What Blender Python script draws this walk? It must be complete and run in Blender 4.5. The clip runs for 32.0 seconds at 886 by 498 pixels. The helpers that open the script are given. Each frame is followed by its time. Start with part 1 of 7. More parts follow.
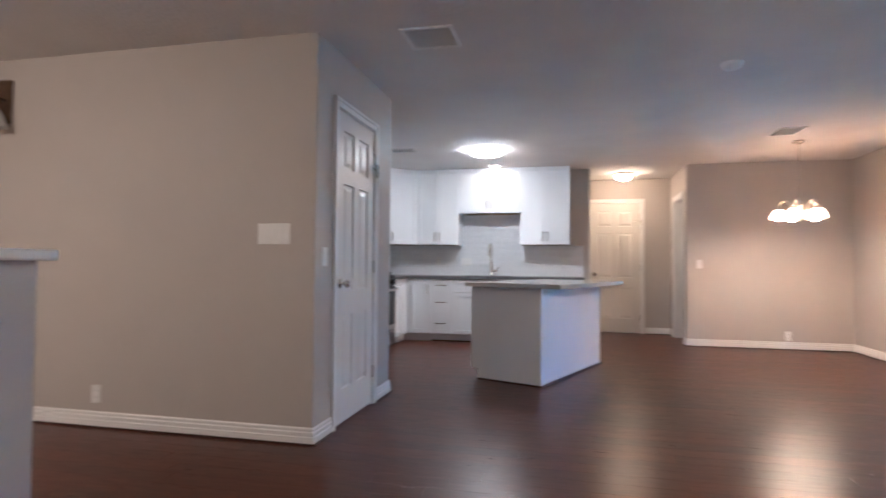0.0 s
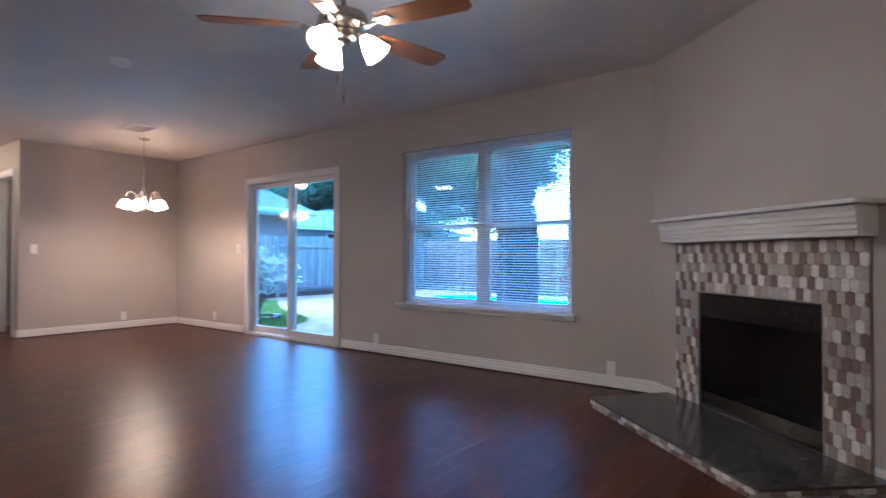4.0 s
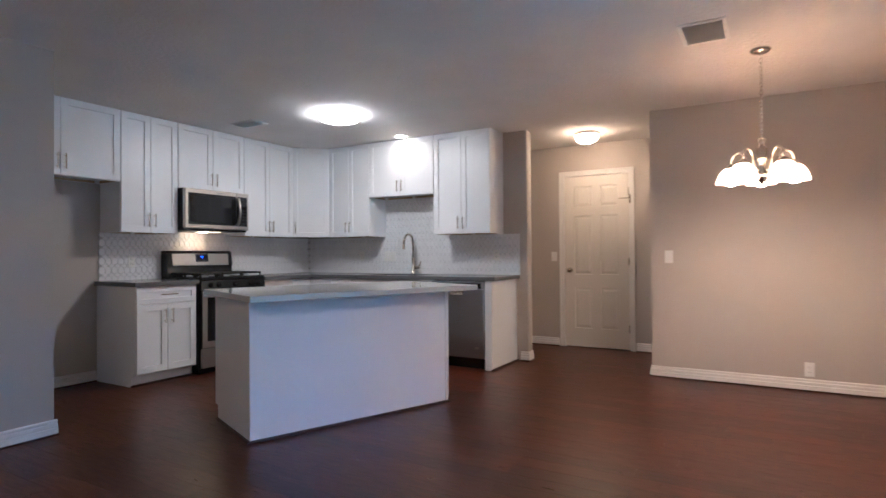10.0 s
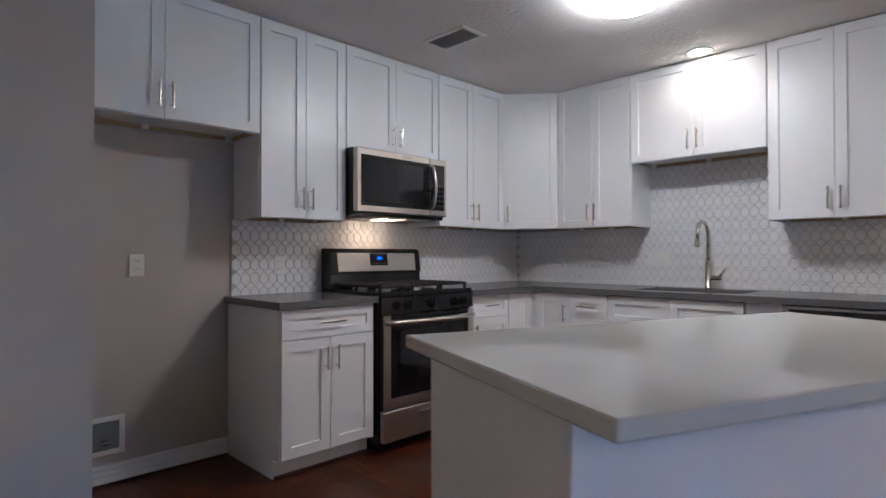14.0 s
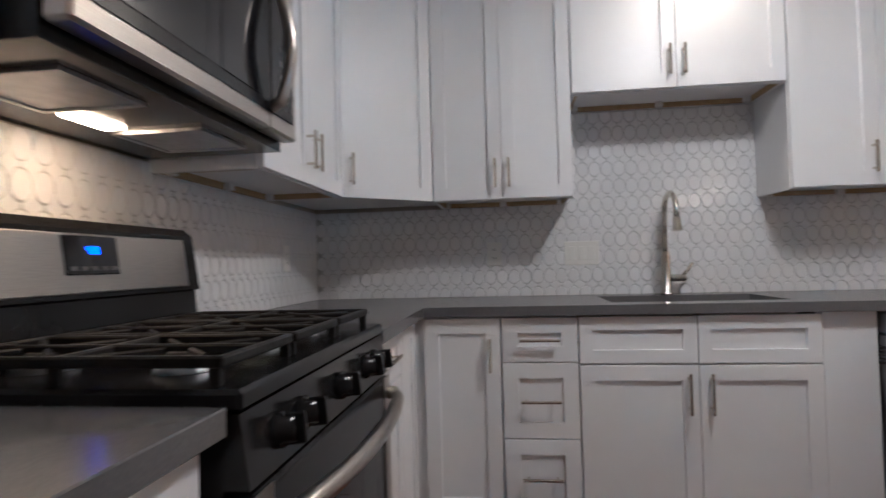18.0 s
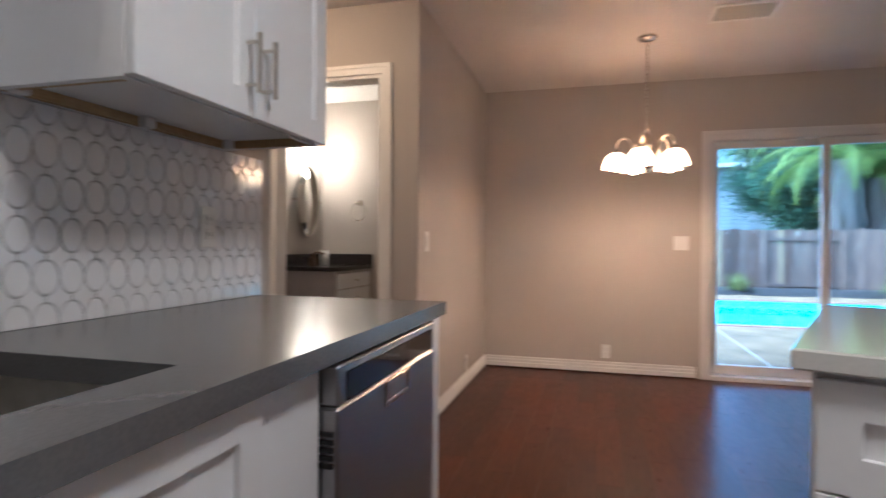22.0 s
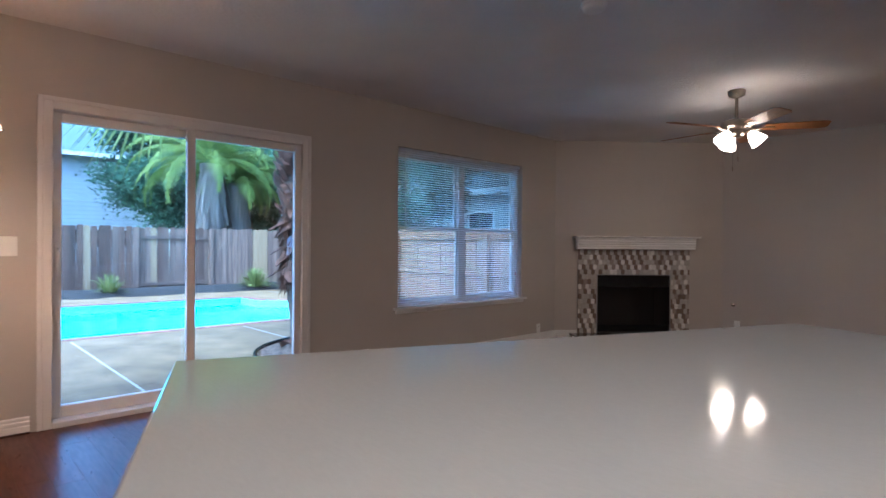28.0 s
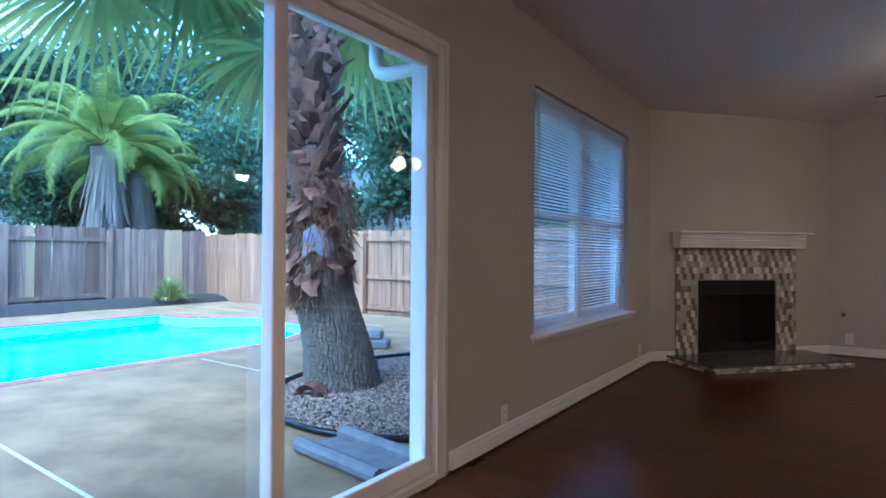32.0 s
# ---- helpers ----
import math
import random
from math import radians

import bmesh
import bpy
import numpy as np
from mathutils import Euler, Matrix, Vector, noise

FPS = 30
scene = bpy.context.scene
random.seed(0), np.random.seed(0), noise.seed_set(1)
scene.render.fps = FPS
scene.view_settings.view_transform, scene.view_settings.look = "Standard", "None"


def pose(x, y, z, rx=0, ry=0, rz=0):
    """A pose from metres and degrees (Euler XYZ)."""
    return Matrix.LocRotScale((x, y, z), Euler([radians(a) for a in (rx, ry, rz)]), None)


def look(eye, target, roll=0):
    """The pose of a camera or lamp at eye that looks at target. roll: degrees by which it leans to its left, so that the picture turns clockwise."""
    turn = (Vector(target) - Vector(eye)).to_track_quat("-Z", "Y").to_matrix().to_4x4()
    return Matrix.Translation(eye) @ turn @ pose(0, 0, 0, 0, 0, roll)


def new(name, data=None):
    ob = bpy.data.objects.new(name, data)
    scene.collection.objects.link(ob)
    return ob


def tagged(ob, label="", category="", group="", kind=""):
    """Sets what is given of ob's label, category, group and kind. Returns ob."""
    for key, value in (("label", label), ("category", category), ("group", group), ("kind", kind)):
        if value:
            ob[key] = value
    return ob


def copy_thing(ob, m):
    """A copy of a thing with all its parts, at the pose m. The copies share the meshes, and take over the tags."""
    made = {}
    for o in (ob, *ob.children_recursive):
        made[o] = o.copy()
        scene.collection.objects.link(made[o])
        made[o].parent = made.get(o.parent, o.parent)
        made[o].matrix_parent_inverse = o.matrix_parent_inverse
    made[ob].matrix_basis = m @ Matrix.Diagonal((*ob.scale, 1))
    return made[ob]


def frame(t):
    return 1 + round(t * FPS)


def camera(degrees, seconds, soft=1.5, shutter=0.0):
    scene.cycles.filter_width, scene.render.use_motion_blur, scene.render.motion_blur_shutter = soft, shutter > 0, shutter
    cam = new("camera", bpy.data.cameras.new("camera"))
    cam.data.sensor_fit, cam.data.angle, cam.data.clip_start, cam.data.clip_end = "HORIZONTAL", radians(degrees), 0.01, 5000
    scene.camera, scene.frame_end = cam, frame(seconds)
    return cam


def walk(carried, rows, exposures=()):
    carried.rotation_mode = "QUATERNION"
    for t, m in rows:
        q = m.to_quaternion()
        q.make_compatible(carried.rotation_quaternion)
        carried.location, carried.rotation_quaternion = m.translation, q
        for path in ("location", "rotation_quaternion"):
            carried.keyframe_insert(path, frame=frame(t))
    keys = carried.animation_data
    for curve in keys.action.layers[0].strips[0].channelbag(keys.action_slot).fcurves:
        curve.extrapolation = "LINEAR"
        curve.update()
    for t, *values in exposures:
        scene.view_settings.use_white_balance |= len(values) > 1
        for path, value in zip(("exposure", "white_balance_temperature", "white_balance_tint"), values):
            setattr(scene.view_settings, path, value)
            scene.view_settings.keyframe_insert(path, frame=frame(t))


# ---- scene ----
SKY, SUN, SOFT = 0.40, 1.5, 1.5
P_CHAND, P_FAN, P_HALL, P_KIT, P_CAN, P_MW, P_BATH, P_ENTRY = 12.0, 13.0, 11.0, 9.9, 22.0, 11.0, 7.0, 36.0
FAN_A = -7.3
EXPO = [(0.0, 3.25, 4700, 10), (1.0, 2.98, 4500, 10), (2.0, 2.82, 4480, 10), (3.5, 2.70, 4450, 10), (6.0, 2.8, 4500, 4), (7.0, 2.45, 4400, 4), (8.0, 2.6, 4700, 10), (10.0, 2.83, 4800, 10), (12.0, 2.9, 4850, 10), (13.0, 2.75, 4850, 10),
        (16.0, 2.5, 4900, 10), (18.0, 2.55, 5000, 10), (20.0, 2.65, 4900, 10), (21.0, 2.6, 4900, 10), (22.0, 2.42, 5000, 10), (24.0, 2.7, 5200, 10), (27.0, 2.5, 5000, 10), (28.0, 2.2, 5000, 13), (29.0, 2.48, 5000, 15), (30.0, 2.65, 4950, 16), (32.0, 2.15, 4900, 13)]
cam = camera(77.1, 32.0, soft=SOFT, shutter=0.5)
PATH = [
    (0, (2.823, -8.116, 1.056), (2.379, -6.167, 1.114), 0.43),
    (0.5, (2.637, -8.035, 1.061), (2.598, -6.036, 1.117), 0.39),
    (1, (2.493, -8.019, 1.076), (2.784, -6.041, 1.13), 0.55),
    (1.5, (2.271, -8.119, 1.076), (2.847, -6.205, 1.13), 0.35),
    (2, (2.1, -8.228, 1.08), (2.882, -6.388, 1.138), 0.3),
    (2.5, (2.023, -8.31, 1.079), (2.999, -6.565, 1.137), 0.29),
    (3, (1.978, -8.356, 1.064), (3.15, -6.736, 1.117), 0.3),
    (3.5, (1.982, -8.406, 1.038), (3.409, -7.006, 1.078), 0.29),
    (5.5, (3.258, -7.912, 0.969), (4.952, -6.85, 0.983), -0.1),
    (6, (3.54, -7.675, 1.031), (5.097, -6.42, 1.03), -0.55),
    (6.5, (3.812, -7.452, 1.071), (5.081, -5.906, 1.07), -0.73),
    (7, (4.11, -7.238, 1.08), (4.859, -5.383, 1.09), -0.68),
    (7.5, (4.384, -6.988, 1.093), (4.709, -5.015, 1.111), -0.75),
    (8, (4.642, -6.734, 1.1), (4.613, -4.734, 1.124), -0.65),
    (8.5, (4.873, -6.48, 1.084), (4.566, -4.503, 1.112), -0.73),
    (9, (5.059, -6.171, 1.088), (4.486, -4.255, 1.115), -0.59),
    (9.5, (5.203, -5.86, 1.109), (4.403, -4.027, 1.132), -0.44),
    (10, (5.273, -5.511, 1.126), (4.269, -3.782, 1.147), -0.39),
    (10.5, (5.322, -5.182, 1.135), (4.142, -3.568, 1.152), -0.41),
    (11, (5.317, -4.845, 1.136), (3.937, -3.398, 1.156), -0.44),
    (11.5, (5.176, -4.499, 1.137), (3.713, -3.135, 1.159), -0.39),
    (12, (4.882, -4.267, 1.15), (3.427, -2.895, 1.163), -0.39),
    (12.5, (4.503, -4.143, 1.152), (3.047, -2.773, 1.166), -0.19),
    (13, (4.08, -4.102, 1.148), (2.615, -2.741, 1.161), -0.07),
    (13.5, (3.6, -4.141, 1.156), (2.144, -2.77, 1.169), -0.06),
    (15.5, (2.116, -3.657, 1.048), (0.949, -2.034, 1.115), -0.52),
    (16, (1.857, -3.468, 1.056), (0.804, -1.769, 1.121), -0.72),
    (16.5, (1.592, -3.274, 1.058), (0.702, -1.484, 1.119), -0.94),
    (17, (1.334, -3.098, 1.057), (0.624, -1.229, 1.114), -1.15),
    (17.5, (1.129, -2.938, 1.065), (0.585, -1.014, 1.13), -1.3),
    (18, (0.991, -2.771, 1.076), (0.753, -0.786, 1.128), -1.48),
    (18.5, (0.963, -2.526, 1.081), (1.02, -0.527, 1.107), -1.41),
    (19, (1.028, -2.253, 1.079), (1.252, -0.266, 1.101), -1.39),
    (19.5, (1.1, -1.976, 1.077), (1.501, -0.016, 1.091), -1.47),
    (20, (1.163, -1.705, 1.057), (1.745, 0.209, 1.074), -1.97),
    (20.5, (1.221, -1.453, 1.057), (2.077, 0.354, 1.075), -1.79),
    (21, (1.261, -1.251, 1.057), (2.608, 0.228, 1.073), -1.09),
    (21.5, (1.387, -1.136, 1.045), (3.11, -0.121, 1.049), -1.45),
    (22, (1.411, -1.066, 1.073), (3.34, -0.538, 1.06), 0.43),
    (22.5, (1.334, -1.028, 1.092), (3.333, -0.977, 1.072), 0.72),
    (23, (1.137, -1.005, 1.123), (3.085, -1.457, 1.107), 0.64),
    (23.5, (0.932, -0.99, 1.137), (2.734, -1.857, 1.121), 0.58),
    (24, (0.816, -0.98, 1.137), (2.496, -2.066, 1.124), 0.5),
    (24.5, (0.821, -0.987, 1.135), (2.454, -2.141, 1.123), 0.43),
    (26.5, (1.308, -1.178, 1.079), (2.914, -2.371, 1.086), 0.15),
    (27, (1.551, -1.322, 1.133), (3.158, -2.513, 1.121), 0.34),
    (27.5, (1.858, -1.398, 1.137), (3.420, -2.648, 1.125), 0.41),
    (28, (2.248, -1.394, 1.125), (3.707, -2.762, 1.115), 0.45),
    (28.5, (2.698, -1.405, 1.118), (4.043, -2.884, 1.116), 0.63),
    (29, (3.123, -1.449, 1.109), (4.301, -3.066, 1.113), 0.42),
    (29.5, (3.492, -1.339, 1.083), (4.636, -2.980, 1.091), 0.51),
    (30, (3.849, -1.326, 1.062), (4.928, -3.01, 1.07), 0.73),
    (30.5, (4.25, -1.436, 1.041), (5.305, -3.136, 1.056), 0.51),
    (31, (4.59, -1.53, 1.033), (5.666, -3.215, 1.055), 0.28),
    (31.5, (4.779, -1.593, 1.03), (5.902, -3.248, 1.049), 0.37),
    (32, (4.823, -1.6, 1.024), (5.986, -3.227, 1.044), 0.34),
]
walk(cam, [(t, look(e, g, r)) for t, e, g, r in PATH], EXPO)

# ---- world, sun, exposure ----
world = bpy.data.worlds.new("overcast_evening")
scene.world = world
world.use_nodes = True
wn = world.node_tree
wbg = wn.nodes["Background"]
sky = wn.nodes.new("ShaderNodeTexSky")
sky.sky_type = "NISHITA"
sky.sun_disc = False
sky.sun_elevation = radians(50)
sky.sun_rotation = radians(345)
sky.air_density, sky.dust_density, sky.ozone_density = 1.0, 2.0, 3.0
tint = wn.nodes.new("ShaderNodeMix")
tint.data_type, tint.blend_type = "RGBA", "MULTIPLY"
tint.inputs["Factor"].default_value = 1.0
tint.inputs[7].default_value = (0.82, 1.0, 1.06, 1.0)      # blue hour
wn.links.new(sky.outputs[0], tint.inputs[6])
wn.links.new(tint.outputs[2], wbg.inputs[0])
wbg.inputs[1].default_value = SKY
sun_data = bpy.data.lights.new("sun", "SUN")
sun_data.energy, sun_data.angle, sun_data.color = SUN, radians(90), (0.74, 0.94, 1.0)
sun_lamp = new("sun", sun_data)
sun_lamp.matrix_world = look((0, 0, 0), (-math.sin(radians(345)), -math.cos(radians(345)), -math.tan(radians(50))))

# ---- materials ----
def mat(name, c1, c2=None, scale=8.0, rough=0.5, metal=0.0, bump=0.0, bscale=60.0, rand=0.0, stretch=(1, 1, 1), detail=4.0,
        coat=0.0, emit=None, power=0.0, rvar=0.08, island=False, spec=None, sharp=(0.35, 0.65), thin=0.0, stain=None):
    m = bpy.data.materials.new(name)
    m.use_nodes = True
    t = m.node_tree
    n, l = t.nodes, t.links
    b = n["Principled BSDF"]
    b.inputs["Metallic"].default_value = metal
    b.inputs["Coat Weight"].default_value = coat
    b.inputs["Coat Roughness"].default_value = 0.08
    if spec is not None:
        b.inputs["Specular IOR Level"].default_value = spec
    c2 = c2 or tuple(v * 0.88 for v in c1)
    tc = n.new("ShaderNodeTexCoord")
    mp = n.new("ShaderNodeMapping")
    mp.inputs["Scale"].default_value = stretch
    l.new(tc.outputs["Object"], mp.inputs["Vector"])
    rnd = None
    if rand or island:
        src = n.new("ShaderNodeNewGeometry") if island else n.new("ShaderNodeObjectInfo")
        rnd = src.outputs["Random Per Island"] if island else src.outputs["Random"]
        off = n.new("ShaderNodeVectorMath")
        off.operation = "SCALE"
        off.inputs[0].default_value = (37.0, 19.0, 53.0)
        l.new(rnd, off.inputs["Scale"])
        l.new(off.outputs[0], mp.inputs["Location"])
    nz = n.new("ShaderNodeTexNoise")
    nz.inputs["Scale"].default_value = scale
    nz.inputs["Detail"].default_value = detail
    l.new(mp.outputs[0], nz.inputs["Vector"])
    rp = n.new("ShaderNodeValToRGB")
    rp.color_ramp.elements[0].position, rp.color_ramp.elements[1].position = sharp
    rp.color_ramp.elements[0].color, rp.color_ramp.elements[1].color = (*c1, 1), (*c2, 1)
    l.new(nz.outputs[0], rp.inputs[0])
    col = rp.outputs[0]
    if rand:
        mr = n.new("ShaderNodeMapRange")
        mr.inputs[3].default_value, mr.inputs[4].default_value = 1 - rand, 1 + rand
        l.new(rnd, mr.inputs[0])
        hs = n.new("ShaderNodeHueSaturation")
        l.new(mr.outputs[0], hs.inputs["Value"])
        l.new(col, hs.inputs["Color"])
        col = hs.outputs[0]
    if stain:
        n3 = n.new("ShaderNodeTexNoise")
        n3.inputs["Scale"].default_value, n3.inputs["Detail"].default_value, n3.inputs["Roughness"].default_value = stain[0], 9, 0.72
        l.new(mp.outputs[0], n3.inputs["Vector"])
        m3 = n.new("ShaderNodeMapRange")
        m3.inputs[1].default_value, m3.inputs[2].default_value = 0.30, 0.68
        m3.inputs[3].default_value, m3.inputs[4].default_value = 1 - stain[1], 1 + stain[1] * 0.5
        l.new(n3.outputs[0], m3.inputs[0])
        h3 = n.new("ShaderNodeHueSaturation")
        l.new(m3.outputs[0], h3.inputs["Value"])
        l.new(col, h3.inputs["Color"])
        col = h3.outputs[0]
    l.new(col, b.inputs["Base Color"])
    rr = n.new("ShaderNodeMapRange")
    rr.inputs[3].default_value, rr.inputs[4].default_value = max(0.02, rough - rvar), min(1, rough + rvar)
    l.new(nz.outputs[0], rr.inputs[0])
    l.new(rr.outputs[0], b.inputs["Roughness"])
    if bump:
        n2 = n.new("ShaderNodeTexNoise")
        n2.inputs["Scale"].default_value = bscale
        n2.inputs["Detail"].default_value = 3
        l.new(mp.outputs[0], n2.inputs["Vector"])
        bp = n.new("ShaderNodeBump")
        bp.inputs["Strength"].default_value = bump
        bp.inputs["Distance"].default_value = 0.01
        l.new(n2.outputs[0], bp.inputs["Height"])
        l.new(bp.outputs[0], b.inputs["Normal"])
    if thin:
        tl_ = n.new("ShaderNodeBsdfTranslucent")
        mx = n.new("ShaderNodeMixShader")
        mx.inputs[0].default_value = thin
        l.new(col, tl_.inputs[0])
        l.new(b.outputs[0], mx.inputs[1])
        l.new(tl_.outputs[0], mx.inputs[2])
        l.new(mx.outputs[0], n["Material Output"].inputs[0])
    if emit:
        b.inputs["Emission Color"].default_value = (*emit, 1)
        b.inputs["Emission Strength"].default_value = power
    return m


def glass_mat(name, tint=(1, 1, 1), rough=0.0):
    m = bpy.data.materials.new(name)
    m.use_nodes = True
    t = m.node_tree
    t.nodes.clear()
    out = t.nodes.new("ShaderNodeOutputMaterial")
    mix = t.nodes.new("ShaderNodeMixShader")
    tr = t.nodes.new("ShaderNodeBsdfTransparent")
    tr.inputs[0].default_value = (*tint, 1)
    gl = t.nodes.new("ShaderNodeBsdfGlossy")
    gl.inputs["Roughness"].default_value = rough
    lw = t.nodes.new("ShaderNodeLayerWeight")
    lw.inputs[0].default_value = 0.5
    pw = t.nodes.new("ShaderNodeMath")
    pw.operation = "POWER"
    pw.inputs[1].default_value = 5.0
    sc = t.nodes.new("ShaderNodeMath")
    sc.operation = "MULTIPLY_ADD"
    sc.inputs[1].default_value, sc.inputs[2].default_value = 0.9, 0.045
    t.links.new(lw.outputs["Facing"], pw.inputs[0])
    t.links.new(pw.outputs[0], sc.inputs[0])
    t.links.new(sc.outputs[0], mix.inputs[0])
    t.links.new(tr.outputs[0], mix.inputs[1])
    t.links.new(gl.outputs[0], mix.inputs[2])
    t.links.new(mix.outputs[0], out.inputs[0])
    return m


WALL = mat("wall_paint", (0.478, 0.432, 0.388), (0.459, 0.414, 0.371), 1.5, 0.62, bump=0.12, bscale=140)
CEIL = mat("ceiling_texture", (0.75, 0.72, 0.69), (0.71, 0.68, 0.65), 2.0, 0.9, bump=0.55, bscale=34)
TRIM = mat("white_trim_paint", (0.80, 0.78, 0.75), (0.77, 0.75, 0.72), 5, 0.35, bump=0.03, bscale=90)
CAB = mat("white_cabinet_lacquer", (0.80, 0.80, 0.81), (0.78, 0.78, 0.79), 3, 0.33, bump=0.02, bscale=120)
RAW = mat("raw_plywood_edge", (0.45, 0.32, 0.17), (0.36, 0.25, 0.13), 30, 0.7, stretch=(1, 6, 6))
PLANK = mat("dark_wood_plank", (0.078, 0.0175, 0.0058), (0.050, 0.0115, 0.0042), 7, 0.31, spec=0.30, bump=0.028, bscale=5, rand=0.28, stretch=(1.2, 9, 9), detail=6, rvar=0.09)
PLANKJ = mat("dark_wood_plank_far", (0.078, 0.0175, 0.0058), (0.050, 0.0115, 0.0042), 7, 0.31, spec=0.30, bump=0.028, bscale=5, rand=0.28, island=True, stretch=(1.2, 9, 9), detail=6, rvar=0.09)
SHOE = mat("dark_shoe_molding", (0.05, 0.02, 0.012), (0.03, 0.012, 0.008), 12, 0.4)
SUBF = mat("subfloor", (0.02, 0.012, 0.008), None, 4, 0.8)
GREY_Q = mat("grey_quartz", (0.128, 0.125, 0.128), (0.112, 0.110, 0.113), 220, 0.21, detail=2, sharp=(0.4, 0.6))
WHITE_Q = mat("white_quartz", (0.62, 0.61, 0.575), (0.575, 0.565, 0.53), 260, 0.07, detail=2, sharp=(0.3, 0.7), rvar=0.02, spec=0.38)
TILE = mat("white_glazed_tile", (0.79, 0.79, 0.80), (0.76, 0.76, 0.77), 6, 0.10, rand=0.018, bump=0.05, bscale=25, rvar=0.03)
TILEJ = mat("white_glazed_tile_far", (0.79, 0.79, 0.80), (0.76, 0.76, 0.77), 6, 0.10, rand=0.018, island=True, bump=0.05, bscale=25, rvar=0.03)
GROUT = mat("grey_grout", (0.47, 0.47, 0.475), (0.41, 0.41, 0.415), 40, 0.9, bump=0.2, bscale=200)
STEEL = mat("brushed_stainless", (0.53, 0.495, 0.455), (0.46, 0.43, 0.395), 30, 0.30, metal=1.0, stretch=(1, 1, 40), rvar=0.06)
SINKST = mat("satin_sink_steel", (0.60, 0.58, 0.55), (0.52, 0.50, 0.47), 40, 0.34, metal=1.0)
ENTRYB = mat("added_entry_glow", (0.9, 0.85, 0.78), None, 4, 0.4, emit=(1.0, 0.70, 0.44), power=P_ENTRY)
STEELD = mat("dark_stainless", (0.36, 0.36, 0.37), (0.31, 0.31, 0.32), 30, 0.34, metal=1.0, stretch=(1, 1, 40), rvar=0.06)
NICKEL = mat("brushed_nickel", (0.62, 0.57, 0.50), (0.55, 0.51, 0.45), 40, 0.24, metal=1.0)
BRONZE = mat("bronze", (0.16, 0.10, 0.06), (0.11, 0.07, 0.05), 20, 0.4, metal=0.8)
BLACK = mat("black_enamel", (0.012, 0.012, 0.013), (0.009, 0.009, 0.010), 10, 0.18, rvar=0.05, spec=0.28)
IRON = mat("cast_iron", (0.018, 0.018, 0.018), (0.012, 0.012, 0.012), 60, 0.6, bump=0.1, bscale=200, spec=0.25)
DGLASS = mat("dark_oven_glass", (0.008, 0.008, 0.010), None, 4, 0.05, rvar=0.02)
PLASTIC = mat("white_plastic", (0.78, 0.77, 0.74), (0.76, 0.75, 0.72), 10, 0.35)
DARK = mat("dark_void", (0.015, 0.014, 0.013), None, 5, 0.8)
PANE = glass_mat("window_glass", (0.93, 0.98, 1.0))
BLIND = mat("blind_vinyl", (0.93, 0.94, 0.96), (0.91, 0.92, 0.94), 8, 0.45, thin=0.88)
VINYL = mat("white_vinyl_frame", (0.70, 0.67, 0.65), (0.67, 0.645, 0.625), 6, 0.35)
PICKET = []
for nm, c in (("picket_tile_beige", (0.50, 0.465, 0.42)), ("picket_tile_white", (0.76, 0.73, 0.68)), ("picket_tile_taupe", (0.225, 0.17, 0.142)),
              ("picket_tile_grey", (0.36, 0.30, 0.265))):
    PICKET.append(mat(nm, c, tuple(v * 0.85 for v in c), 14, 0.2, rand=0.10, stretch=(1, 1, 4)))
FGROUT = mat("fireplace_grout", (0.34, 0.30, 0.27), None, 40, 0.9)
HEARTH = mat("dark_stone_slab", (0.10, 0.095, 0.09), (0.07, 0.066, 0.062), 14, 0.14)
FIREBLK = mat("firebox_black", (0.012, 0.011, 0.011), (0.02, 0.018, 0.017), 9, 0.4)
FANWOOD = mat("fan_blade_wood", (0.29, 0.115, 0.030), (0.19, 0.072, 0.019), 9, 0.5, spec=0.3, stretch=(1, 12, 12))
DOORP = mat("door_paint", (0.74, 0.70, 0.64), (0.72, 0.68, 0.62), 4, 0.38, bump=0.05, bscale=60, stretch=(1, 1, 0.2))
BULB = mat("frosted_lit_shade", (0.72, 0.64, 0.55), None, 4, 0.3, emit=(1.0, 0.61, 0.33), power=P_CHAND * 0.18, thin=0.6)
BULB2 = mat("lit_bulb", (0.9, 0.85, 0.78), None, 4, 0.3, emit=(1.0, 0.62, 0.34), power=P_CHAND * 3.2)
RIM = mat("amber_glass_rim", (0.20, 0.11, 0.06), None, 6, 0.2)
FANB = mat("frosted_lit_fan_shade", (0.9, 0.85, 0.78), None, 4, 0.4, emit=(1.0, 0.74, 0.48), power=P_FAN * 0.42)
FANBULB = mat("lit_fan_bulb", (0.9, 0.85, 0.78), None, 4, 0.4, emit=(1.0, 0.74, 0.48), power=P_FAN * 8.6)
HALLB = mat("frosted_lit_dome", (0.9, 0.85, 0.78), None, 4, 0.4, emit=(1.0, 0.62, 0.32), power=P_HALL)
LEDK = mat("lit_led_disc", (0.9, 0.9, 0.9), None, 4, 0.4, emit=(1.0, 0.83, 0.64), power=P_KIT)
CAN = mat("lit_recessed_bulb", (0.9, 0.9, 0.9), None, 4, 0.4, emit=(1.0, 0.76, 0.50), power=P_CAN)
MWL = mat("lit_microwave_lamp", (0.9, 0.9, 0.9), None, 4, 0.4, emit=(1.0, 0.62, 0.31), power=P_MW)
BATHL = mat("lit_bath_shade", (0.9, 0.9, 0.9), None, 4, 0.4, emit=(1.0, 0.78, 0.52), power=P_BATH)
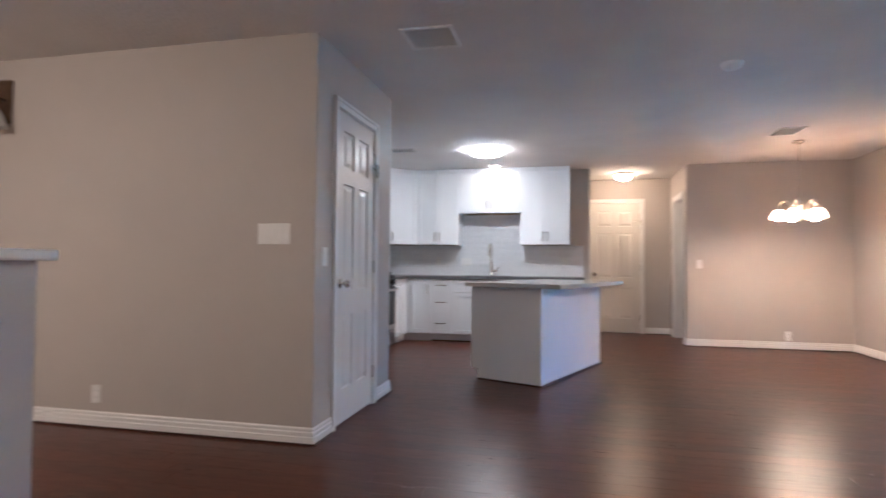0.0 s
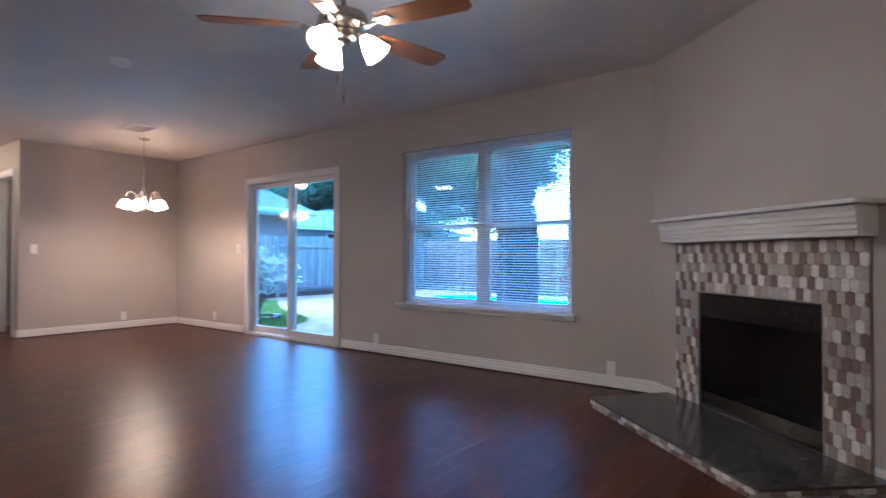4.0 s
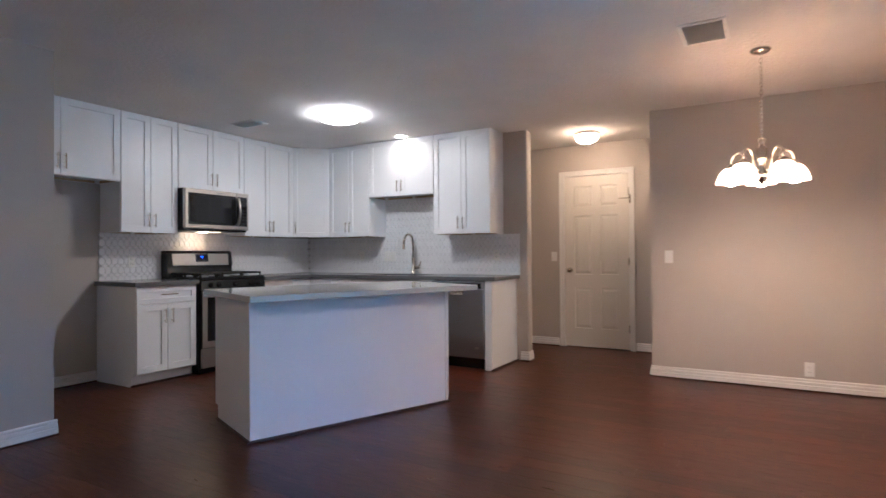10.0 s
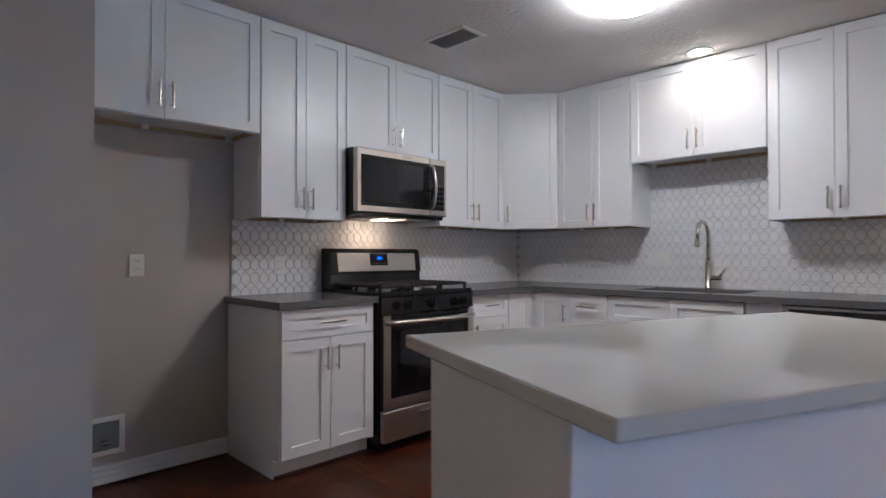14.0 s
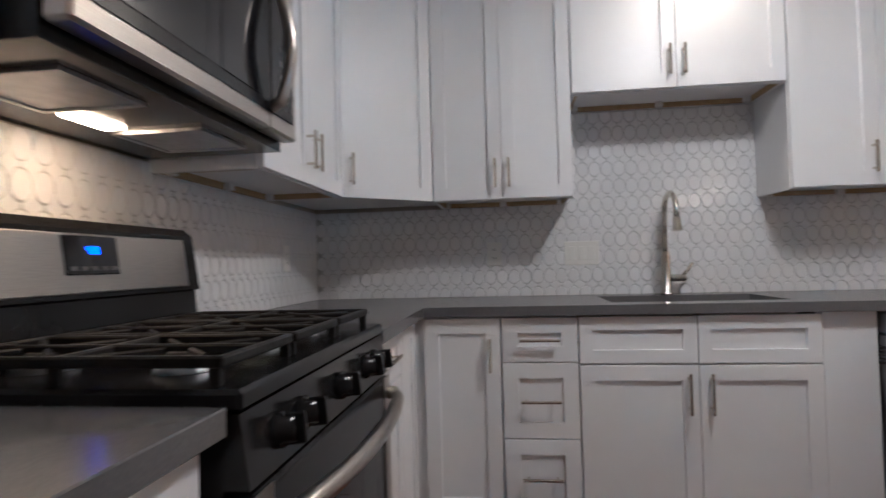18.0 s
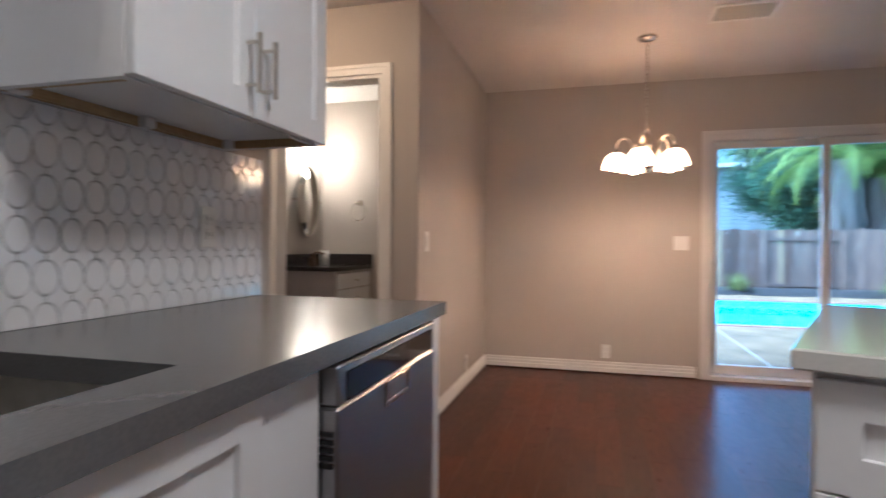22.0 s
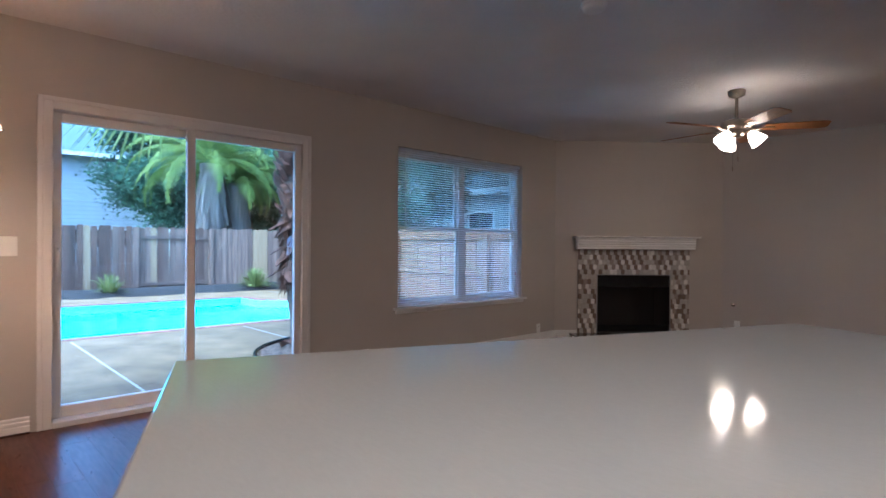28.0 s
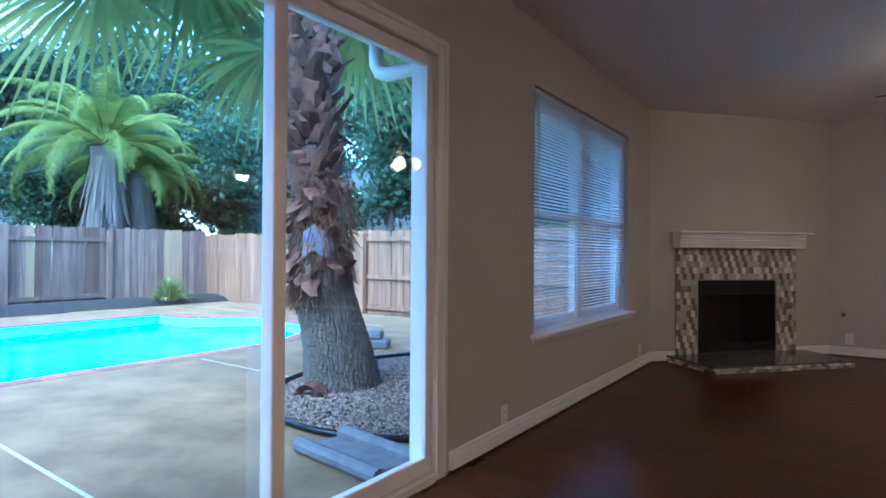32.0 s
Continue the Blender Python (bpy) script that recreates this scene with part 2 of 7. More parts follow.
CLOCK = mat("blue_lit_digits", (0.02, 0.05, 0.3), None, 4, 0.4, emit=(0.02, 0.06, 1.0), power=2.5)
CONC = mat("wet_patio_concrete", (0.250, 0.165, 0.084), (0.180, 0.118, 0.062), 1.6, 0.72, spec=0.25, bump=0.3, bscale=90, rvar=0.2, detail=12, stain=(3.0, 0.35))
JOINT = mat("pale_concrete_joint", (0.42, 0.40, 0.36), None, 12, 0.7)
GRASS = mat("lawn_blades", (0.21, 0.29, 0.075), (0.13, 0.20, 0.05), 3, 0.6, island=True, rand=0.35, thin=0.3)
SOIL = mat("soil_ground", (0.10, 0.10, 0.055), (0.06, 0.07, 0.035), 2.0, 0.9, bump=0.3, bscale=20)
MULCH = mat("dark_mulch", (0.025, 0.02, 0.016), (0.012, 0.010, 0.009), 30, 0.9, bump=0.8, bscale=60)
WATER = mat("pool_water", (0.16, 0.86, 0.88), (0.12, 0.78, 0.84), 0.5, 0.06, bump=0.05, bscale=3, rvar=0.02)
PLASTER = mat("pool_plaster", (0.30, 0.80, 0.85), None, 3, 0.6)
BRICK = mat("red_coping_brick", (0.30, 0.115, 0.085), (0.22, 0.08, 0.06), 20, 0.6, rand=0.25, bump=0.3, bscale=60)
FENCED = mat("dark_weathered_board", (0.125, 0.066, 0.042), (0.068, 0.038, 0.027), 3.5, 0.85, rand=0.3, stretch=(8, 8, 0.8), bump=0.4, bscale=30, detail=8, stain=(1.1, 0.55))
FENCET = mat("tan_cedar_board", (0.26, 0.138, 0.072), (0.155, 0.080, 0.044), 2.5, 0.8, rand=0.18, stretch=(6, 6, 0.6), bump=0.4, bscale=30, detail=8, stain=(1.6, 0.5))
FENCE = mat("weathered_cedar", (0.205, 0.130, 0.092), (0.112, 0.070, 0.052), 3.5, 0.8, rand=0.3, stretch=(8, 8, 0.8), bump=0.4, bscale=30, detail=8, stain=(1.1, 0.5))
FENCEG = mat("silvered_cedar_board", (0.33, 0.30, 0.275), (0.20, 0.175, 0.155), 3.5, 0.8, rand=0.28, stretch=(8, 8, 0.8), bump=0.4, bscale=30, detail=8, stain=(1.1, 0.45))
FENCEN = mat("new_cedar_board", (0.28, 0.19, 0.105), (0.22, 0.145, 0.08), 4, 0.75, rand=0.1, stretch=(8, 8, 0.8))
BARK = mat("palm_bark", (0.155, 0.135, 0.115), (0.05, 0.042, 0.036), 38, 0.9, bump=1.0, bscale=55, stretch=(2.2, 2.2, 0.55), detail=9, sharp=(0.30, 0.70))
BOOT = mat("palm_leaf_boot", (0.130, 0.054, 0.033), (0.040, 0.019, 0.012), 14, 0.85, island=True, rand=0.35, bump=0.4, bscale=50)
FROND = mat("palm_frond", (0.15, 0.20, 0.06), (0.23, 0.24, 0.085), 2.5, 0.65, spec=0.2, island=True, rand=0.4, thin=0.3)
FROND2 = mat("yellow_green_frond", (0.20, 0.24, 0.045), (0.09, 0.145, 0.036), 1.5, 0.65, spec=0.25, island=True, rand=0.3, thin=0.4)
DEADF = mat("dead_palm_skirt", (0.16, 0.135, 0.112), (0.09, 0.074, 0.062), 5, 0.9, island=True, rand=0.3, stretch=(6, 6, 1))
LEAF = mat("tree_leaf", (0.040, 0.088, 0.060), (0.072, 0.125, 0.070), 1.2, 0.8, spec=0.15, island=True, rand=0.45, thin=0.35)
TRUNK = mat("tree_bark", (0.075, 0.06, 0.05), (0.045, 0.038, 0.032), 12, 0.9, bump=0.6, bscale=30)
SIDING = mat("white_siding", (0.31, 0.345, 0.36), (0.285, 0.315, 0.33), 2, 0.6)
SHINGLE = mat("teal_grey_roof_shingle", (0.085, 0.115, 0.125), (0.055, 0.078, 0.088), 18, 0.8, bump=0.3, bscale=40, rand=0.1)
FBRICK = mat("house_brick", (0.27, 0.20, 0.17), (0.20, 0.15, 0.13), 25, 0.8, rand=0.2)
SOFFIT = mat("white_soffit", (0.70, 0.72, 0.72), None, 3, 0.5)
STONES = mat("river_gravel", (0.23, 0.155, 0.11), (0.085, 0.06, 0.046), 3, 0.5, island=True, rand=0.65)
PLASB = mat("grey_concrete_block", (0.155, 0.155, 0.15), (0.115, 0.115, 0.112), 14, 0.7, bump=0.2, bscale=60)
FANMETAL = mat("dark_brushed_nickel", (0.30, 0.26, 0.21), (0.25, 0.215, 0.175), 40, 0.30, metal=1.0)
SHRUBL = mat("pale_shrub_leaf", (0.12, 0.19, 0.11), (0.065, 0.115, 0.062), 3, 0.45, island=True, rand=0.4, thin=0.3)
EDGEST = mat("dark_edging_stone", (0.055, 0.052, 0.055), (0.03, 0.029, 0.03), 12, 0.55, rand=0.3, bump=0.3, bscale=30)
FASCIA = mat("pale_blue_fascia", (0.52, 0.62, 0.66), (0.48, 0.58, 0.62), 4, 0.5)
MIRROR = mat("mirror_silver", (0.85, 0.86, 0.86), None, 2, 0.02, metal=1.0, rvar=0.01)


# ---- geometry helpers ----
def box(bm, x0, x1, y0, y1, z0, z1, bev=0.0, seg=1):
    r = bmesh.ops.create_cube(bm, size=1.0)
    vs = r["verts"]
    bmesh.ops.scale(bm, vec=(abs(x1 - x0), abs(y1 - y0), abs(z1 - z0)), verts=vs)
    bmesh.ops.translate(bm, vec=((x0 + x1) / 2, (y0 + y1) / 2, (z0 + z1) / 2), verts=vs)
    if bev:
        es = list({e for v in vs for e in v.link_edges})
        bmesh.ops.bevel(bm, geom=es, offset=bev, segments=seg, profile=0.5, affect="EDGES")
    return bm


def boxes(*args, bev=0.0):
    bm = bmesh.new()
    for a in args:
        box(bm, *a[:6], bev=a[6] if len(a) > 6 else bev)
    return bm


def rod(bm, p0, p1, r0, r1=None, seg=12):
    p0, p1 = Vector(p0), Vector(p1)
    d = p1 - p0
    m = Matrix.Translation((p0 + p1) / 2) @ d.to_track_quat("Z", "Y").to_matrix().to_4x4()
    bmesh.ops.create_cone(bm, cap_ends=True, segments=seg, radius1=r0, radius2=r0 if r1 is None else r1, depth=d.length, matrix=m)
    return bm


def sweep(bm, pts, rad, seg=10, close=True):
    pts = [Vector(p) for p in pts]
    rings = []
    side = None
    for i, p in enumerate(pts):
        d = (pts[min(i + 1, len(pts) - 1)] - pts[max(i - 1, 0)]).normalized()
        if side is None:
            side = d.orthogonal().normalized()
        side = (side - d * side.dot(d)).normalized()
        up = d.cross(side)
        r = rad[i] if isinstance(rad, (list, tuple)) else rad
        rings.append([bm.verts.new(p + (side * math.cos(2 * math.pi * k / seg) + up * math.sin(2 * math.pi * k / seg)) * r) for k in range(seg)])
    for a, b in zip(rings, rings[1:]):
        for k in range(seg):
            f = bm.faces.new((a[k], a[(k + 1) % seg], b[(k + 1) % seg], b[k]))
            f.smooth = True
    if close:
        bm.faces.new(rings[0][::-1])
        bm.faces.new(rings[-1])
    return bm


def lathe(bm, prof, seg=28, at=(0, 0, 0), m=None):
    m = m or Matrix.Translation(at)
    rings = []
    for r, z in prof:
        rings.append([bm.verts.new(m @ Vector((max(r, 1e-4) * math.cos(2 * math.pi * k / seg), max(r, 1e-4) * math.sin(2 * math.pi * k / seg), z))) for k in range(seg)])
    for a, b in zip(rings, rings[1:]):
        for k in range(seg):
            f = bm.faces.new((a[k], a[(k + 1) % seg], b[(k + 1) % seg], b[k]))
            f.smooth = True
    return bm


def prism(bm, poly, z0, z1, m=None):
    m = m or Matrix()
    lo = [bm.verts.new(m @ Vector((x, y, z0))) for x, y in poly]
    hi = [bm.verts.new(m @ Vector((x, y, z1))) for x, y in poly]
    n = len(poly)
    bm.faces.new(lo[::-1])
    bm.faces.new(hi)
    for i in range(n):
        bm.faces.new((lo[i], lo[(i + 1) % n], hi[(i + 1) % n], hi[i]))
    return bm


def mesh_of(name, bm, material):
    bmesh.ops.recalc_face_normals(bm, faces=bm.faces)
    me = bpy.data.meshes.new(name)
    bm.to_mesh(me)
    bm.free()
    me.materials.append(material)
    return me


def part(name, bm, material, parent, label=""):
    ob = new(name, mesh_of(name, bm, material))
    ob.parent = parent
    return tagged(ob, label)


def thing(name, label, category, m=None, group=""):
    ob = new(name)
    ob.empty_display_size = 0.1
    ob.matrix_basis = m or Matrix()
    return tagged(ob, label, category, group)


def struct(name, bm, material, label, category):
    return tagged(new(name, mesh_of(name, bm, material)), label, category, "", "structure")


def wall_cells(bm, axis, face, thick, a0, a1, z0, z1, holes):
    """A wall with its face at face, grown by thick along the axis, from a0 to a1, with holes (a, b, low, high)."""
    cuts = sorted({a0, a1, *[h[0] for h in holes], *[h[1] for h in holes]})
    for a, b in zip(cuts, cuts[1:]):
        hs = [h for h in holes if h[0] <= a + 1e-6 and h[1] >= b - 1e-6]
        spans = [(z0, z1)]
        if hs:
            spans = [(z0, hs[0][2]), (hs[0][3], z1)]
        for lo, hi in spans:
            if hi - lo > 1e-4:
                if axis == "x":
                    box(bm, face, face + thick, a, b, lo, hi)
                else:
                    box(bm, a, b, face, face + thick, lo, hi)
    bmesh.ops.remove_doubles(bm, verts=bm.verts, dist=1e-5)
    return bm

# ---- structure ----
H = 2.44
XW = 6.320         # window wall
YC = -0.115        # dining wall
SD = (-3.690, -1.922, 0.0, 1.985)      # sliding door opening
WN = (-6.460, -4.634, 0.524, 2.055)     # window opening
F1, F2 = Vector((6.320, -7.113, 0)), Vector((4.93, -8.70, 0))   # fireplace wall
YS = -8.70
PX, PY0, PY1 = 1.360, -5.090, -3.697   # pantry block
HY = 1.123         # hall end
HX = 4.355          # hall side wall with the bathroom door
BD = (0.10, 0.80, 0.0, 2.04)
FD = (3.140, 3.914, 0.0, 2.070)

struct("ground_slab", boxes((-2.2, 6.47, -9.0, 3.2, -0.22, -0.022)), SUBF, "dark subfloor under the planks", "floor")
struct("ceiling", boxes((-2.2, 6.47, -9.0, 3.2, H, H + 0.12)), CEIL, "pale textured drywall ceiling", "ceiling")
struct("wall_window", wall_cells(bmesh.new(), "x", XW, 0.16, F1.y - 0.15, 3.2, 0, H, [SD, WN]), WALL, "greige painted wall with patio door and window", "wall")
struct("wall_dining", boxes((HX, XW, YC, YC + 0.12, 0, H)), WALL, "greige painted dining wall", "wall")
struct("wall_hall_side", wall_cells(bmesh.new(), "x", HX, 0.12, YC + 0.12, HY, 0, H, [BD]), WALL, "greige hall wall with an open bathroom doorway", "wall")
struct("wall_hall_end", wall_cells(bmesh.new(), "y", HY, 0.12, 2.0, HX + 0.12, 0, H, [FD]), WALL, "greige hall end wall with a door", "wall")
struct("wall_hall_west", boxes((2.0, 2.12, 0.13, HY, 0, H)), WALL, "greige hall wall", "wall")
# unseen outer walls added to stop daylight leaking in under the hall door
struct("wall_unseen_north", boxes((-2.2, XW, 3.08, 3.2, 0, H)), WALL, "unseen wall added to keep daylight out behind the rooms", "wall")
struct("wall_unseen_west", boxes((-2.12, -2.0, PY0 + 0.12, 3.08, 0, H)), WALL, "unseen wall added to keep daylight out behind the rooms", "wall")
struct("wall_bath_north", boxes((HX + 0.12, XW, 1.50, 1.62, 0, H)), WALL, "bathroom wall", "wall")
struct("wall_sink", boxes((-0.12, 3.10, 0.006, 0.13, 0, H, 0.012)), WALL, "greige kitchen wall behind the sink", "wall")
struct("wall_stove", boxes((-0.12, -0.006, PY1 - 0.01, 0.006, 0, H)), WALL, "greige kitchen wall behind the stove", "wall")
struct("wall_pantry", wall_cells(bmesh.new(), "x", PX - 0.12, 0.12, PY0, PY1, 0, H, [(-4.785, -4.09, 0, 2.08)]), WALL, "greige pantry wall with a door", "wall")
struct("wall_pantry_end", boxes((-0.006, PX - 0.12, PY1 - 0.12, PY1, 0, H)), WALL, "greige pantry end wall beside the fridge space", "wall")
struct("wall_entry", boxes((-2.0, PX - 0.12, PY0, PY0 + 0.12, 0, H)), WALL, "greige entry wall", "wall")
struct("wall_west", boxes((-2.12, -2.0, -8.78, PY0 + 0.12, 0, H)), WALL, "greige entry side wall", "wall")
struct("wall_south", boxes((-2.0, F2.x + 0.06, YS - 0.12, YS, 0, H)), WALL, "greige living room wall", "wall")
fd = (F2 - F1).normalized()
fn = Vector((fd.y, -fd.x, 0))
if fn.dot(Vector((3, -4, 0)) - F1) < 0:
    fn = -fn
FL = (F2 - F1).length
# local frame of the fireplace wall: x along the wall from window side, y into the room
FM = Matrix(((fd.x, fn.x, 0, F1.x), (fd.y, fn.y, 0, F1.y), (0, 0, 1, 0), (0, 0, 0, 1)))
FC = 0.985
bm = wall_cells(bmesh.new(), "y", -0.12, 0.12, -0.12, FL + 0.12, 0, H, [(FC - 0.46, FC + 0.46, 0.06, 0.81)])
bm.transform(FM)
struct("wall_fireplace", bm, WALL, "greige angled wall round the fireplace", "wall")
struct("knee_wall", boxes((-0.6, 1.255, -6.87, -6.75, 0, 1.06)), WALL, "low greige half wall by the entry", "wall")
struct("knee_wall_cap", boxes((-0.6, 1.295, -6.91, -6.71, 1.061, 1.095, 0.006)), TRIM, "white painted cap on the half wall", "trim")


def molding(name, p0, p1, into):
    """Baseboard from p0 to p1 with its back at the line, growing along into, with a dark shoe at its foot."""
    p0, p1, w = Vector((*p0, 0)), Vector((*p1, 0)), Vector((*into, 0)).normalized()
    d = p1 - p0
    L = d.length
    d.normalize()
    m = Matrix(((d.x, w.x, 0, p0.x), (d.y, w.y, 0, p0.y), (0, 0, 1, 0), (0, 0, 0, 1)))
    prof = [(0.0005, 0.012), (0.018, 0.012), (0.018, 0.046), (0.0105, 0.049), (0.0105, 0.053), (0.0145, 0.056), (0.0145, 0.072), (0.0065, 0.076), (0.0065, 0.080), (0.0105, 0.083), (0.0105, 0.093), (0.004, 0.100), (0.0005, 0.100)]
    bm = bmesh.new()
    a = [bm.verts.new(m @ Vector((0, y, z))) for y, z in prof]
    b = [bm.verts.new(m @ Vector((L, y, z))) for y, z in prof]
    n = len(prof)
    bm.faces.new(a)
    bm.faces.new(b[::-1])
    for i in range(n):
        bm.faces.new((a[i], b[i], b[(i + 1) % n], a[(i + 1) % n]))
    struct(name, bm, TRIM, "white stepped baseboard", "baseboard")
    bm = bmesh.new()
    box(bm, 0, L, 0.0005, 0.024, 0.0, 0.0118)
    bm.transform(m)
    struct("shoe_molding", bm, SHOE, "dark wood shoe strip under the baseboard", "trim")


molding("baseboard", (XW, YC - 0.018), (XW, SD[1] + 0.06), (-1, 0))
molding("baseboard", (XW, SD[0] - 0.06), (XW, F1.y), (-1, 0))
molding("baseboard", (HX, YC), (XW, YC), (0, -1))
molding("baseboard", (HX, YC + 0.001), (HX, BD[0] - 0.07), (-1, 0))
molding("baseboard", (HX, BD[1] + 0.07), (HX, HY - 0.018), (-1, 0))
molding("baseboard", (2.12, HY), (FD[0] - 0.07, HY), (0, -1))
molding("baseboard", (FD[1] + 0.07, HY), (HX, HY), (0, -1))
molding("baseboard", (3.02, 0.006), (3.117, 0.006), (0, -1))
molding("baseboard", (3.10, -0.012), (3.10, 0.13), (1, 0))
molding("baseboard", (-0.006, PY1), (-0.006, -2.72), (1, 0))
molding("baseboard", (0.012, PY1), (PX, PY1), (0, 1))
molding("baseboard", (PX, PY0 - 0.018), (PX, -4.845), (1, 0))
molding("baseboard", (PX, -4.03), (PX, PY1 + 0.018), (1, 0))
molding("baseboard", (-2.0, PY0), (PX, PY0), (0, -1))
molding("baseboard", (-2.0, YS), (F2.x, YS), (0, 1))
f1, f2 = FM @ Vector((0, 0, 0)), FM @ Vector((FC - 0.71, 0, 0))
molding("baseboard", f1[:2], f2[:2], fn[:2])
f1, f2 = FM @ Vector((FC + 0.71, 0, 0)), FM @ Vector((FL, 0, 0))
molding("baseboard", f1[:2], f2[:2], fn[:2])


# ---- doors ----
def six_panel_door(bm, w, h, t=0.035):
    """A slab from 0 to w, front at y=0, with six raised panels sunk in the front."""
    st, mid = 0.115, 0.10
    rails = [0, 0.22, 0.70 * h / 2.03, 0.86 * h / 2.03, 1.56 * h / 2.03, 1.665 * h / 2.03, h - 0.12, h]
    rows = [(rails[1], rails[2]), (rails[3], rails[4]), (rails[5], rails[6])]
    cols = [(st, (w - mid) / 2), ((w + mid) / 2, w - st)]
    xs = [0, st, (w - mid) / 2, (w + mid) / 2, w - st, w]
    zs = rails
    vs = {(i, k): bm.verts.new((x, 0, z)) for i, x in enumerate(xs) for k, z in enumerate(zs)}
    panels = []
    for i in range(5):
        for k in range(7):
            f = bm.faces.new((vs[i, k], vs[i + 1, k], vs[i + 1, k + 1], vs[i, k + 1]))
            if i in (1, 3) and k in (1, 3, 5):
                panels.append(f)
    edge = [e for e in bm.edges if e.is_boundary]
    ex = bmesh.ops.extrude_edge_only(bm, edges=edge)["geom"]
    bmesh.ops.translate(bm, vec=(0, t, 0), verts=[g for g in ex if isinstance(g, bmesh.types.BMVert)])
    bmesh.ops.recalc_face_normals(bm, faces=bm.faces)
    for f in panels:
        for th, dy in ((0.004, 0.010), (0.012, 0.0), (0.026, -0.007)):
            bmesh.ops.inset_region(bm, faces=[f], thickness=th, use_even_offset=True)
            bmesh.ops.translate(bm, vec=(0, dy, 0), verts=f.verts)
    return bm


def casing(bm, w, h, cw=0.057):
    """Casing round an opening from 0 to w and up to h, its back at y=0."""
    for a, b, lo, hi in ((-cw, 0, 0, h + cw), (w, w + cw, 0, h + cw), (0, w, h, h + cw)):
        box(bm, a, b, -0.012, -0.0005, lo, hi)
    for a, b, lo, hi in ((-cw, -cw + 0.02, 0, h + cw), (w + cw - 0.02, w + cw, 0, h + cw), (-cw + 0.02, w + cw - 0.02, h + cw - 0.02, h + cw)):
        box(bm, a, b, -0.018, -0.0125, lo, hi)
    return bm


def knob(bm, x, z, y=0.0):
    m = Matrix.Translation((x, y, z)) @ pose(0, 0, 0, 90)
    return lathe(bm, [(0.0001, 0.0), (0.032, 0.0), (0.032, 0.005), (0.012, 0.010), (0.011, 0.032), (0.022, 0.040), (0.028, 0.052), (0.024, 0.064), (0.0001, 0.068)], 20, m=m)


def hinge(bm, x, z):
    rod(bm, (x, -0.006, z - 0.045), (x, -0.006, z + 0.045), 0.006, seg=8)
    return bm


def door_set(name, m, w, h, label, knob_left=True, stop=False):
    d = tagged(thing(name, label, "door", m), kind="structure")
    part("casing", casing(bmesh.new(), w, h), TRIM, d)
    bm = boxes((0, 0.006, -0.0004, 0.12, 0, h), (w - 0.006, w, -0.0004, 0.12, 0, h), (0.006, w - 0.006, -0.0004, 0.12, h - 0.006, h))
    part("jamb", bm, TRIM, d)
    b2 = six_panel_door(bmesh.new(), w - 0.018, h - 0.022)
    b2.transform(Matrix.Translation((0.009, 0.004, 0.012)))
    leaf = part("door_leaf", b2, DOORP, d)
    kx = 0.07 if knob_left else w - 0.07
    part("door_knob", knob(bmesh.new(), kx, 0.93, 0.004), NICKEL, leaf, "brushed nickel door knob")
    hx = w - 0.008 if knob_left else 0.008
    for z in (0.25, h / 2, h - 0.22):
        part("hinge", hinge(bmesh.new(), hx, z), NICKEL, leaf)
    if stop:
        b3 = bmesh.new()
        rod(b3, (hx, -0.012, h - 0.30), (hx - 0.10, -0.03, h - 0.30), 0.005, seg=8)
        rod(b3, (hx + 0.02, -0.02, h - 0.36), (hx + 0.02, -0.02, h - 0.26), 0.010, seg=8)
        part("hinge_stop", b3, NICKEL, leaf, "nickel hinge door stop")
    return d


door_set("door_hall", pose(FD[0], HY, 0), FD[1] - FD[0], FD[3], "cream painted closed six panel door at the hall end", True, True)
door_set("door_pantry", pose(PX, -4.785, 0, 0, 0, 90), 0.695, 2.08, "white six panel pantry door, closed", True, True)

# bathroom doorway and what shows through it
bdr = tagged(thing("doorway_bath", "cream casing round the open bathroom doorway", "door", pose(HX, BD[1], 0, 0, 0, -90)), kind="structure")
part("casing", casing(bmesh.new(), BD[1] - BD[0], BD[3]), TRIM, bdr)
part("jamb", boxes((0, 0.02, -0.0004, 0.1204, 0, BD[3]), (BD[1] - BD[0] - 0.02, BD[1] - BD[0], -0.0004, 0.1204, 0, BD[3]), (0.02, BD[1] - BD[0] - 0.02, -0.0004, 0.1204, BD[3] - 0.02, BD[3])), TRIM, bdr)

# sliding patio door
sd = tagged(thing("sliding_patio_door", "white vinyl sliding glass patio door, closed, in the living wall", "sliding door"), kind="structure")
y0, y1, z1 = SD[0], SD[1], SD[3]
part("door_frame", boxes((XW - 0.014, XW - 0.001, y0 - 0.028, y0 - 0.0005, 0, z1 + 0.028, 0.003), (XW - 0.014, XW - 0.001, y1 + 0.0005, y1 + 0.028, 0, z1 + 0.028, 0.003), (XW - 0.014, XW - 0.001, y0, y1, z1 + 0.0005, z1 + 0.028, 0.003),
                         (XW - 0.012, XW + 0.15, y0, y0 + 0.05, 0, z1, 0.004), (XW - 0.012, XW + 0.15, y1 - 0.05, y1, 0, z1, 0.004),
                         (XW - 0.012, XW + 0.15, y0 + 0.05, y1 - 0.05, z1 - 0.05, z1, 0.004), (XW - 0.012, XW + 0.15, y0 + 0.05, y1 - 0.05, -0.02, 0.035, 0.004)), VINYL, sd)
ym = (y0 + y1) / 2 + 0.02
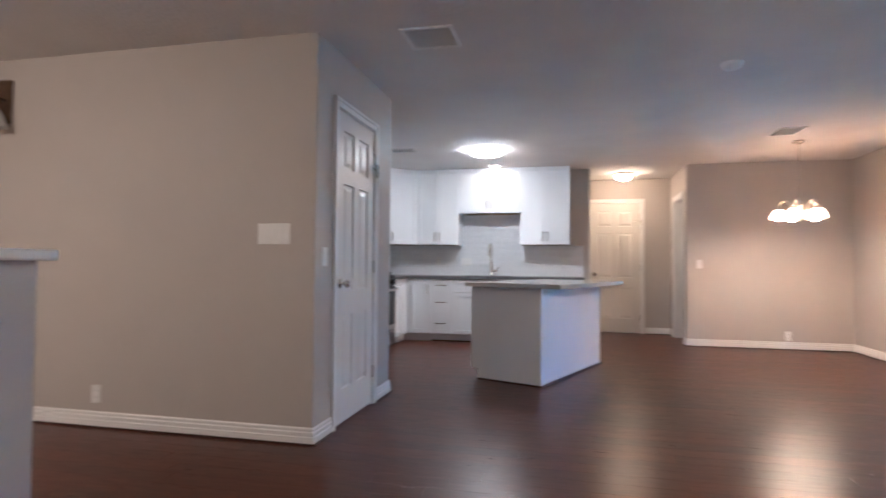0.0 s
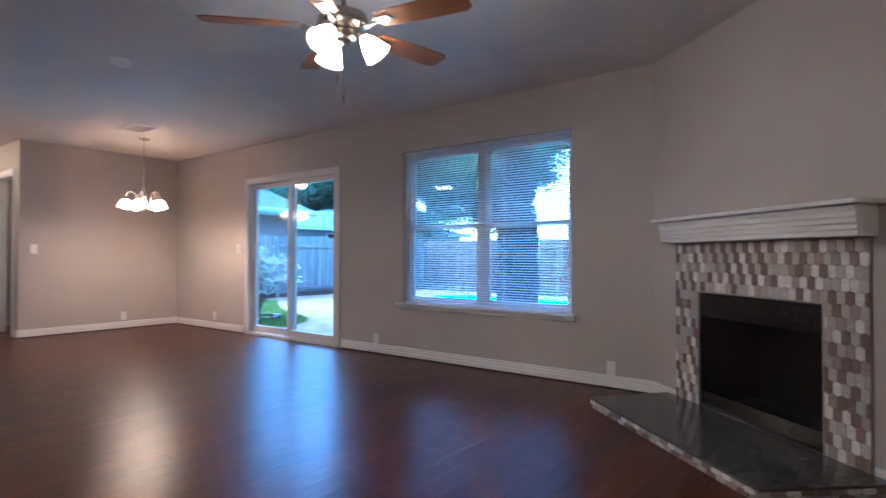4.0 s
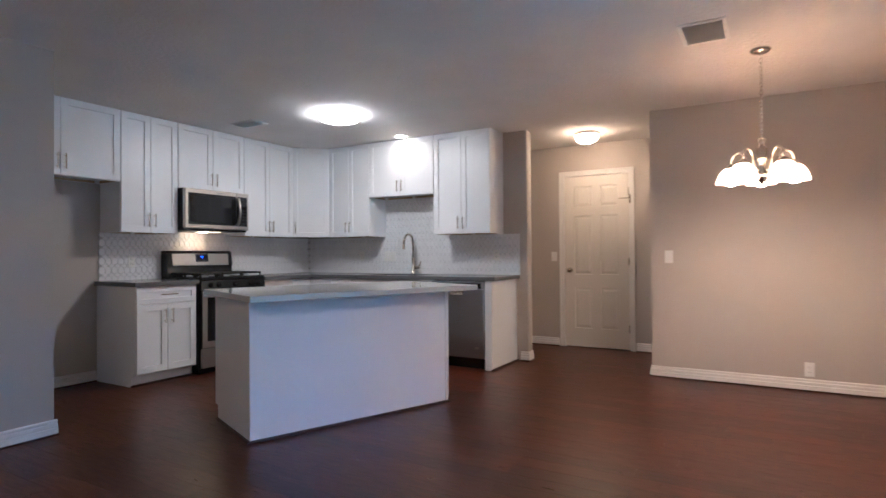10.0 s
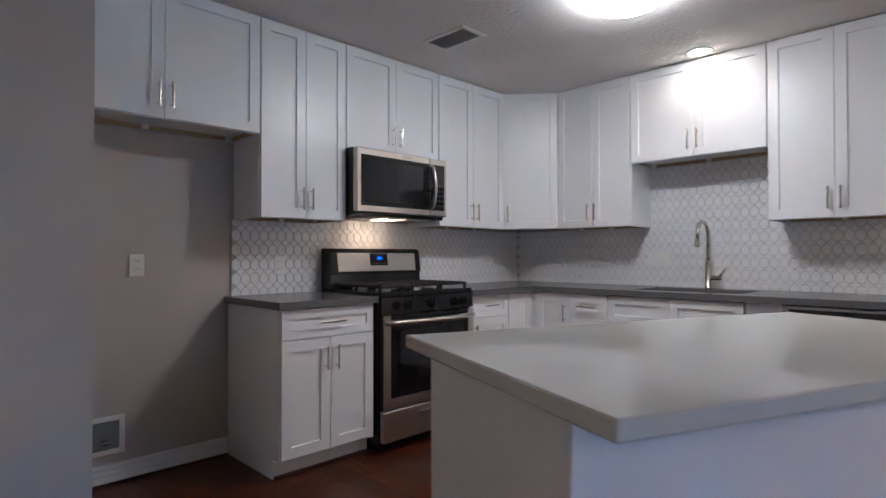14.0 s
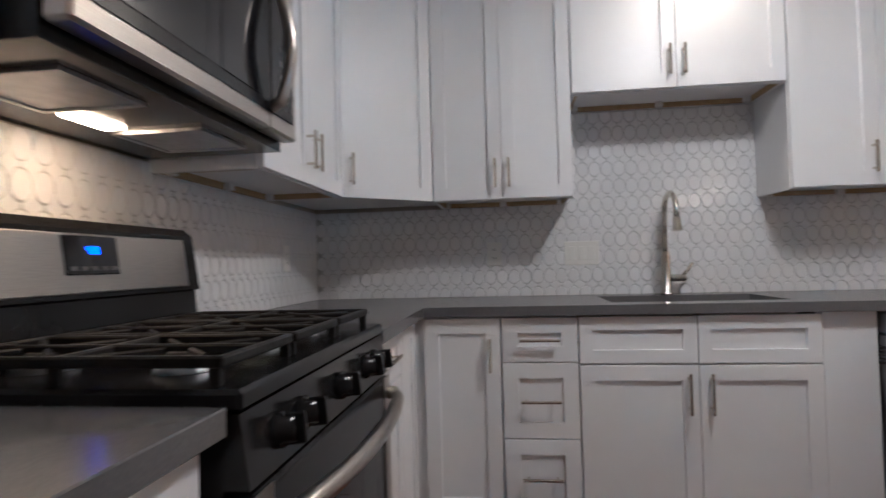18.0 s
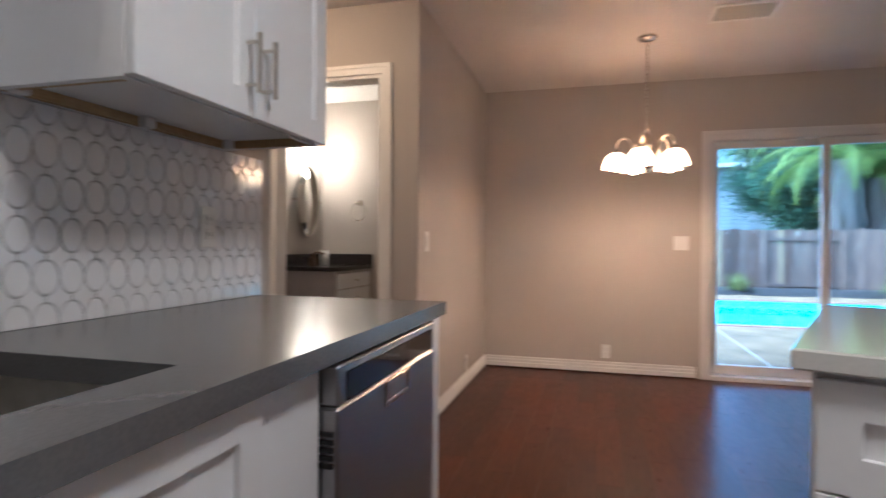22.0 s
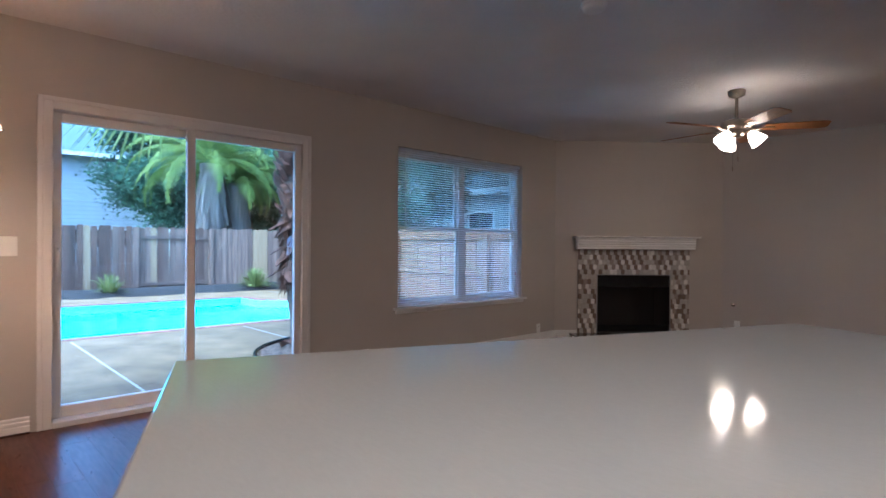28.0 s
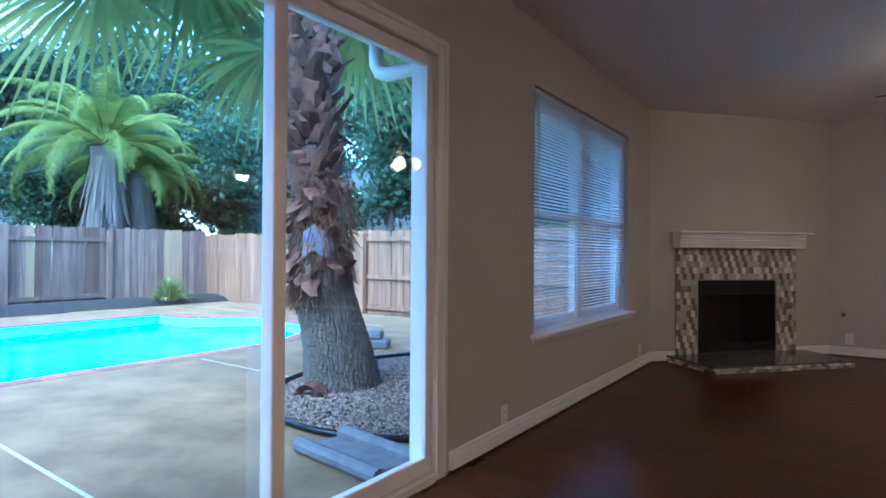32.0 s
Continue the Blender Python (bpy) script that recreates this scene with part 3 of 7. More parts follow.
for nm, a, b, x in (("fixed_panel", y0 + 0.05, ym + 0.03, XW + 0.012), ("sliding_panel", ym - 0.045, y1 - 0.05, XW + 0.062)):
    pb = boxes((x, x + 0.04, a, a + 0.055, 0.04, z1 - 0.052, 0.004), (x, x + 0.04, b - 0.055, b, 0.04, z1 - 0.052, 0.004),
               (x, x + 0.04, a + 0.055, b - 0.055, 0.04, 0.115, 0.004), (x, x + 0.04, a + 0.055, b - 0.055, z1 - 0.11, z1 - 0.052, 0.004))
    pn = part(nm, pb, VINYL, sd)
    gl = part("glass_pane", boxes((x + 0.018, x + 0.022, a + 0.05, b - 0.05, 0.11, z1 - 0.105)), PANE, pn)
    gl.visible_shadow = False
    if nm == "sliding_panel":
        hb = boxes((x - 0.010, x, b - 0.05, b - 0.018, 0.88, 1.14, 0.003))
        sweep(hb, [(x - 0.008, b - 0.034, 0.93), (x - 0.035, b - 0.034, 0.94), (x - 0.035, b - 0.034, 1.08), (x - 0.008, b - 0.034, 1.09)], 0.007, 8)
        part("door_handle", hb, VINYL, pn, "white pull handle")

# window
wn_ = tagged(thing("window_living", "white double window with a meeting rail, blinds lowered", "window"), kind="structure")
a, b, lo, hi = WN
x = XW + 0.075
part("window_frame", boxes((x, x + 0.07, a, a + 0.045, lo, hi), (x, x + 0.07, b - 0.045, b, lo, hi), (x, x + 0.07, a + 0.045, b - 0.045, hi - 0.045, hi),
                           (x, x + 0.07, a + 0.045, b - 0.045, lo, lo + 0.05), (x, x + 0.07, (a + b) / 2 - 0.04, (a + b) / 2 + 0.04, lo + 0.05, hi - 0.045)), VINYL, wn_)
for s0, s1 in ((a + 0.045, (a + b) / 2 - 0.04), ((a + b) / 2 + 0.04, b - 0.045)):
    zm = (lo + hi) / 2 + 0.01
    for q0, q1, xx in ((lo + 0.05, zm + 0.02, x + 0.012), (zm - 0.02, hi - 0.045, x + 0.04)):
        sash = part("sash", boxes((xx, xx + 0.024, s0, s0 + 0.03, q0, q1), (xx, xx + 0.024, s1 - 0.03, s1, q0, q1), (xx, xx + 0.024, s0 + 0.03, s1 - 0.03, q0, q0 + 0.04),
                                  (xx, xx + 0.024, s0 + 0.03, s1 - 0.03, q1 - 0.04, q1)), VINYL, wn_)
        g = part("pane", boxes((xx + 0.01, xx + 0.013, s0 + 0.025, s1 - 0.025, q0 + 0.035, q1 - 0.035)), PANE, sash)
        g.visible_shadow = False
part("window_sill", boxes((XW - 0.055, XW + 0.075, a + 0.001, b - 0.001, lo + 0.001, lo + 0.022, 0.003), (XW - 0.055, XW - 0.0005, a - 0.035, a + 0.002, lo + 0.001, lo + 0.022), (XW - 0.055, XW - 0.0005, b - 0.002, b + 0.05, lo + 0.001, lo + 0.022)), TRIM, wn_)
part("window_apron", boxes((XW - 0.018, XW - 0.0005, a - 0.022, b + 0.03, lo - 0.035, lo + 0.0005, 0.004)), TRIM, wn_)

# blinds
bl = thing("horizontal_blind", "white mini blind lowered over the window with slats open", "blind")
part("head_rail", boxes((XW + 0.025, XW + 0.06, a + 0.01, b - 0.01, hi - 0.032, hi - 0.002, 0.003)), BLIND, bl)
part("bottom_rail", boxes((XW + 0.03, XW + 0.056, a + 0.012, b - 0.012, lo + 0.024, lo + 0.036, 0.003)), BLIND, bl)
sm = bmesh.new()
yl, yr = a + 0.012, b - 0.012
pr = [(-0.0125, -0.001), (-0.006, 0.0012), (0.0, 0.002), (0.006, 0.0012), (0.0125, -0.001)]
ca, sa = math.cos(radians(-16)), math.sin(radians(-16))
pr = [(px * ca - pz * sa, px * sa + pz * ca) for px, pz in pr]
top = [[sm.verts.new((px, yy, pz)) for px, pz in pr] for yy in (yl, yr)]
bot = [[sm.verts.new((px, yy, pz - 0.0008)) for px, pz in pr] for yy in (yl, yr)]
for i in range(4):
    sm.faces.new((top[0][i], top[1][i], top[1][i + 1], top[0][i + 1]))
    sm.faces.new((bot[0][i], bot[0][i + 1], bot[1][i + 1], bot[1][i]))
slat = mesh_of("slat", sm, BLIND)
zz = lo + 0.045
while zz < hi - 0.04:
    s = new("slat", slat)
    s.parent = bl
    s.location = (XW + 0.043, 0, zz)
    zz += 0.0225
for f in (0.08, 0.36, 0.64, 0.92):
    yy = a + (b - a) * f
    part("ladder_cord", boxes((XW + 0.0295, XW + 0.0305, yy - 0.001, yy + 0.001, lo + 0.03, hi - 0.03), (XW + 0.0555, XW + 0.0565, yy - 0.001, yy + 0.001, lo + 0.03, hi - 0.03)), BLIND, bl)
part("tilt_wand", rod(bmesh.new(), (XW + 0.018, b - 0.10, hi - 0.03), (XW + 0.015, b - 0.10, hi - 0.80), 0.004, seg=8), PLASTIC, bl)
part("warning_tag", boxes((XW + 0.014, XW + 0.016, a + 0.085, a + 0.10, 0.80, 0.83)), mat("red_tag", (0.55, 0.05, 0.03), None, 5, 0.5), bl, "small red cord tag")
part("lift_cord", rod(bmesh.new(), (XW + 0.016, a + 0.09, hi - 0.03), (XW + 0.015, a + 0.09, 0.81), 0.0015, seg=6), BLIND, bl)

# ---- kitchen ----
def bar_pull(bm, x, z, length, upright, y=0.0):
    r = 0.006
    if upright:
        rod(bm, (x, y - 0.030, z - length / 2), (x, y - 0.030, z + length / 2), r, seg=10)
        for s in (-0.36, 0.36):
            rod(bm, (x, y, z + s * length), (x, y - 0.030, z + s * length), 0.0045, seg=8)
    else:
        rod(bm, (x - length / 2, y - 0.030, z), (x + length / 2, y - 0.030, z), r, seg=10)
        for s in (-0.36, 0.36):
            rod(bm, (x + s * length, y, z), (x + s * length, y - 0.030, z), 0.0045, seg=8)
    return bm


def sink_face(bm, direction, border, depth):
    """Push in the largest face that looks along direction, leaving a border round it."""
    bm.normal_update()
    f = max((q for q in bm.faces if q.normal.dot(direction) > 0.9), key=lambda q: q.calc_area())
    bmesh.ops.inset_region(bm, faces=[f], thickness=border, use_even_offset=True)
    bmesh.ops.inset_region(bm, faces=[f], thickness=0.0015, use_even_offset=True)
    bmesh.ops.translate(bm, vec=direction * -depth, verts=f.verts)


def shaker(bm, x0, x1, z0, z1, y, fw=0.057):
    """A shaker front, its back at y, 20 mm thick towards -y."""
    box(bm, x0, x1, y - 0.020, y, z0, z1, 0.0018)
    sink_face(bm, Vector((0, -1, 0)), fw - 0.0018, 0.0105)
    return bm


def front(parent, kind, x0, x1, z0, z1, y, hx=None, hz=None, upright=True, hl=0.128, fw=0.057):
    p = part(kind, shaker(bmesh.new(), x0, x1, z0, z1, y, fw), CAB, parent)
    if hx is not None:
        part("handle", bar_pull(bmesh.new(), hx, hz, hl, upright, y - 0.020), NICKEL, p, "brushed nickel bar handle")
    return p


G = 0.0025


def wall_cabinet(m, w, h, d, doors, label, hinge_side=0):
    c = thing("wall_cabinet", label, "cabinet", m, "white wall cabinets")
    body = boxes((0.0005, w - 0.0005, -d, -0.001, 0, h))
    sink_face(body, Vector((0, 0, -1)), 0.016, 0.022)
    part("cabinet_body", body, CAB, c)
    part("back_rail", boxes((0.018, w - 0.018, -0.034, -0.0185, 0.001, 0.0215)), RAW, c, "raw wood strip under the cabinet")
    for x_ in (0.018, w - 0.030):
        part("side_rail", boxes((x_, x_ + 0.012, -d + 0.02, -0.0345, 0.001, 0.0215)), RAW, c, "raw wood strip under the cabinet")
    for f in (0.05, 0.5, 0.95):
        part("corner_block", boxes((w * f - 0.016, w * f + 0.016, -0.058, -0.0345, -0.004, 0.0215, 0.003)), PLASTIC, c, "small white corner block")
    if doors == 2:
        front(c, "cabinet_door", G, w / 2 - G / 2, 0.003, h - 0.003, -d - 0.001, w / 2 - 0.030, 0.115)
        front(c, "cabinet_door", w / 2 + G / 2, w - G, 0.003, h - 0.003, -d - 0.001, w / 2 + 0.030, 0.115)
    else:
        front(c, "cabinet_door", G, w - G, 0.003, h - 0.003, -d - 0.001, 0.035 if hinge_side else w - 0.035, 0.115)
    return c


def base_cabinet(m, w, fronts, label, d=0.595, left_end=False, h=0.867):
    c = thing("base_cabinet", label, "cabinet", m, "white base cabinets")
    part("cabinet_body", boxes((0.0005, w - 0.0005, -d, -0.001, 0.10, h), (0.0005, w - 0.0005, -d + 0.06, -0.001, 0.0, 0.0998)), CAB, c)
    part("toe_strip", boxes((0, w, -d + 0.045, -d + 0.0595, 0.0, 0.018)), SHOE, c, "dark shoe strip at the floor")
    for f in fronts:
        front(c, *f)
    return c


UB, UH, UD = 1.348, 1.087, 0.315
# stove wall: local x runs along +y
def on_stove(y, z=0.0):
    return pose(0.0, y, z, 0, 0, 90)


wall_cabinet(on_stove(-3.662, 1.795), 0.974, 2.435 - 1.795, UD, 2, "white shaker wall cabinet over the empty fridge space")
part_f = thing("cabinet_filler", "white filler strip beside the fridge cabinet", "filler", on_stove(-3.697, 1.795))
part("filler_strip", boxes((0.001, 0.034, -UD - 0.02, -0.001, 0, 0.64)), CAB, part_f)
wall_cabinet(on_stove(-2.686, UB), 0.553, UH, UD, 2, "tall white shaker wall cabinet beside the microwave")
wall_cabinet(on_stove(-2.131, 1.798), 0.790, 2.435 - 1.798, UD, 2, "short white shaker wall cabinet over the microwave")
wall_cabinet(on_stove(-1.339, UB), 0.725, UH, UD, 2, "tall white shaker wall cabinet near the corner")
# diagonal corner cabinet
dc = thing("corner_wall_cabinet", "white shaker diagonal wall cabinet in the kitchen corner", "cabinet", pose(0, 0, UB), "white wall cabinets")
poly = [(0.001, -0.001), (0.001, -0.612), (UD, -0.612), (0.655, -UD), (0.655, -0.001)]
part("cabinet_body", prism(bmesh.new(), poly, 0.02, UH), CAB, dc)
pa, pb_ = Vector((UD, -0.612, 0)), Vector((0.655, -UD, 0))
dl = (pb_ - pa).length
dm = Matrix.Translation(pa) @ Matrix.Rotation(math.atan2(pb_.y - pa.y, pb_.x - pa.x), 4, "Z")
bm = shaker(bmesh.new(), 0.012, dl - 0.012, 0.003, UH - 0.003, -0.001)
bm.transform(dm)
dd = part("cabinet_door", bm, CAB, dc)
bm = bar_pull(bmesh.new(), 0.045, 0.115, 0.128, True, -0.021)
bm.transform(dm)
part("handle", bm, NICKEL, dd, "brushed nickel bar handle")
wall_cabinet(pose(0.660, 0, UB), 0.612, UH, UD, 2, "tall white shaker wall cabinet between corner and sink")
wall_cabinet(pose(1.274, 0, 1.794), 0.878, 2.435 - 1.794, UD, 2, "short white shaker wall cabinet over the sink")
wall_cabinet(pose(2.154, 0, UB), 0.676, UH, UD, 2, "tall white shaker wall cabinet at the end of the run")

BD_ = -0.596
base_cabinet(on_stove(-2.716), 0.590, [("drawer_front", G, 0.575, 0.712, 0.860, BD_, 0.289, 0.79, False, 0.16, 0.045), ("cabinet_door", G, 0.288, 0.112, 0.706, BD_, 0.255, 0.60),
                                      ("cabinet_door", 0.2905, 0.575, 0.112, 0.706, BD_, 0.323, 0.60)], "white base cabinet with drawer beside the stove")
base_cabinet(on_stove(-1.338), 0.43, [("drawer_front", G + 0.02, 0.425, 0.712, 0.860, BD_, 0.22, 0.79, False, 0.13, 0.045), ("cabinet_door", G + 0.02, 0.425, 0.112, 0.706, BD_, 0.055, 0.60)],
             "white base cabinet with drawer near the corner")
cc = thing("corner_base_cabinet", "white lazy susan corner base cabinet with folded doors", "cabinet", Matrix(), "white base cabinets")
part("cabinet_body", prism(bmesh.new(), [(0.001, -0.001), (0.001, -0.907), (0.595, -0.907), (0.595, -0.595), (0.947, -0.595), (0.947, -0.001)], 0.10, 0.867), CAB, cc)
part("plinth", prism(bmesh.new(), [(0.001, -0.001), (0.001, -0.907), (0.545, -0.907), (0.545, -0.545), (0.947, -0.545), (0.947, -0.001)], 0.0, 0.0998), CAB, cc)
front(cc, "cabinet_door", 0.650, 0.944, 0.112, 0.860, BD_, 0.905, 0.72)
b5 = shaker(bmesh.new(), -0.900, -0.632, 0.112, 0.860, BD_)
b5.transform(pose(0, 0, 0, 0, 0, 90))
part("cabinet_door", b5, CAB, cc)
zd = [0.112, 0.262, 0.484, 0.686, 0.860]
dr = []
for lo_, hi_ in ((0.112, 0.398), (0.402, 0.688), (0.692, 0.860)):
    dr.append(("drawer_front", G, 0.290 - G, lo_, hi_, BD_, 0.1435, (lo_ + hi_) / 2, False, 0.15, 0.058))
base_cabinet(pose(0.949, 0, 0), 0.289, dr, "white base cabinet with three drawers")
base_cabinet(pose(1.240, 0, 0), 0.865, [("drawer_front", G, 0.430, 0.684, 0.860, BD_, None, None, False, 0.13, 0.05), ("drawer_front", 0.4325, 0.859, 0.684, 0.860, BD_, None, None, False, 0.13, 0.05),
                                      ("cabinet_door", G, 0.430, 0.112, 0.678, BD_, 0.392, 0.575, True, 0.15), ("cabinet_door", 0.4325, 0.859, 0.112, 0.678, BD_, 0.470, 0.575, True, 0.15)],
             "white sink base cabinet with two doors", h=0.680)
fl_ = thing("cabinet_filler", "white filler panel beside the dishwasher", "filler", pose(2.107, 0, 0))
part("filler_panel", boxes((0.0, 0.183, -0.602, -0.56, 0.10, 0.867)), CAB, fl_)
ep = thing("end_panel", "white cabinet end panel closing the counter run", "panel", pose(2.903, 0, 0))
part("side_panel", boxes((0.0, 0.075, -0.628, 0.004, 0.0, 0.866, 0.002)), CAB, ep)
part("toe_strip", boxes((0.0751, 0.087, -0.64, 0.004, 0, 0.016)), SHOE, ep)

# counters
ct = thing("countertop", "dark grey quartz countertop on the sink run", "countertop")
xs, ys = (0.001, 0.655, 1.385, 2.050, 3.015), (-1.337, -0.638, -0.515, -0.135, -0.002)
bm = bmesh.new()
cv = {(i, j): bm.verts.new((x_, y_, 0.869)) for i, x_ in enumerate(xs) for j, y_ in enumerate(ys)}
fs = [bm.faces.new((cv[i, j], cv[i + 1, j], cv[i + 1, j + 1], cv[i, j + 1])) for i in range(4) for j in range(4) if (j > 0 or i == 0) and not (i == 2 and j == 2)]
ex = bmesh.ops.extrude_face_region(bm, geom=fs)
bmesh.ops.translate(bm, vec=(0, 0, 0.037), verts=[g for g in ex["geom"] if isinstance(g, bmesh.types.BMVert)])
bmesh.ops.delete(bm, geom=[v for v in bm.verts if not v.link_faces], context="VERTS")
part("slab", bm, GREY_Q, ct)
ct2 = thing("countertop", "dark grey quartz countertop piece beside the stove", "countertop")
part("slab", boxes((0.001, 0.640, -2.74, -2.119, 0.869, 0.906, 0.002)), GREY_Q, ct2)

sk = thing("sink", "stainless double bowl undermount sink in the grey counter", "sink")
for a_, b_ in ((1.38, 1.705), (1.725, 2.055)):
    bm = bmesh.new()
    box(bm, a_, b_, -0.518, -0.132, 0.69, 0.8985, 0.03, 3)
    tops = [f for f in bm.faces if f.calc_center_median().z > 0.8688]
    bmesh.ops.delete(bm, geom=tops, context="FACES")
    bowl = part("bowl", bm, SINKST, sk)
    part("drain", lathe(bmesh.new(), [(0.0001, 0.004), (0.03, 0.004), (0.042, 0.001), (0.042, -0.002)], 18, ((a_ + b_) / 2, -0.325, 0.6915)), STEELD, bowl, "dark steel drain")
part("divider", boxes((1.703, 1.727, -0.512, -0.138, 0.80, 0.874, 0.008)), STEEL, sk)

fc = thing("faucet", "brushed nickel gooseneck kitchen faucet with side lever", "faucet", pose(1.712, -0.072, 0.906))
part("faucet_body", lathe(bmesh.new(), [(0.0001, 0), (0.028, 0), (0.028, 0.006), (0.021, 0.012), (0.020, 0.17), (0.015, 0.20)], 20), NICKEL, fc)
pts = [(0, 0, 0.19), (0, 0, 0.36)] + [(0.0, -0.095 + 0.095 * math.cos(a_), 0.36 + 0.10 * math.sin(a_)) for a_ in np.linspace(0.1, math.pi * 0.93, 12)]
pts += [(0.0, -0.193, 0.335)]
part("spout", sweep(bmesh.new(), pts, 0.0125, 14), NICKEL, fc)
part("spray_head", rod(bmesh.new(), (0, -0.193, 0.345), (0, -0.200, 0.285), 0.0155, 0.019, 16), NICKEL, fc)
bm = rod(bmesh.new(), (0.018, 0, 0.075), (0.085, 0, 0.075), 0.017, seg=16)
sweep(bm, [(0.07, 0, 0.082), (0.095, -0.005, 0.11), (0.115, -0.012, 0.145)], [0.010, 0.008, 0.007], 10)
part("lever", bm, NICKEL, fc)


# stove
st = thing("gas_stove", "black and stainless freestanding gas range", "stove", on_stove(-2.112))
W = 0.766
part("stove_body", boxes((0, W, -0.63, -0.03, 0.06, 0.895), (0.02, W - 0.02, -0.58, -0.05, 0, 0.06)), BLACK, st)
part("cooktop", boxes((-0.001, W + 0.001, -0.655, -0.03, 0.8955, 0.925, 0.006)), BLACK, st)
bm = bmesh.new()
pf = [(-0.03, 0.925), (-0.145, 0.925), (-0.137, 1.02), (-0.150, 1.025), (-0.130, 1.165), (-0.105, 1.185), (-0.03, 1.185)]
A = [bm.verts.new((0, y, z)) for y, z in pf]
B = [bm.verts.new((W, y, z)) for y, z in pf]
bm.faces.new(A)
bm.faces.new(B[::-1])
for i in range(len(pf)):
    bm.faces.new((A[i], B[i], B[(i + 1) % len(pf)], A[(i + 1) % len(pf)]))
bg = part("backguard", bm, BLACK, st)
tl = math.atan2(0.020, 0.140)
pm = Matrix.Translation((0, -0.1495, 1.026)) @ Matrix.Rotation(-tl, 4, "X")
bm = boxes((0.05, W - 0.05, -0.004, 0.001, 0.008, 0.130, 0.002))
bm.transform(pm)
part("control_panel", bm, STEEL, bg, "brushed stainless panel")
bm = boxes((0.31, 0.46, -0.007, -0.0035, 0.045, 0.125, 0.002))
bm.transform(pm)
dsp = part("display", bm, DGLASS, bg)
bm = bmesh.new()
for i, segs in enumerate(("f b c", "a b g e d", "a b c d e f")):
    ox = 0.370 + i * 0.012
    S = {"a": (0, 0.011, 0.022, 0.024), "b": (0.009, 0.011, 0.012, 0.024), "c": (0.009, 0.011, 0, 0.012), "d": (0, 0.011, 0, 0.002), "e": (0, 0.002, 0, 0.012), "f": (0, 0.002, 0.012, 0.024), "g": (0, 0.011, 0.011, 0.013)}
    for s_ in segs.split():
        q = S[s_]
        box(bm, ox + q[0] * 0.7, ox + q[1] * 0.7, -0.0085, -0.0068, 0.088 + q[2] * 0.62, 0.088 + q[3] * 0.62)
bm.transform(pm)
part("clock_digits", bm, CLOCK, dsp, "blue lit clock digits")
bm = bmesh.new()
for i in range(5):
    box(bm, 0.322 + i * 0.028, 0.338 + i * 0.028, -0.0085, -0.0068, 0.054, 0.062)
bm.transform(pm)
part("panel_keys", bm, mat("grey_keys", (0.10, 0.10, 0.10), None, 5, 0.4), dsp)
for gx in (0.135, 0.383, 0.631):
    bm = bmesh.new()
    x0_, x1_ = gx - 0.118, gx + 0.118
    for yy in (-0.615, -0.38, -0.165):
        box(bm, x0_, x1_, yy - 0.007, yy + 0.007, 0.948, 0.964, 0.003)
    for xx in (x0_ + 0.007, gx, x1_ - 0.007):
        box(bm, xx - 0.007, xx + 0.007, -0.615, -0.165, 0.9485, 0.9645, 0.003)
    for yy in (-0.50, -0.265):
        for k in range(4):
            a_ = math.pi / 4 + k * math.pi / 2
            rod(bm, (gx + 0.03 * math.cos(a_), yy + 0.03 * math.sin(a_), 0.957), (gx + 0.115 * math.cos(a_) * 1.0, yy + 0.11 * math.sin(a_), 0.957), 0.006, seg=6)
    for xx in (x0_ + 0.007, x1_ - 0.007):
        for yy in (-0.61, -0.38, -0.17):
            box(bm, xx - 0.007, xx + 0.007, yy - 0.007, yy + 0.007, 0.9255, 0.949)
    part("grate", bm, IRON, st, "black cast iron grate")
    for yy in (-0.50, -0.265):
        bn = part("burner", lathe(bmesh.new(), [(0.0001, 0.018), (0.03, 0.018), (0.034, 0.012), (0.045, 0.010), (0.048, 0.0)], 20, (gx, yy, 0.9255)), STEELD, st, "grey burner head")
        part("burner_cap", lathe(bmesh.new(), [(0.0001, 0.010), (0.026, 0.010), (0.03, 0.006), (0.03, 0.0)], 20, (gx, yy, 0.944)), IRON, bn)
bm = bmesh.new()
pf = [(-0.63, 0.80), (-0.665, 0.80), (-0.652, 0.895), (-0.63, 0.895)]
A = [bm.verts.new((0, y, z)) for y, z in pf]
B = [bm.verts.new((W, y, z)) for y, z in pf]
bm.faces.new(A)
bm.faces.new(B[::-1])
for i in range(4):
    bm.faces.new((A[i], B[i], B[(i + 1) % 4], A[(i + 1) % 4]))
kp = part("knob_panel", bm, BLACK, st)
for kx in (0.10, 0.19, 0.383, 0.575, 0.665):
    m_ = Matrix.Translation((kx, -0.659, 0.847)) @ pose(0, 0, 0, 84)
    bm = lathe(bmesh.new(), [(0.026, 0), (0.026, 0.008), (0.021, 0.012), (0.019, 0.028), (0.0001, 0.030)], 18, m=m_)
    b6 = boxes((-0.005, 0.005, -0.022, 0.022, 0.012, 0.042, 0.002))
    b6.transform(m_)
    me_ = bpy.data.meshes.new("tmp")
    b6.to_mesh(me_)
    bm.from_mesh(me_)
    bpy.data.meshes.remove(me_)
    b6.free()
    part("knob", bm, BLACK, kp, "black burner knob")
od = part("oven_door", boxes((0.004, W - 0.004, -0.668, -0.632, 0.255, 0.792, 0.006)), BLACK, st)
part("oven_window", boxes((0.10, W - 0.10, -0.6705, -0.668, 0.36, 0.70, 0.001)), DGLASS, od, "dark oven window")
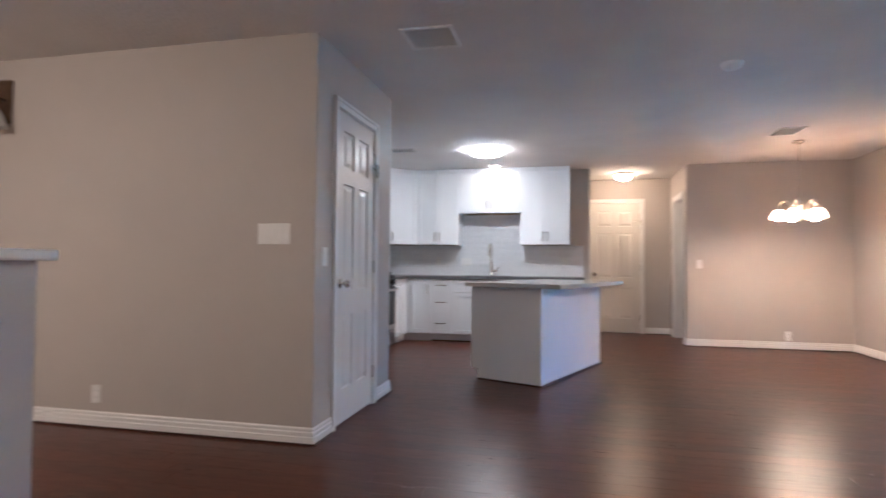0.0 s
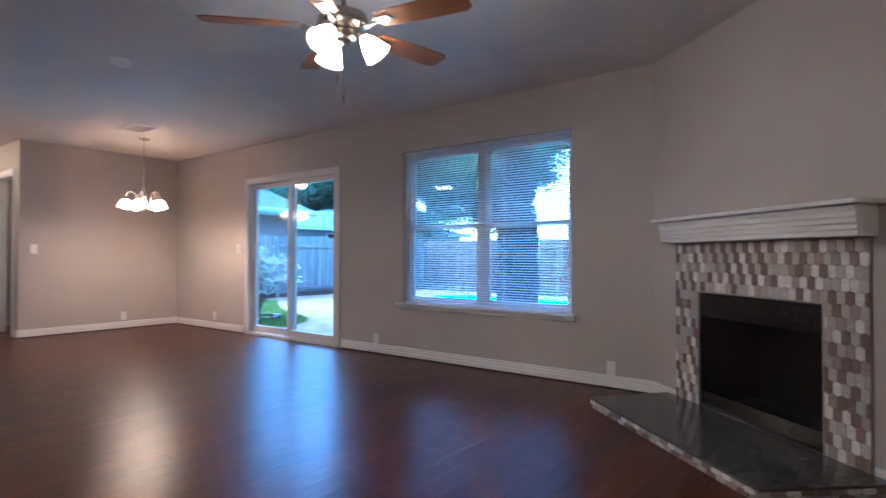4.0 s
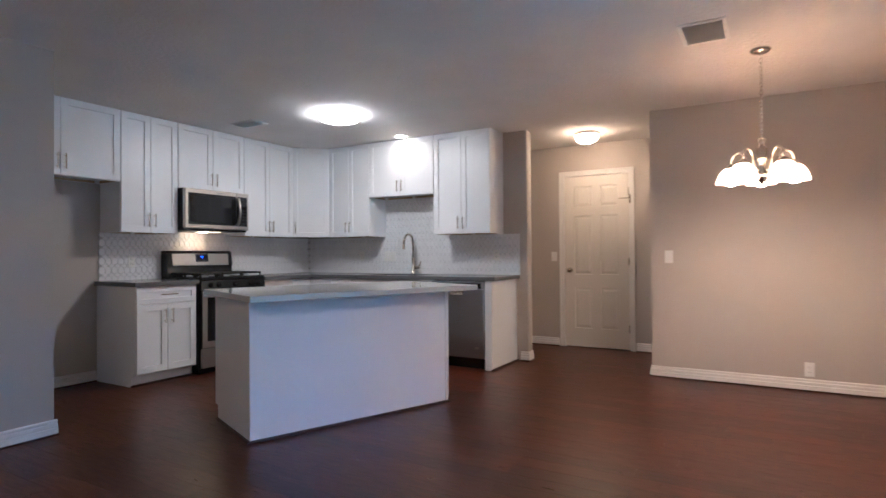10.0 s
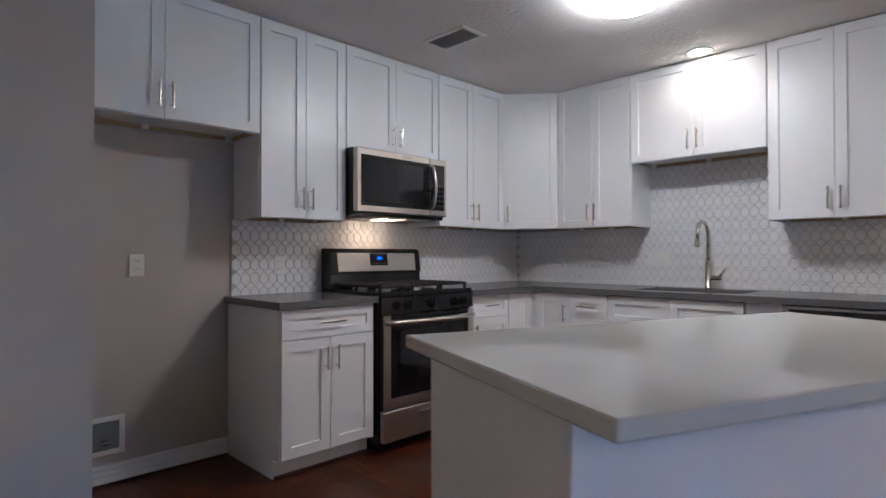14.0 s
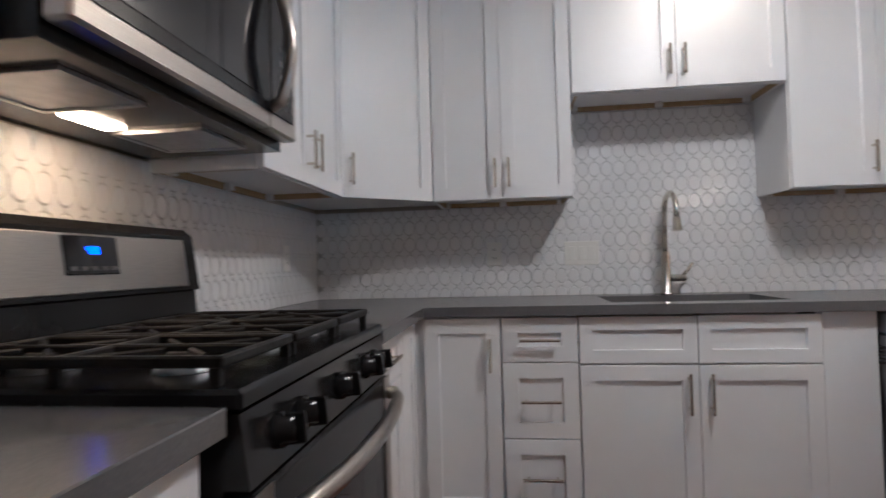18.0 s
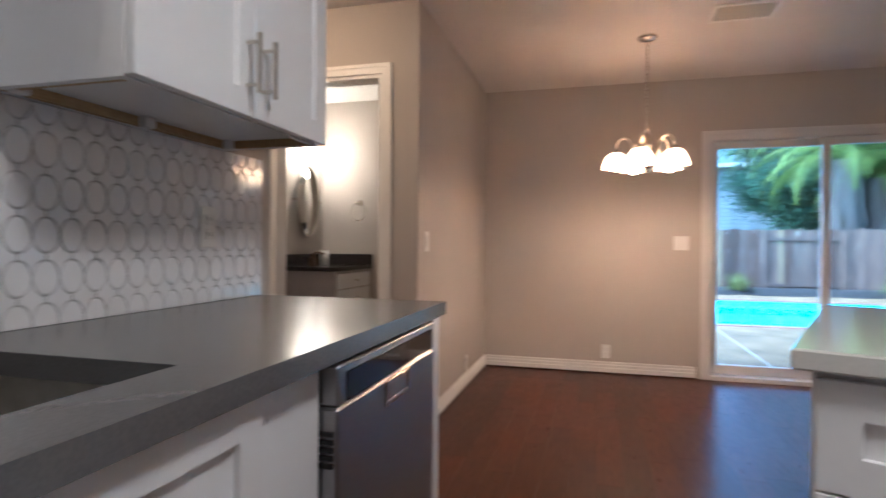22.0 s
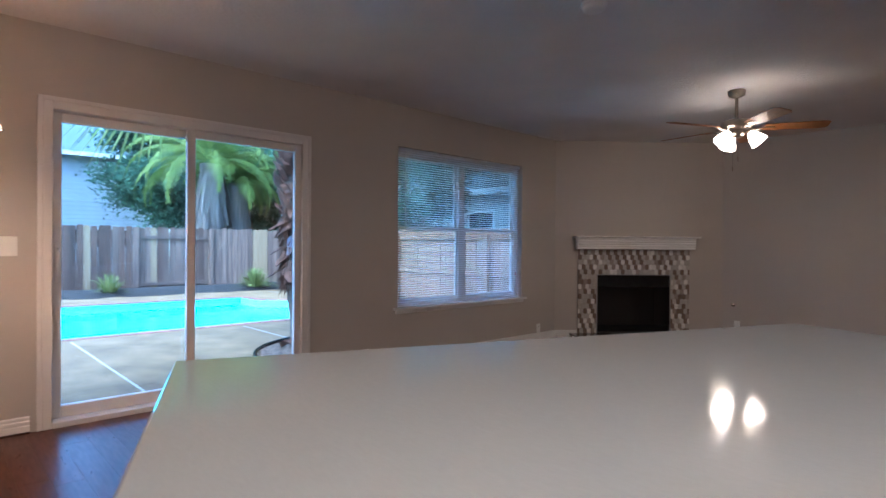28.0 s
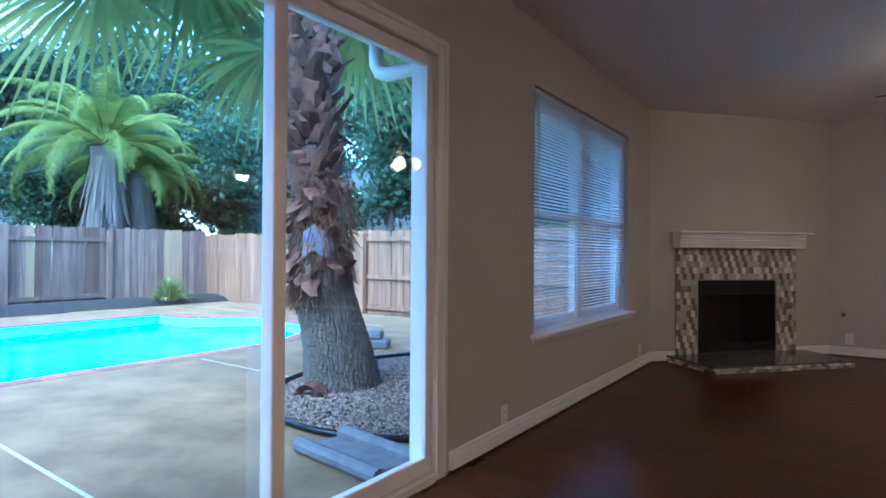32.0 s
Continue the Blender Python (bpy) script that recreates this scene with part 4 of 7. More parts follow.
part("door_trim", boxes((0.004, 0.055, -0.6715, -0.6682, 0.255, 0.792), (W - 0.055, W - 0.004, -0.6715, -0.6682, 0.255, 0.792), (0.055, W - 0.055, -0.6715, -0.6682, 0.255, 0.315)), STEEL, od, "stainless door trim")
pts = [(0.03 + (W - 0.06) * f, -0.69 - 0.045 * math.sin(math.pi * f) ** 0.6, 0.752) for f in np.linspace(0, 1, 15)]
pts = [(0.03, -0.668, 0.752)] + pts + [(W - 0.03, -0.668, 0.752)]
part("oven_handle", sweep(bmesh.new(), pts, 0.016, 12), STEEL, od, "curved stainless handle")
dwr = part("warming_drawer", boxes((0.004, W - 0.004, -0.668, -0.632, 0.065, 0.245, 0.006)), STEEL, st, "stainless bottom drawer")
part("drawer_grip", boxes((0.27, 0.50, -0.674, -0.6685, 0.175, 0.205, 0.003)), STEELD, dwr)

# microwave
mw = thing("microwave", "stainless over-the-range microwave under the cabinet", "microwave", on_stove(-2.128, 1.378) @ pose(0, -0.035, 0))
part("microwave_body", boxes((0, 0.762, -0.36, 0.033, 0.004, 0.418)), BLACK, mw)
md = part("microwave_door", boxes((0.001, 0.60, -0.405, -0.361, 0.026, 0.416, 0.006)), STEEL, mw)
part("door_window", boxes((0.055, 0.535, -0.409, -0.4055, 0.090, 0.350, 0.002)), DGLASS, md, "black glass window")
part("door_border", boxes((0.030, 0.055, -0.4075, -0.4055, 0.065, 0.375), (0.535, 0.60, -0.4075, -0.4055, 0.065, 0.375), (0.055, 0.535, -0.4075, -0.4055, 0.065, 0.090), (0.055, 0.535, -0.4075, -0.4055, 0.350, 0.375)), BLACK, md)
part("control_panel", boxes((0.602, 0.761, -0.405, -0.361, 0.026, 0.416, 0.006)), STEEL, mw)
part("keypad", boxes((0.6035, 0.735, -0.4085, -0.4055, 0.065, 0.375, 0.002)), DGLASS, mw, "black keypad")
bm = bmesh.new()
for r_ in range(5):
    for c_ in range(3):
        box(bm, 0.650 + c_ * 0.03, 0.668 + c_ * 0.03, -0.4095, -0.4087, 0.09 + r_ * 0.034, 0.104 + r_ * 0.034)
part("keys", bm, mat("dim_keys", (0.045, 0.045, 0.048), None, 5, 0.4), mw)["kind"] = "stuff"
pts = [(0.60, -0.408, 0.075)] + [(0.60, -0.43 - 0.03 * math.sin(math.pi * f), 0.075 + 0.285 * f) for f in np.linspace(0.05, 0.95, 12)] + [(0.60, -0.408, 0.36)]
part("microwave_handle", sweep(bmesh.new(), pts, 0.014, 12), STEEL, md, "curved stainless handle")
for fx in (0.09, 0.47):
    vb = boxes((fx, fx + 0.20, -0.31, -0.10, -0.004, 0.0035))
    sink_face(vb, Vector((0, 0, -1)), 0.012, 0.003)
    part("underside_filter", vb, STEELD, mw)
part("surface_lamp", boxes((0.32, 0.44, -0.155, -0.105, -0.001, 0.0035)), MWL, mw, "lit lamp lens under the microwave")
part("brand_bar", boxes((0.36, 0.43, -0.4062, -0.4052, 0.388, 0.400)), STEELD, md)

# dishwasher
dw = thing("dishwasher", "stainless dishwasher under the grey counter", "dishwasher", pose(2.295, 0, 0))
part("tub", boxes((0.004, 0.600, -0.585, -0.02, 0.09, 0.862)), DARK, dw)
part("door_panel", boxes((0.004, 0.600, -0.635, -0.586, 0.11, 0.785, 0.005)), STEELD, dw)
cp = part("control_strip", boxes((0.004, 0.600, -0.635, -0.586, 0.7875, 0.860, 0.004)), STEELD, dw)
part("control_window", boxes((0.035, 0.57, -0.6375, -0.6352, 0.792, 0.845, 0.002)), DGLASS, cp)
hp = boxes((0.225, 0.375, -0.642, -0.6352, 0.727, 0.783, 0.002))
sink_face(hp, Vector((0, -1, 0)), 0.007, 0.003)
part("handle_pocket", hp, NICKEL, dw, "bright steel pocket grip")
part("kick_plate", boxes((0.004, 0.600, -0.575, -0.54, 0.0, 0.088)), BLACK, dw)
vb = bmesh.new()
for i in range(5):
    box(vb, -0.003, 0.0038, -0.627, -0.597, 0.68 + i * 0.014, 0.688 + i * 0.014)
part("side_vent", vb, BLACK, dw)
part("badge", boxes((0.50, 0.545, -0.6365, -0.6352, 0.20, 0.22)), STEEL, dw)

# island
ICX, ICY = 2.632, -2.368
# local x along the long side (kitchen side faces local -y)
IM = Matrix.Translation((ICX, ICY, 0)) @ Matrix.Rotation(math.atan2(-0.927, -0.374), 4, "Z")
isl = thing("kitchen_island", "white kitchen island with drawers and panelled back", "island", IM)
u0, u1, yk, ym_, yl = -0.820, 0.788, -0.43, 0.15, 0.262
v0, v1 = -0.722, 0.788
part("island_body", boxes((u0, u1, yk, ym_, 0.10, 0.858), (u0 + 0.002, u1 - 0.002, yk + 0.06, ym_, 0.0, 0.0998)), CAB, isl)
part("back_frame", boxes((v0, v1, ym_ + 0.0005, yl - 0.006, 0.0, 0.858)), CAB, isl)
part("back_panel", boxes((v0, v1, yl - 0.0055, yl, 0.0, 0.8575)), CAB, isl)
part("corner_trim", boxes((v1 - 0.018, v1 + 0.004, yl + 0.0003, yl + 0.006, 0.0, 0.857)), CAB, isl)
part("corner_trim", boxes((v0 - 0.004, v0 + 0.018, yl + 0.0003, yl + 0.006, 0.0, 0.857)), CAB, isl)
part("end_panel", boxes((u0 - 0.006, u0 - 0.0003, yk + 0.06, ym_, 0.0, 0.8575), (u0 - 0.006, u0 - 0.0003, yk, yk + 0.0598, 0.10, 0.8575)), CAB, isl)
part("end_panel", boxes((u1 + 0.0003, u1 + 0.006, yk + 0.06, yl, 0.0, 0.8575), (u1 + 0.0003, u1 + 0.006, yk, yk + 0.0598, 0.10, 0.8575)), CAB, isl)
part("shoe_strip", boxes((v0 - 0.01, v1 + 0.01, yl + 0.0062, yl + 0.018, 0, 0.016)), SHOE, isl)
part("shoe_strip", boxes((u0 - 0.018, u0 - 0.0062, yk + 0.06, ym_, 0, 0.016)), SHOE, isl)
part("shoe_strip", boxes((u1 + 0.0062, u1 + 0.018, yk + 0.06, yl + 0.018, 0, 0.016)), SHOE, isl)
yf = yk - 0.0005
for a_, b_ in ((u0 + 0.002, -0.424), (0.420, u1 - 0.002)):
    for lo_, hi_ in ((0.115, 0.386), (0.390, 0.646), (0.650, 0.846)):
        front(isl, "drawer_front", a_, b_, lo_, hi_, yf, (a_ + b_) / 2, (lo_ + hi_) / 2 + (0.002 if hi_ > 0.8 else 0.03), False, 0.16, 0.066)
ca_, cb_ = -0.336, 0.336
front(isl, "drawer_front", ca_, cb_, 0.650, 0.846, yf, (ca_ + cb_) / 2, 0.753, False, 0.16, 0.066)
cm_ = (ca_ + cb_) / 2
front(isl, "cabinet_door", ca_, cm_ - 0.0015, 0.115, 0.646, yf, cm_ - 0.032, 0.556)
front(isl, "cabinet_door", cm_ + 0.0015, cb_, 0.115, 0.646, yf, cm_ + 0.032, 0.556)
ist = thing("island_top", "white speckled quartz slab on the island", "countertop", IM)
part("slab", boxes((-0.855, 0.86, -0.475, 0.475, 0.860, 0.898, 0.004)), WHITE_Q, ist)

# ---- fireplace ----
fp = thing("fireplace", "tiled corner fireplace with black firebox and white mantel", "fireplace", FM)
TW, TH, OW, OH = 0.70, 1.104, 0.4667, 0.797      # half width and height of the surround, half width and top of the opening
part("tile_backing", boxes((FC - TW, FC - OW, 0.0008, 0.012, 0.0, TH), (FC + OW, FC + TW, 0.0008, 0.012, 0.0, TH), (FC - OW, FC + OW, 0.0008, 0.012, OH, TH)), FGROUT, fp)
fbm = boxes((FC - OW, FC + OW, -0.45, 0.006, 0.065, OH))
sink_face(fbm, Vector((0, 1, 0)), 0.020, 0.43)
fb = part("firebox", fbm, FIREBLK, fp)
part("hood_panel", boxes((FC - OW + 0.021, FC + OW - 0.021, -0.002, 0.009, OH - 0.165, OH - 0.021, 0.003)), BLACK, fb, "black steel hood panel")
part("lower_panel", boxes((FC - OW + 0.021, FC + OW - 0.021, -0.002, 0.009, 0.086, 0.165, 0.003)), BLACK, fb)
sc = bmesh.new()
for i in range(60):
    xx = FC - OW + 0.03 + i * (2 * OW - 0.06) / 59
    box(sc, xx - 0.0012, xx + 0.0012, -0.020, -0.018, 0.165, OH - 0.165)
part("mesh_curtain", sc, FIREBLK, fb)
part("opening_trim", boxes((FC - OW, FC - OW + 0.012, 0.0062, 0.016, 0.065, OH), (FC + OW - 0.012, FC + OW, 0.0062, 0.016, 0.065, OH), (FC - OW + 0.012, FC + OW - 0.012, 0.0062, 0.016, OH - 0.012, OH)), STEELD, fp, "thin dark metal trim")
mt = thing("mantel_shelf", "white fluted wooden mantel shelf over the fireplace", "mantel", FM)
MZ = 1.104
fl = bmesh.new()
pf = [(0.001, 0.0)]
for i in range(5):
    pf += [(0.108 + 0.004 * i, 0.0005 + i * 0.028), (0.112 + 0.004 * i, 0.004 + i * 0.028), (0.112 + 0.004 * i, 0.020 + i * 0.028), (0.103 + 0.004 * i, 0.0235 + i * 0.028)]
pf += [(0.128, 0.138), (0.001, 0.138)]
A = [fl.verts.new((FC - 0.73, y_, MZ + z_)) for y_, z_ in pf]
B = [fl.verts.new((FC + 0.73, y_, MZ + z_)) for y_, z_ in pf]
fl.faces.new(A)
fl.faces.new(B[::-1])
for i in range(len(pf)):
    fl.faces.new((A[i], B[i], B[(i + 1) % len(pf)], A[(i + 1) % len(pf)]))
part("fluted_front", fl, TRIM, mt)
part("shelf_board", boxes((FC - 0.762, FC + 0.772, 0.001, 0.17, MZ + 0.139, MZ + 0.160, 0.004)), TRIM, mt)
ht = thing("hearth", "raised dark stone hearth with a tiled edge", "hearth", FM)
poly = [(FC - 0.80, 0.014), (FC + 0.80, 0.014), (FC + 0.733, 0.61), (FC - 0.755, 0.61)]
part("hearth_base", prism(bmesh.new(), poly, 0.0, 0.050), FGROUT, ht)
part("hearth_slab", prism(bmesh.new(), [(x_ * 1.0 + (0.006 if x_ > FC else -0.006), y_ + (0.006 if y_ > 0.1 else 0)) for x_, y_ in poly], 0.0505, 0.064), HEARTH, ht)


def picket(w, h, t, half=0):
    """A picket tile; half: -1 or 1 keeps only that side of its middle."""
    e = w * 0.20
    pts = [(-w / 2, -h / 2 + e), (0, -h / 2), (w / 2, -h / 2 + e), (w / 2, h / 2 - e), (0, h / 2), (-w / 2, h / 2 - e)]
    if half:
        pts = [(0.001 * half, -h / 2), (half * w / 2, -h / 2 + e), (half * w / 2, h / 2 - e), (0.001 * half, h / 2)][::half]
    bm = prism(bmesh.new(), pts, 0, t)
    bm.transform(pose(0, 0, 0, 90))
    return bm


pw, ph = 1.40 / 30, 0.070
pick = [PICKET[1], PICKET[1], PICKET[0], PICKET[2], PICKET[3], PICKET[2]]
pmesh = {h_: [mesh_of("picket_tile", picket(pw - 0.003, ph - 0.003, 0.006, h_), m_) for m_ in pick] for h_ in (-1, 0, 1)}
rng = random.Random(5)
pitch = ph - pw * 0.20
row = 0
zz = OH + ph / 2 - 0.010 - 13 * pitch
while zz < TH + 0.01:
    odd = row % 2
    for k in range(31 if odd else 30):
        xx = FC - TW + (k if odd else k + 0.5) * pw
        half = 0
        if zz < OH:
            if FC - OW + 0.003 < xx < FC + OW - 0.003:
                continue
            if odd and abs(xx - (FC - OW)) < 0.005:
                half = -1
            if odd and abs(xx - (FC + OW)) < 0.005:
                half = 1
        if odd and k in (0, 30):
            half = 1 if k == 0 else -1
        t_ = new("picket_tile", pmesh[half][rng.choice((0, 1, 2, 2) if (k + row // 2) % 2 else (3, 4, 5, 5, 2)) if rng.random() < 0.86 else rng.randrange(6)])
        t_.parent = fp
        t_.matrix_basis = Matrix.Translation((xx, 0.0182, zz))
    zz += pitch
    row += 1
edge = [Vector((*p_, 0)) for p_ in (poly[1], poly[2], poly[3], poly[0])]
hm = []
for m_ in PICKET:
    eb = prism(bmesh.new(), [(-0.038, 0.0), (-0.028, -0.0115), (0.028, -0.0115), (0.038, 0.0), (0.028, 0.0115), (-0.028, 0.0115)], 0.0005, 0.006)
    eb.transform(pose(0, 0, 0, 90))
    hm.append(mesh_of("edge_tile", eb, m_))
for p_, q_ in zip(edge, edge[1:]):
    d_ = q_ - p_
    n_ = max(1, round(d_.length / 0.068))
    for i in range(n_):
        for rw in (0, 1):
            c_ = p_ + d_ * (i + 0.25 + 0.5 * rw) / n_ + Vector((0, 0, 0.0135 + 0.0235 * rw))
            t_ = new("edge_tile", rng.choice(hm))
            t_.parent = ht
            t_.matrix_basis = Matrix.Translation(c_) @ Matrix.Rotation(math.atan2(d_.y, d_.x), 4, "Z") @ Matrix.Diagonal((0.85, 1, 1, 1))


# ---- plates ----
def plate(m, kind, label, w=0.07, h=0.115, gangs=1):
    n_ = "light_switch" if kind == "switch" else "wall_outlet"
    p_ = thing(n_, label, "switch" if kind == "switch" else "outlet", m)
    part("cover_plate", boxes((-w / 2, w / 2, -0.006, -0.0005, -h / 2, h / 2, 0.002)), PLASTIC, p_)
    for g_ in range(gangs):
        cx = (g_ - (gangs - 1) / 2) * 0.046
        if kind == "switch":
            part("rocker", boxes((cx - 0.016, cx + 0.016, -0.010, -0.0062, -0.033, 0.033, 0.001)), PLASTIC, p_)
        else:
            for sz in (-0.021, 0.021):
                part("socket", boxes((cx - 0.016, cx + 0.016, -0.008, -0.0062, sz - 0.014, sz + 0.014, 0.002)), PLASTIC, p_)
                part("slots", boxes((cx - 0.008, cx - 0.006, -0.0085, -0.0081, sz - 0.004, sz + 0.007), (cx + 0.006, cx + 0.008, -0.0085, -0.0081, sz - 0.004, sz + 0.007)), DARK, p_)
    return p_


def on_window(y, z):
    return pose(XW, y, z, 0, 0, -90)


plate(on_window(-1.745, 1.105), "switch", "white rocker switch beside the patio door", 0.115, 0.115, 2)
plate(on_window(-1.16, 0.185), "outlet", "white outlet low on the dining side wall")
plate(on_window(-4.272, 0.145), "outlet", "white outlet low between door and window")
plate(on_window(-6.785, 0.15), "outlet", "white outlet low beside the fireplace corner")
plate(pose(4.512, YC, 1.095), "switch", "white switch on the dining wall")
plate(pose(5.568, YC, 0.175), "outlet", "white outlet low on the dining wall")
plate(pose(3.012, HY, 1.097), "switch", "white switch beside the hall door")
plate(pose(PX, -4.963, 1.103, 0, 0, 90), "switch", "white switch beside the pantry door")
plate(pose(1.093, PY0, 1.236), "switch", "white four gang switch plate on the entry wall", 0.21, 0.125, 4)
plate(pose(-0.15, PY0, 0.21), "outlet", "white outlet low on the entry wall")
plate(pose(4.75, YS, 0.18, 0, 0, 180), "outlet", "white cable plate low on the living wall")
plate(pose(4.28, YS, 0.18, 0, 0, 180), "outlet", "white outlet low on the living wall")
plate(pose(0.0, -3.197, 1.09, 0, 0, 90), "outlet", "white outlet in the fridge space")
gv = thing("gas_valve_key", "small chrome gas valve escutcheon on the living wall", "gas valve", pose(4.80, YS, 0.43, 0, 0, 180))
part("escutcheon", lathe(bmesh.new(), [(0.0001, 0.008), (0.012, 0.008), (0.024, 0.003), (0.026, 0.0005)], 18, m=pose(0, 0, 0, 90)), NICKEL, gv)
TT = 0.009
plate(pose(0.915, -TT, 1.115), "outlet", "white outlet on the tiled backsplash")
plate(pose(1.337, -TT, 1.109), "switch", "white three gang switch on the tiled backsplash", 0.165, 0.115, 3)
plate(pose(2.75, -TT, 1.12), "outlet", "white outlet at the end of the backsplash")
plate(pose(TT, -2.40, 1.08, 0, 0, 90), "outlet", "white outlet on the tiles beside the stove")
plate(pose(TT, -0.42, 1.115, 0, 0, 90), "outlet", "white outlet on the tiles near the corner")
# fridge water box
wb = thing("water_supply_box", "white recessed water supply box in the fridge space", "supply box", pose(-0.006, -3.343, 0.243, 0, 0, 90))
part("box_frame", boxes((-0.095, -0.070, -0.010, -0.0005, -0.095, 0.095, 0.002), (0.070, 0.095, -0.010, -0.0005, -0.095, 0.095, 0.002), (-0.070, 0.070, -0.010, -0.0005, 0.070, 0.095, 0.002), (-0.070, 0.070, -0.010, -0.0005, -0.095, -0.070, 0.002)), PLASTIC, wb)
part("box_back", boxes((-0.070, 0.070, -0.003, -0.0006, -0.070, 0.070)), mat("shaded_plastic", (0.20, 0.21, 0.22), None, 5, 0.6), wb)
bm = rod(bmesh.new(), (0, -0.004, -0.03), (0, -0.03, -0.03), 0.011, seg=12)
rod(bm, (-0.02, -0.03, -0.03), (0.03, -0.03, -0.03), 0.006, seg=8)
part("valve", bm, NICKEL, wb, "chrome shut-off valve")


# ---- ceiling things ----
def vent(x, y, rz, w, h, label):
    v = thing("ceiling_vent", label, "vent", pose(x, y, H, 0, 0, rz))
    part("frame", boxes((-w / 2, w / 2, -h / 2, -h / 2 + 0.025, -0.010, -0.0005, 0.002), (-w / 2, w / 2, h / 2 - 0.025, h / 2, -0.010, -0.0005, 0.002), (-w / 2, -w / 2 + 0.025, -h / 2 + 0.025, h / 2 - 0.025, -0.010, -0.0005, 0.002),
                        (w / 2 - 0.025, w / 2, -h / 2 + 0.025, h / 2 - 0.025, -0.010, -0.0005, 0.002)), PLASTIC, v)
    # near-black sheet stands in for the unlit duct behind the slats
    part("backing", boxes((-w / 2 + 0.025, w / 2 - 0.025, -h / 2 + 0.025, h / 2 - 0.025, -0.003, -0.0006)), DARK, v)
    sb = boxes((-0.0008, 0.0008, -h / 2 + 0.025, h / 2 - 0.025, -0.009, 0.004))
    sb.transform(pose(0, 0, 0, 0, 35, 0))
    sm_ = mesh_of("slat", sb, PLASTIC)
    n_ = int((w - 0.06) / 0.016)
    for i in range(n_):
        s_ = new("slat", sm_)
        s_.parent = v
        s_.location = (-w / 2 + 0.033 + i * (w - 0.066) / (n_ - 1), 0, -0.004)
    return v


vent(4.97, -1.885, 90, 0.36, 0.26, "white ceiling vent over the dining space")
vent(0.85, -1.72, 90, 0.20, 0.34, "white ceiling vent over the kitchen")
vent(2.003, -4.875, 0, 0.32, 0.32, "white square ceiling vent by the pantry")
sd_ = thing("smoke_detector", "white round smoke detector on the ceiling", "smoke detector", pose(3.895, -4.043, H))
part("base", lathe(bmesh.new(), [(0.070, -0.0005), (0.070, -0.012), (0.062, -0.014)], 28), PLASTIC, sd_)
part("cover", lathe(bmesh.new(), [(0.062, -0.0142), (0.060, -0.030), (0.045, -0.040), (0.0001, -0.042)], 28), PLASTIC, sd_)
kl = thing("flush_ceiling_light", "round cool white flush ceiling light in the kitchen, lit", "ceiling light", pose(1.853, -1.525, H))
part("trim_ring", lathe(bmesh.new(), [(0.150, -0.0005), (0.172, -0.002), (0.178, -0.006), (0.178, -0.013), (0.170, -0.014)], 40), PLASTIC, kl)
part("diffuser", lathe(bmesh.new(), [(0.170, -0.0145), (0.189, -0.018), (0.190, -0.040), (0.172, -0.055), (0.14, -0.064), (0.08, -0.070), (0.0001, -0.072)], 40), LEDK, kl, "lit white diffuser")
rc = thing("recessed_light", "lit recessed ceiling light over the sink", "ceiling light", pose(1.80, -0.446, H))
part("trim_ring", lathe(bmesh.new(), [(0.058, -0.0005), (0.082, -0.0005), (0.082, -0.006), (0.060, -0.008), (0.058, -0.002)], 30), PLASTIC, rc)
part("lamp_face", lathe(bmesh.new(), [(0.0581, -0.0015), (0.0001, -0.0015)], 24), CAN, rc, "lit warm lamp face")
hl = thing("hall_ceiling_light", "pale nickel flush ceiling light with lit glass dome in the hall", "ceiling light", pose(3.604, 0.489, H))
part("base_ring", lathe(bmesh.new(), [(0.05, -0.0005), (0.125, -0.002), (0.138, -0.012), (0.132, -0.026), (0.110, -0.032)], 32), NICKEL, hl)
part("glass_dome", lathe(bmesh.new(), [(0.124, -0.030), (0.120, -0.058), (0.096, -0.090), (0.05, -0.112), (0.0001, -0.116)], 32), HALLB, hl, "lit frosted dome")
part("finial", lathe(bmesh.new(), [(0.0001, -0.116), (0.010, -0.118), (0.012, -0.128), (0.0001, -0.136)], 12), NICKEL, hl)

# ceiling fan
fan = thing("ceiling_fan", "nickel ceiling fan with five wooden blades and lit glass shades", "ceiling fan", pose(3.965, -6.345, H))
part("canopy", lathe(bmesh.new(), [(0.066, -0.0005), (0.070, -0.010), (0.062, -0.045), (0.028, -0.062), (0.014, -0.066)], 28), FANMETAL, fan)
part("downrod", rod(bmesh.new(), (0, 0, -0.06), (0, 0, -0.235), 0.013, seg=14), FANMETAL, fan)
FD_ = Matrix.Translation((0, 0, -0.01))
part("motor_housing", lathe(bmesh.new(), [(0.014, -0.220), (0.045, -0.224), (0.060, -0.232), (0.108, -0.245), (0.120, -0.265), (0.122, -0.282), (0.126, -0.290), (0.124, -0.302), (0.090, -0.316), (0.050, -0.322)], 32, m=FD_), FANMETAL, fan)
part("switch_housing", lathe(bmesh.new(), [(0.050, -0.320), (0.062, -0.328), (0.062, -0.365), (0.045, -0.380), (0.0001, -0.384)], 24, m=FD_), FANMETAL, fan)
bb = bmesh.new()
out = [(0.20, -0.050), (0.30, -0.062), (0.48, -0.069), (0.615, -0.070), (0.645, -0.048), (0.647, 0.0), (0.645, 0.048), (0.615, 0.070), (0.48, 0.069), (0.30, 0.062), (0.20, 0.050)]
prism(bb, [(x_ * 1.03, y_) for x_, y_ in out], -0.003, 0.003)
bb.transform(Matrix.Rotation(radians(-11), 4, "X"))
blm = mesh_of("blade", bb, FANWOOD)
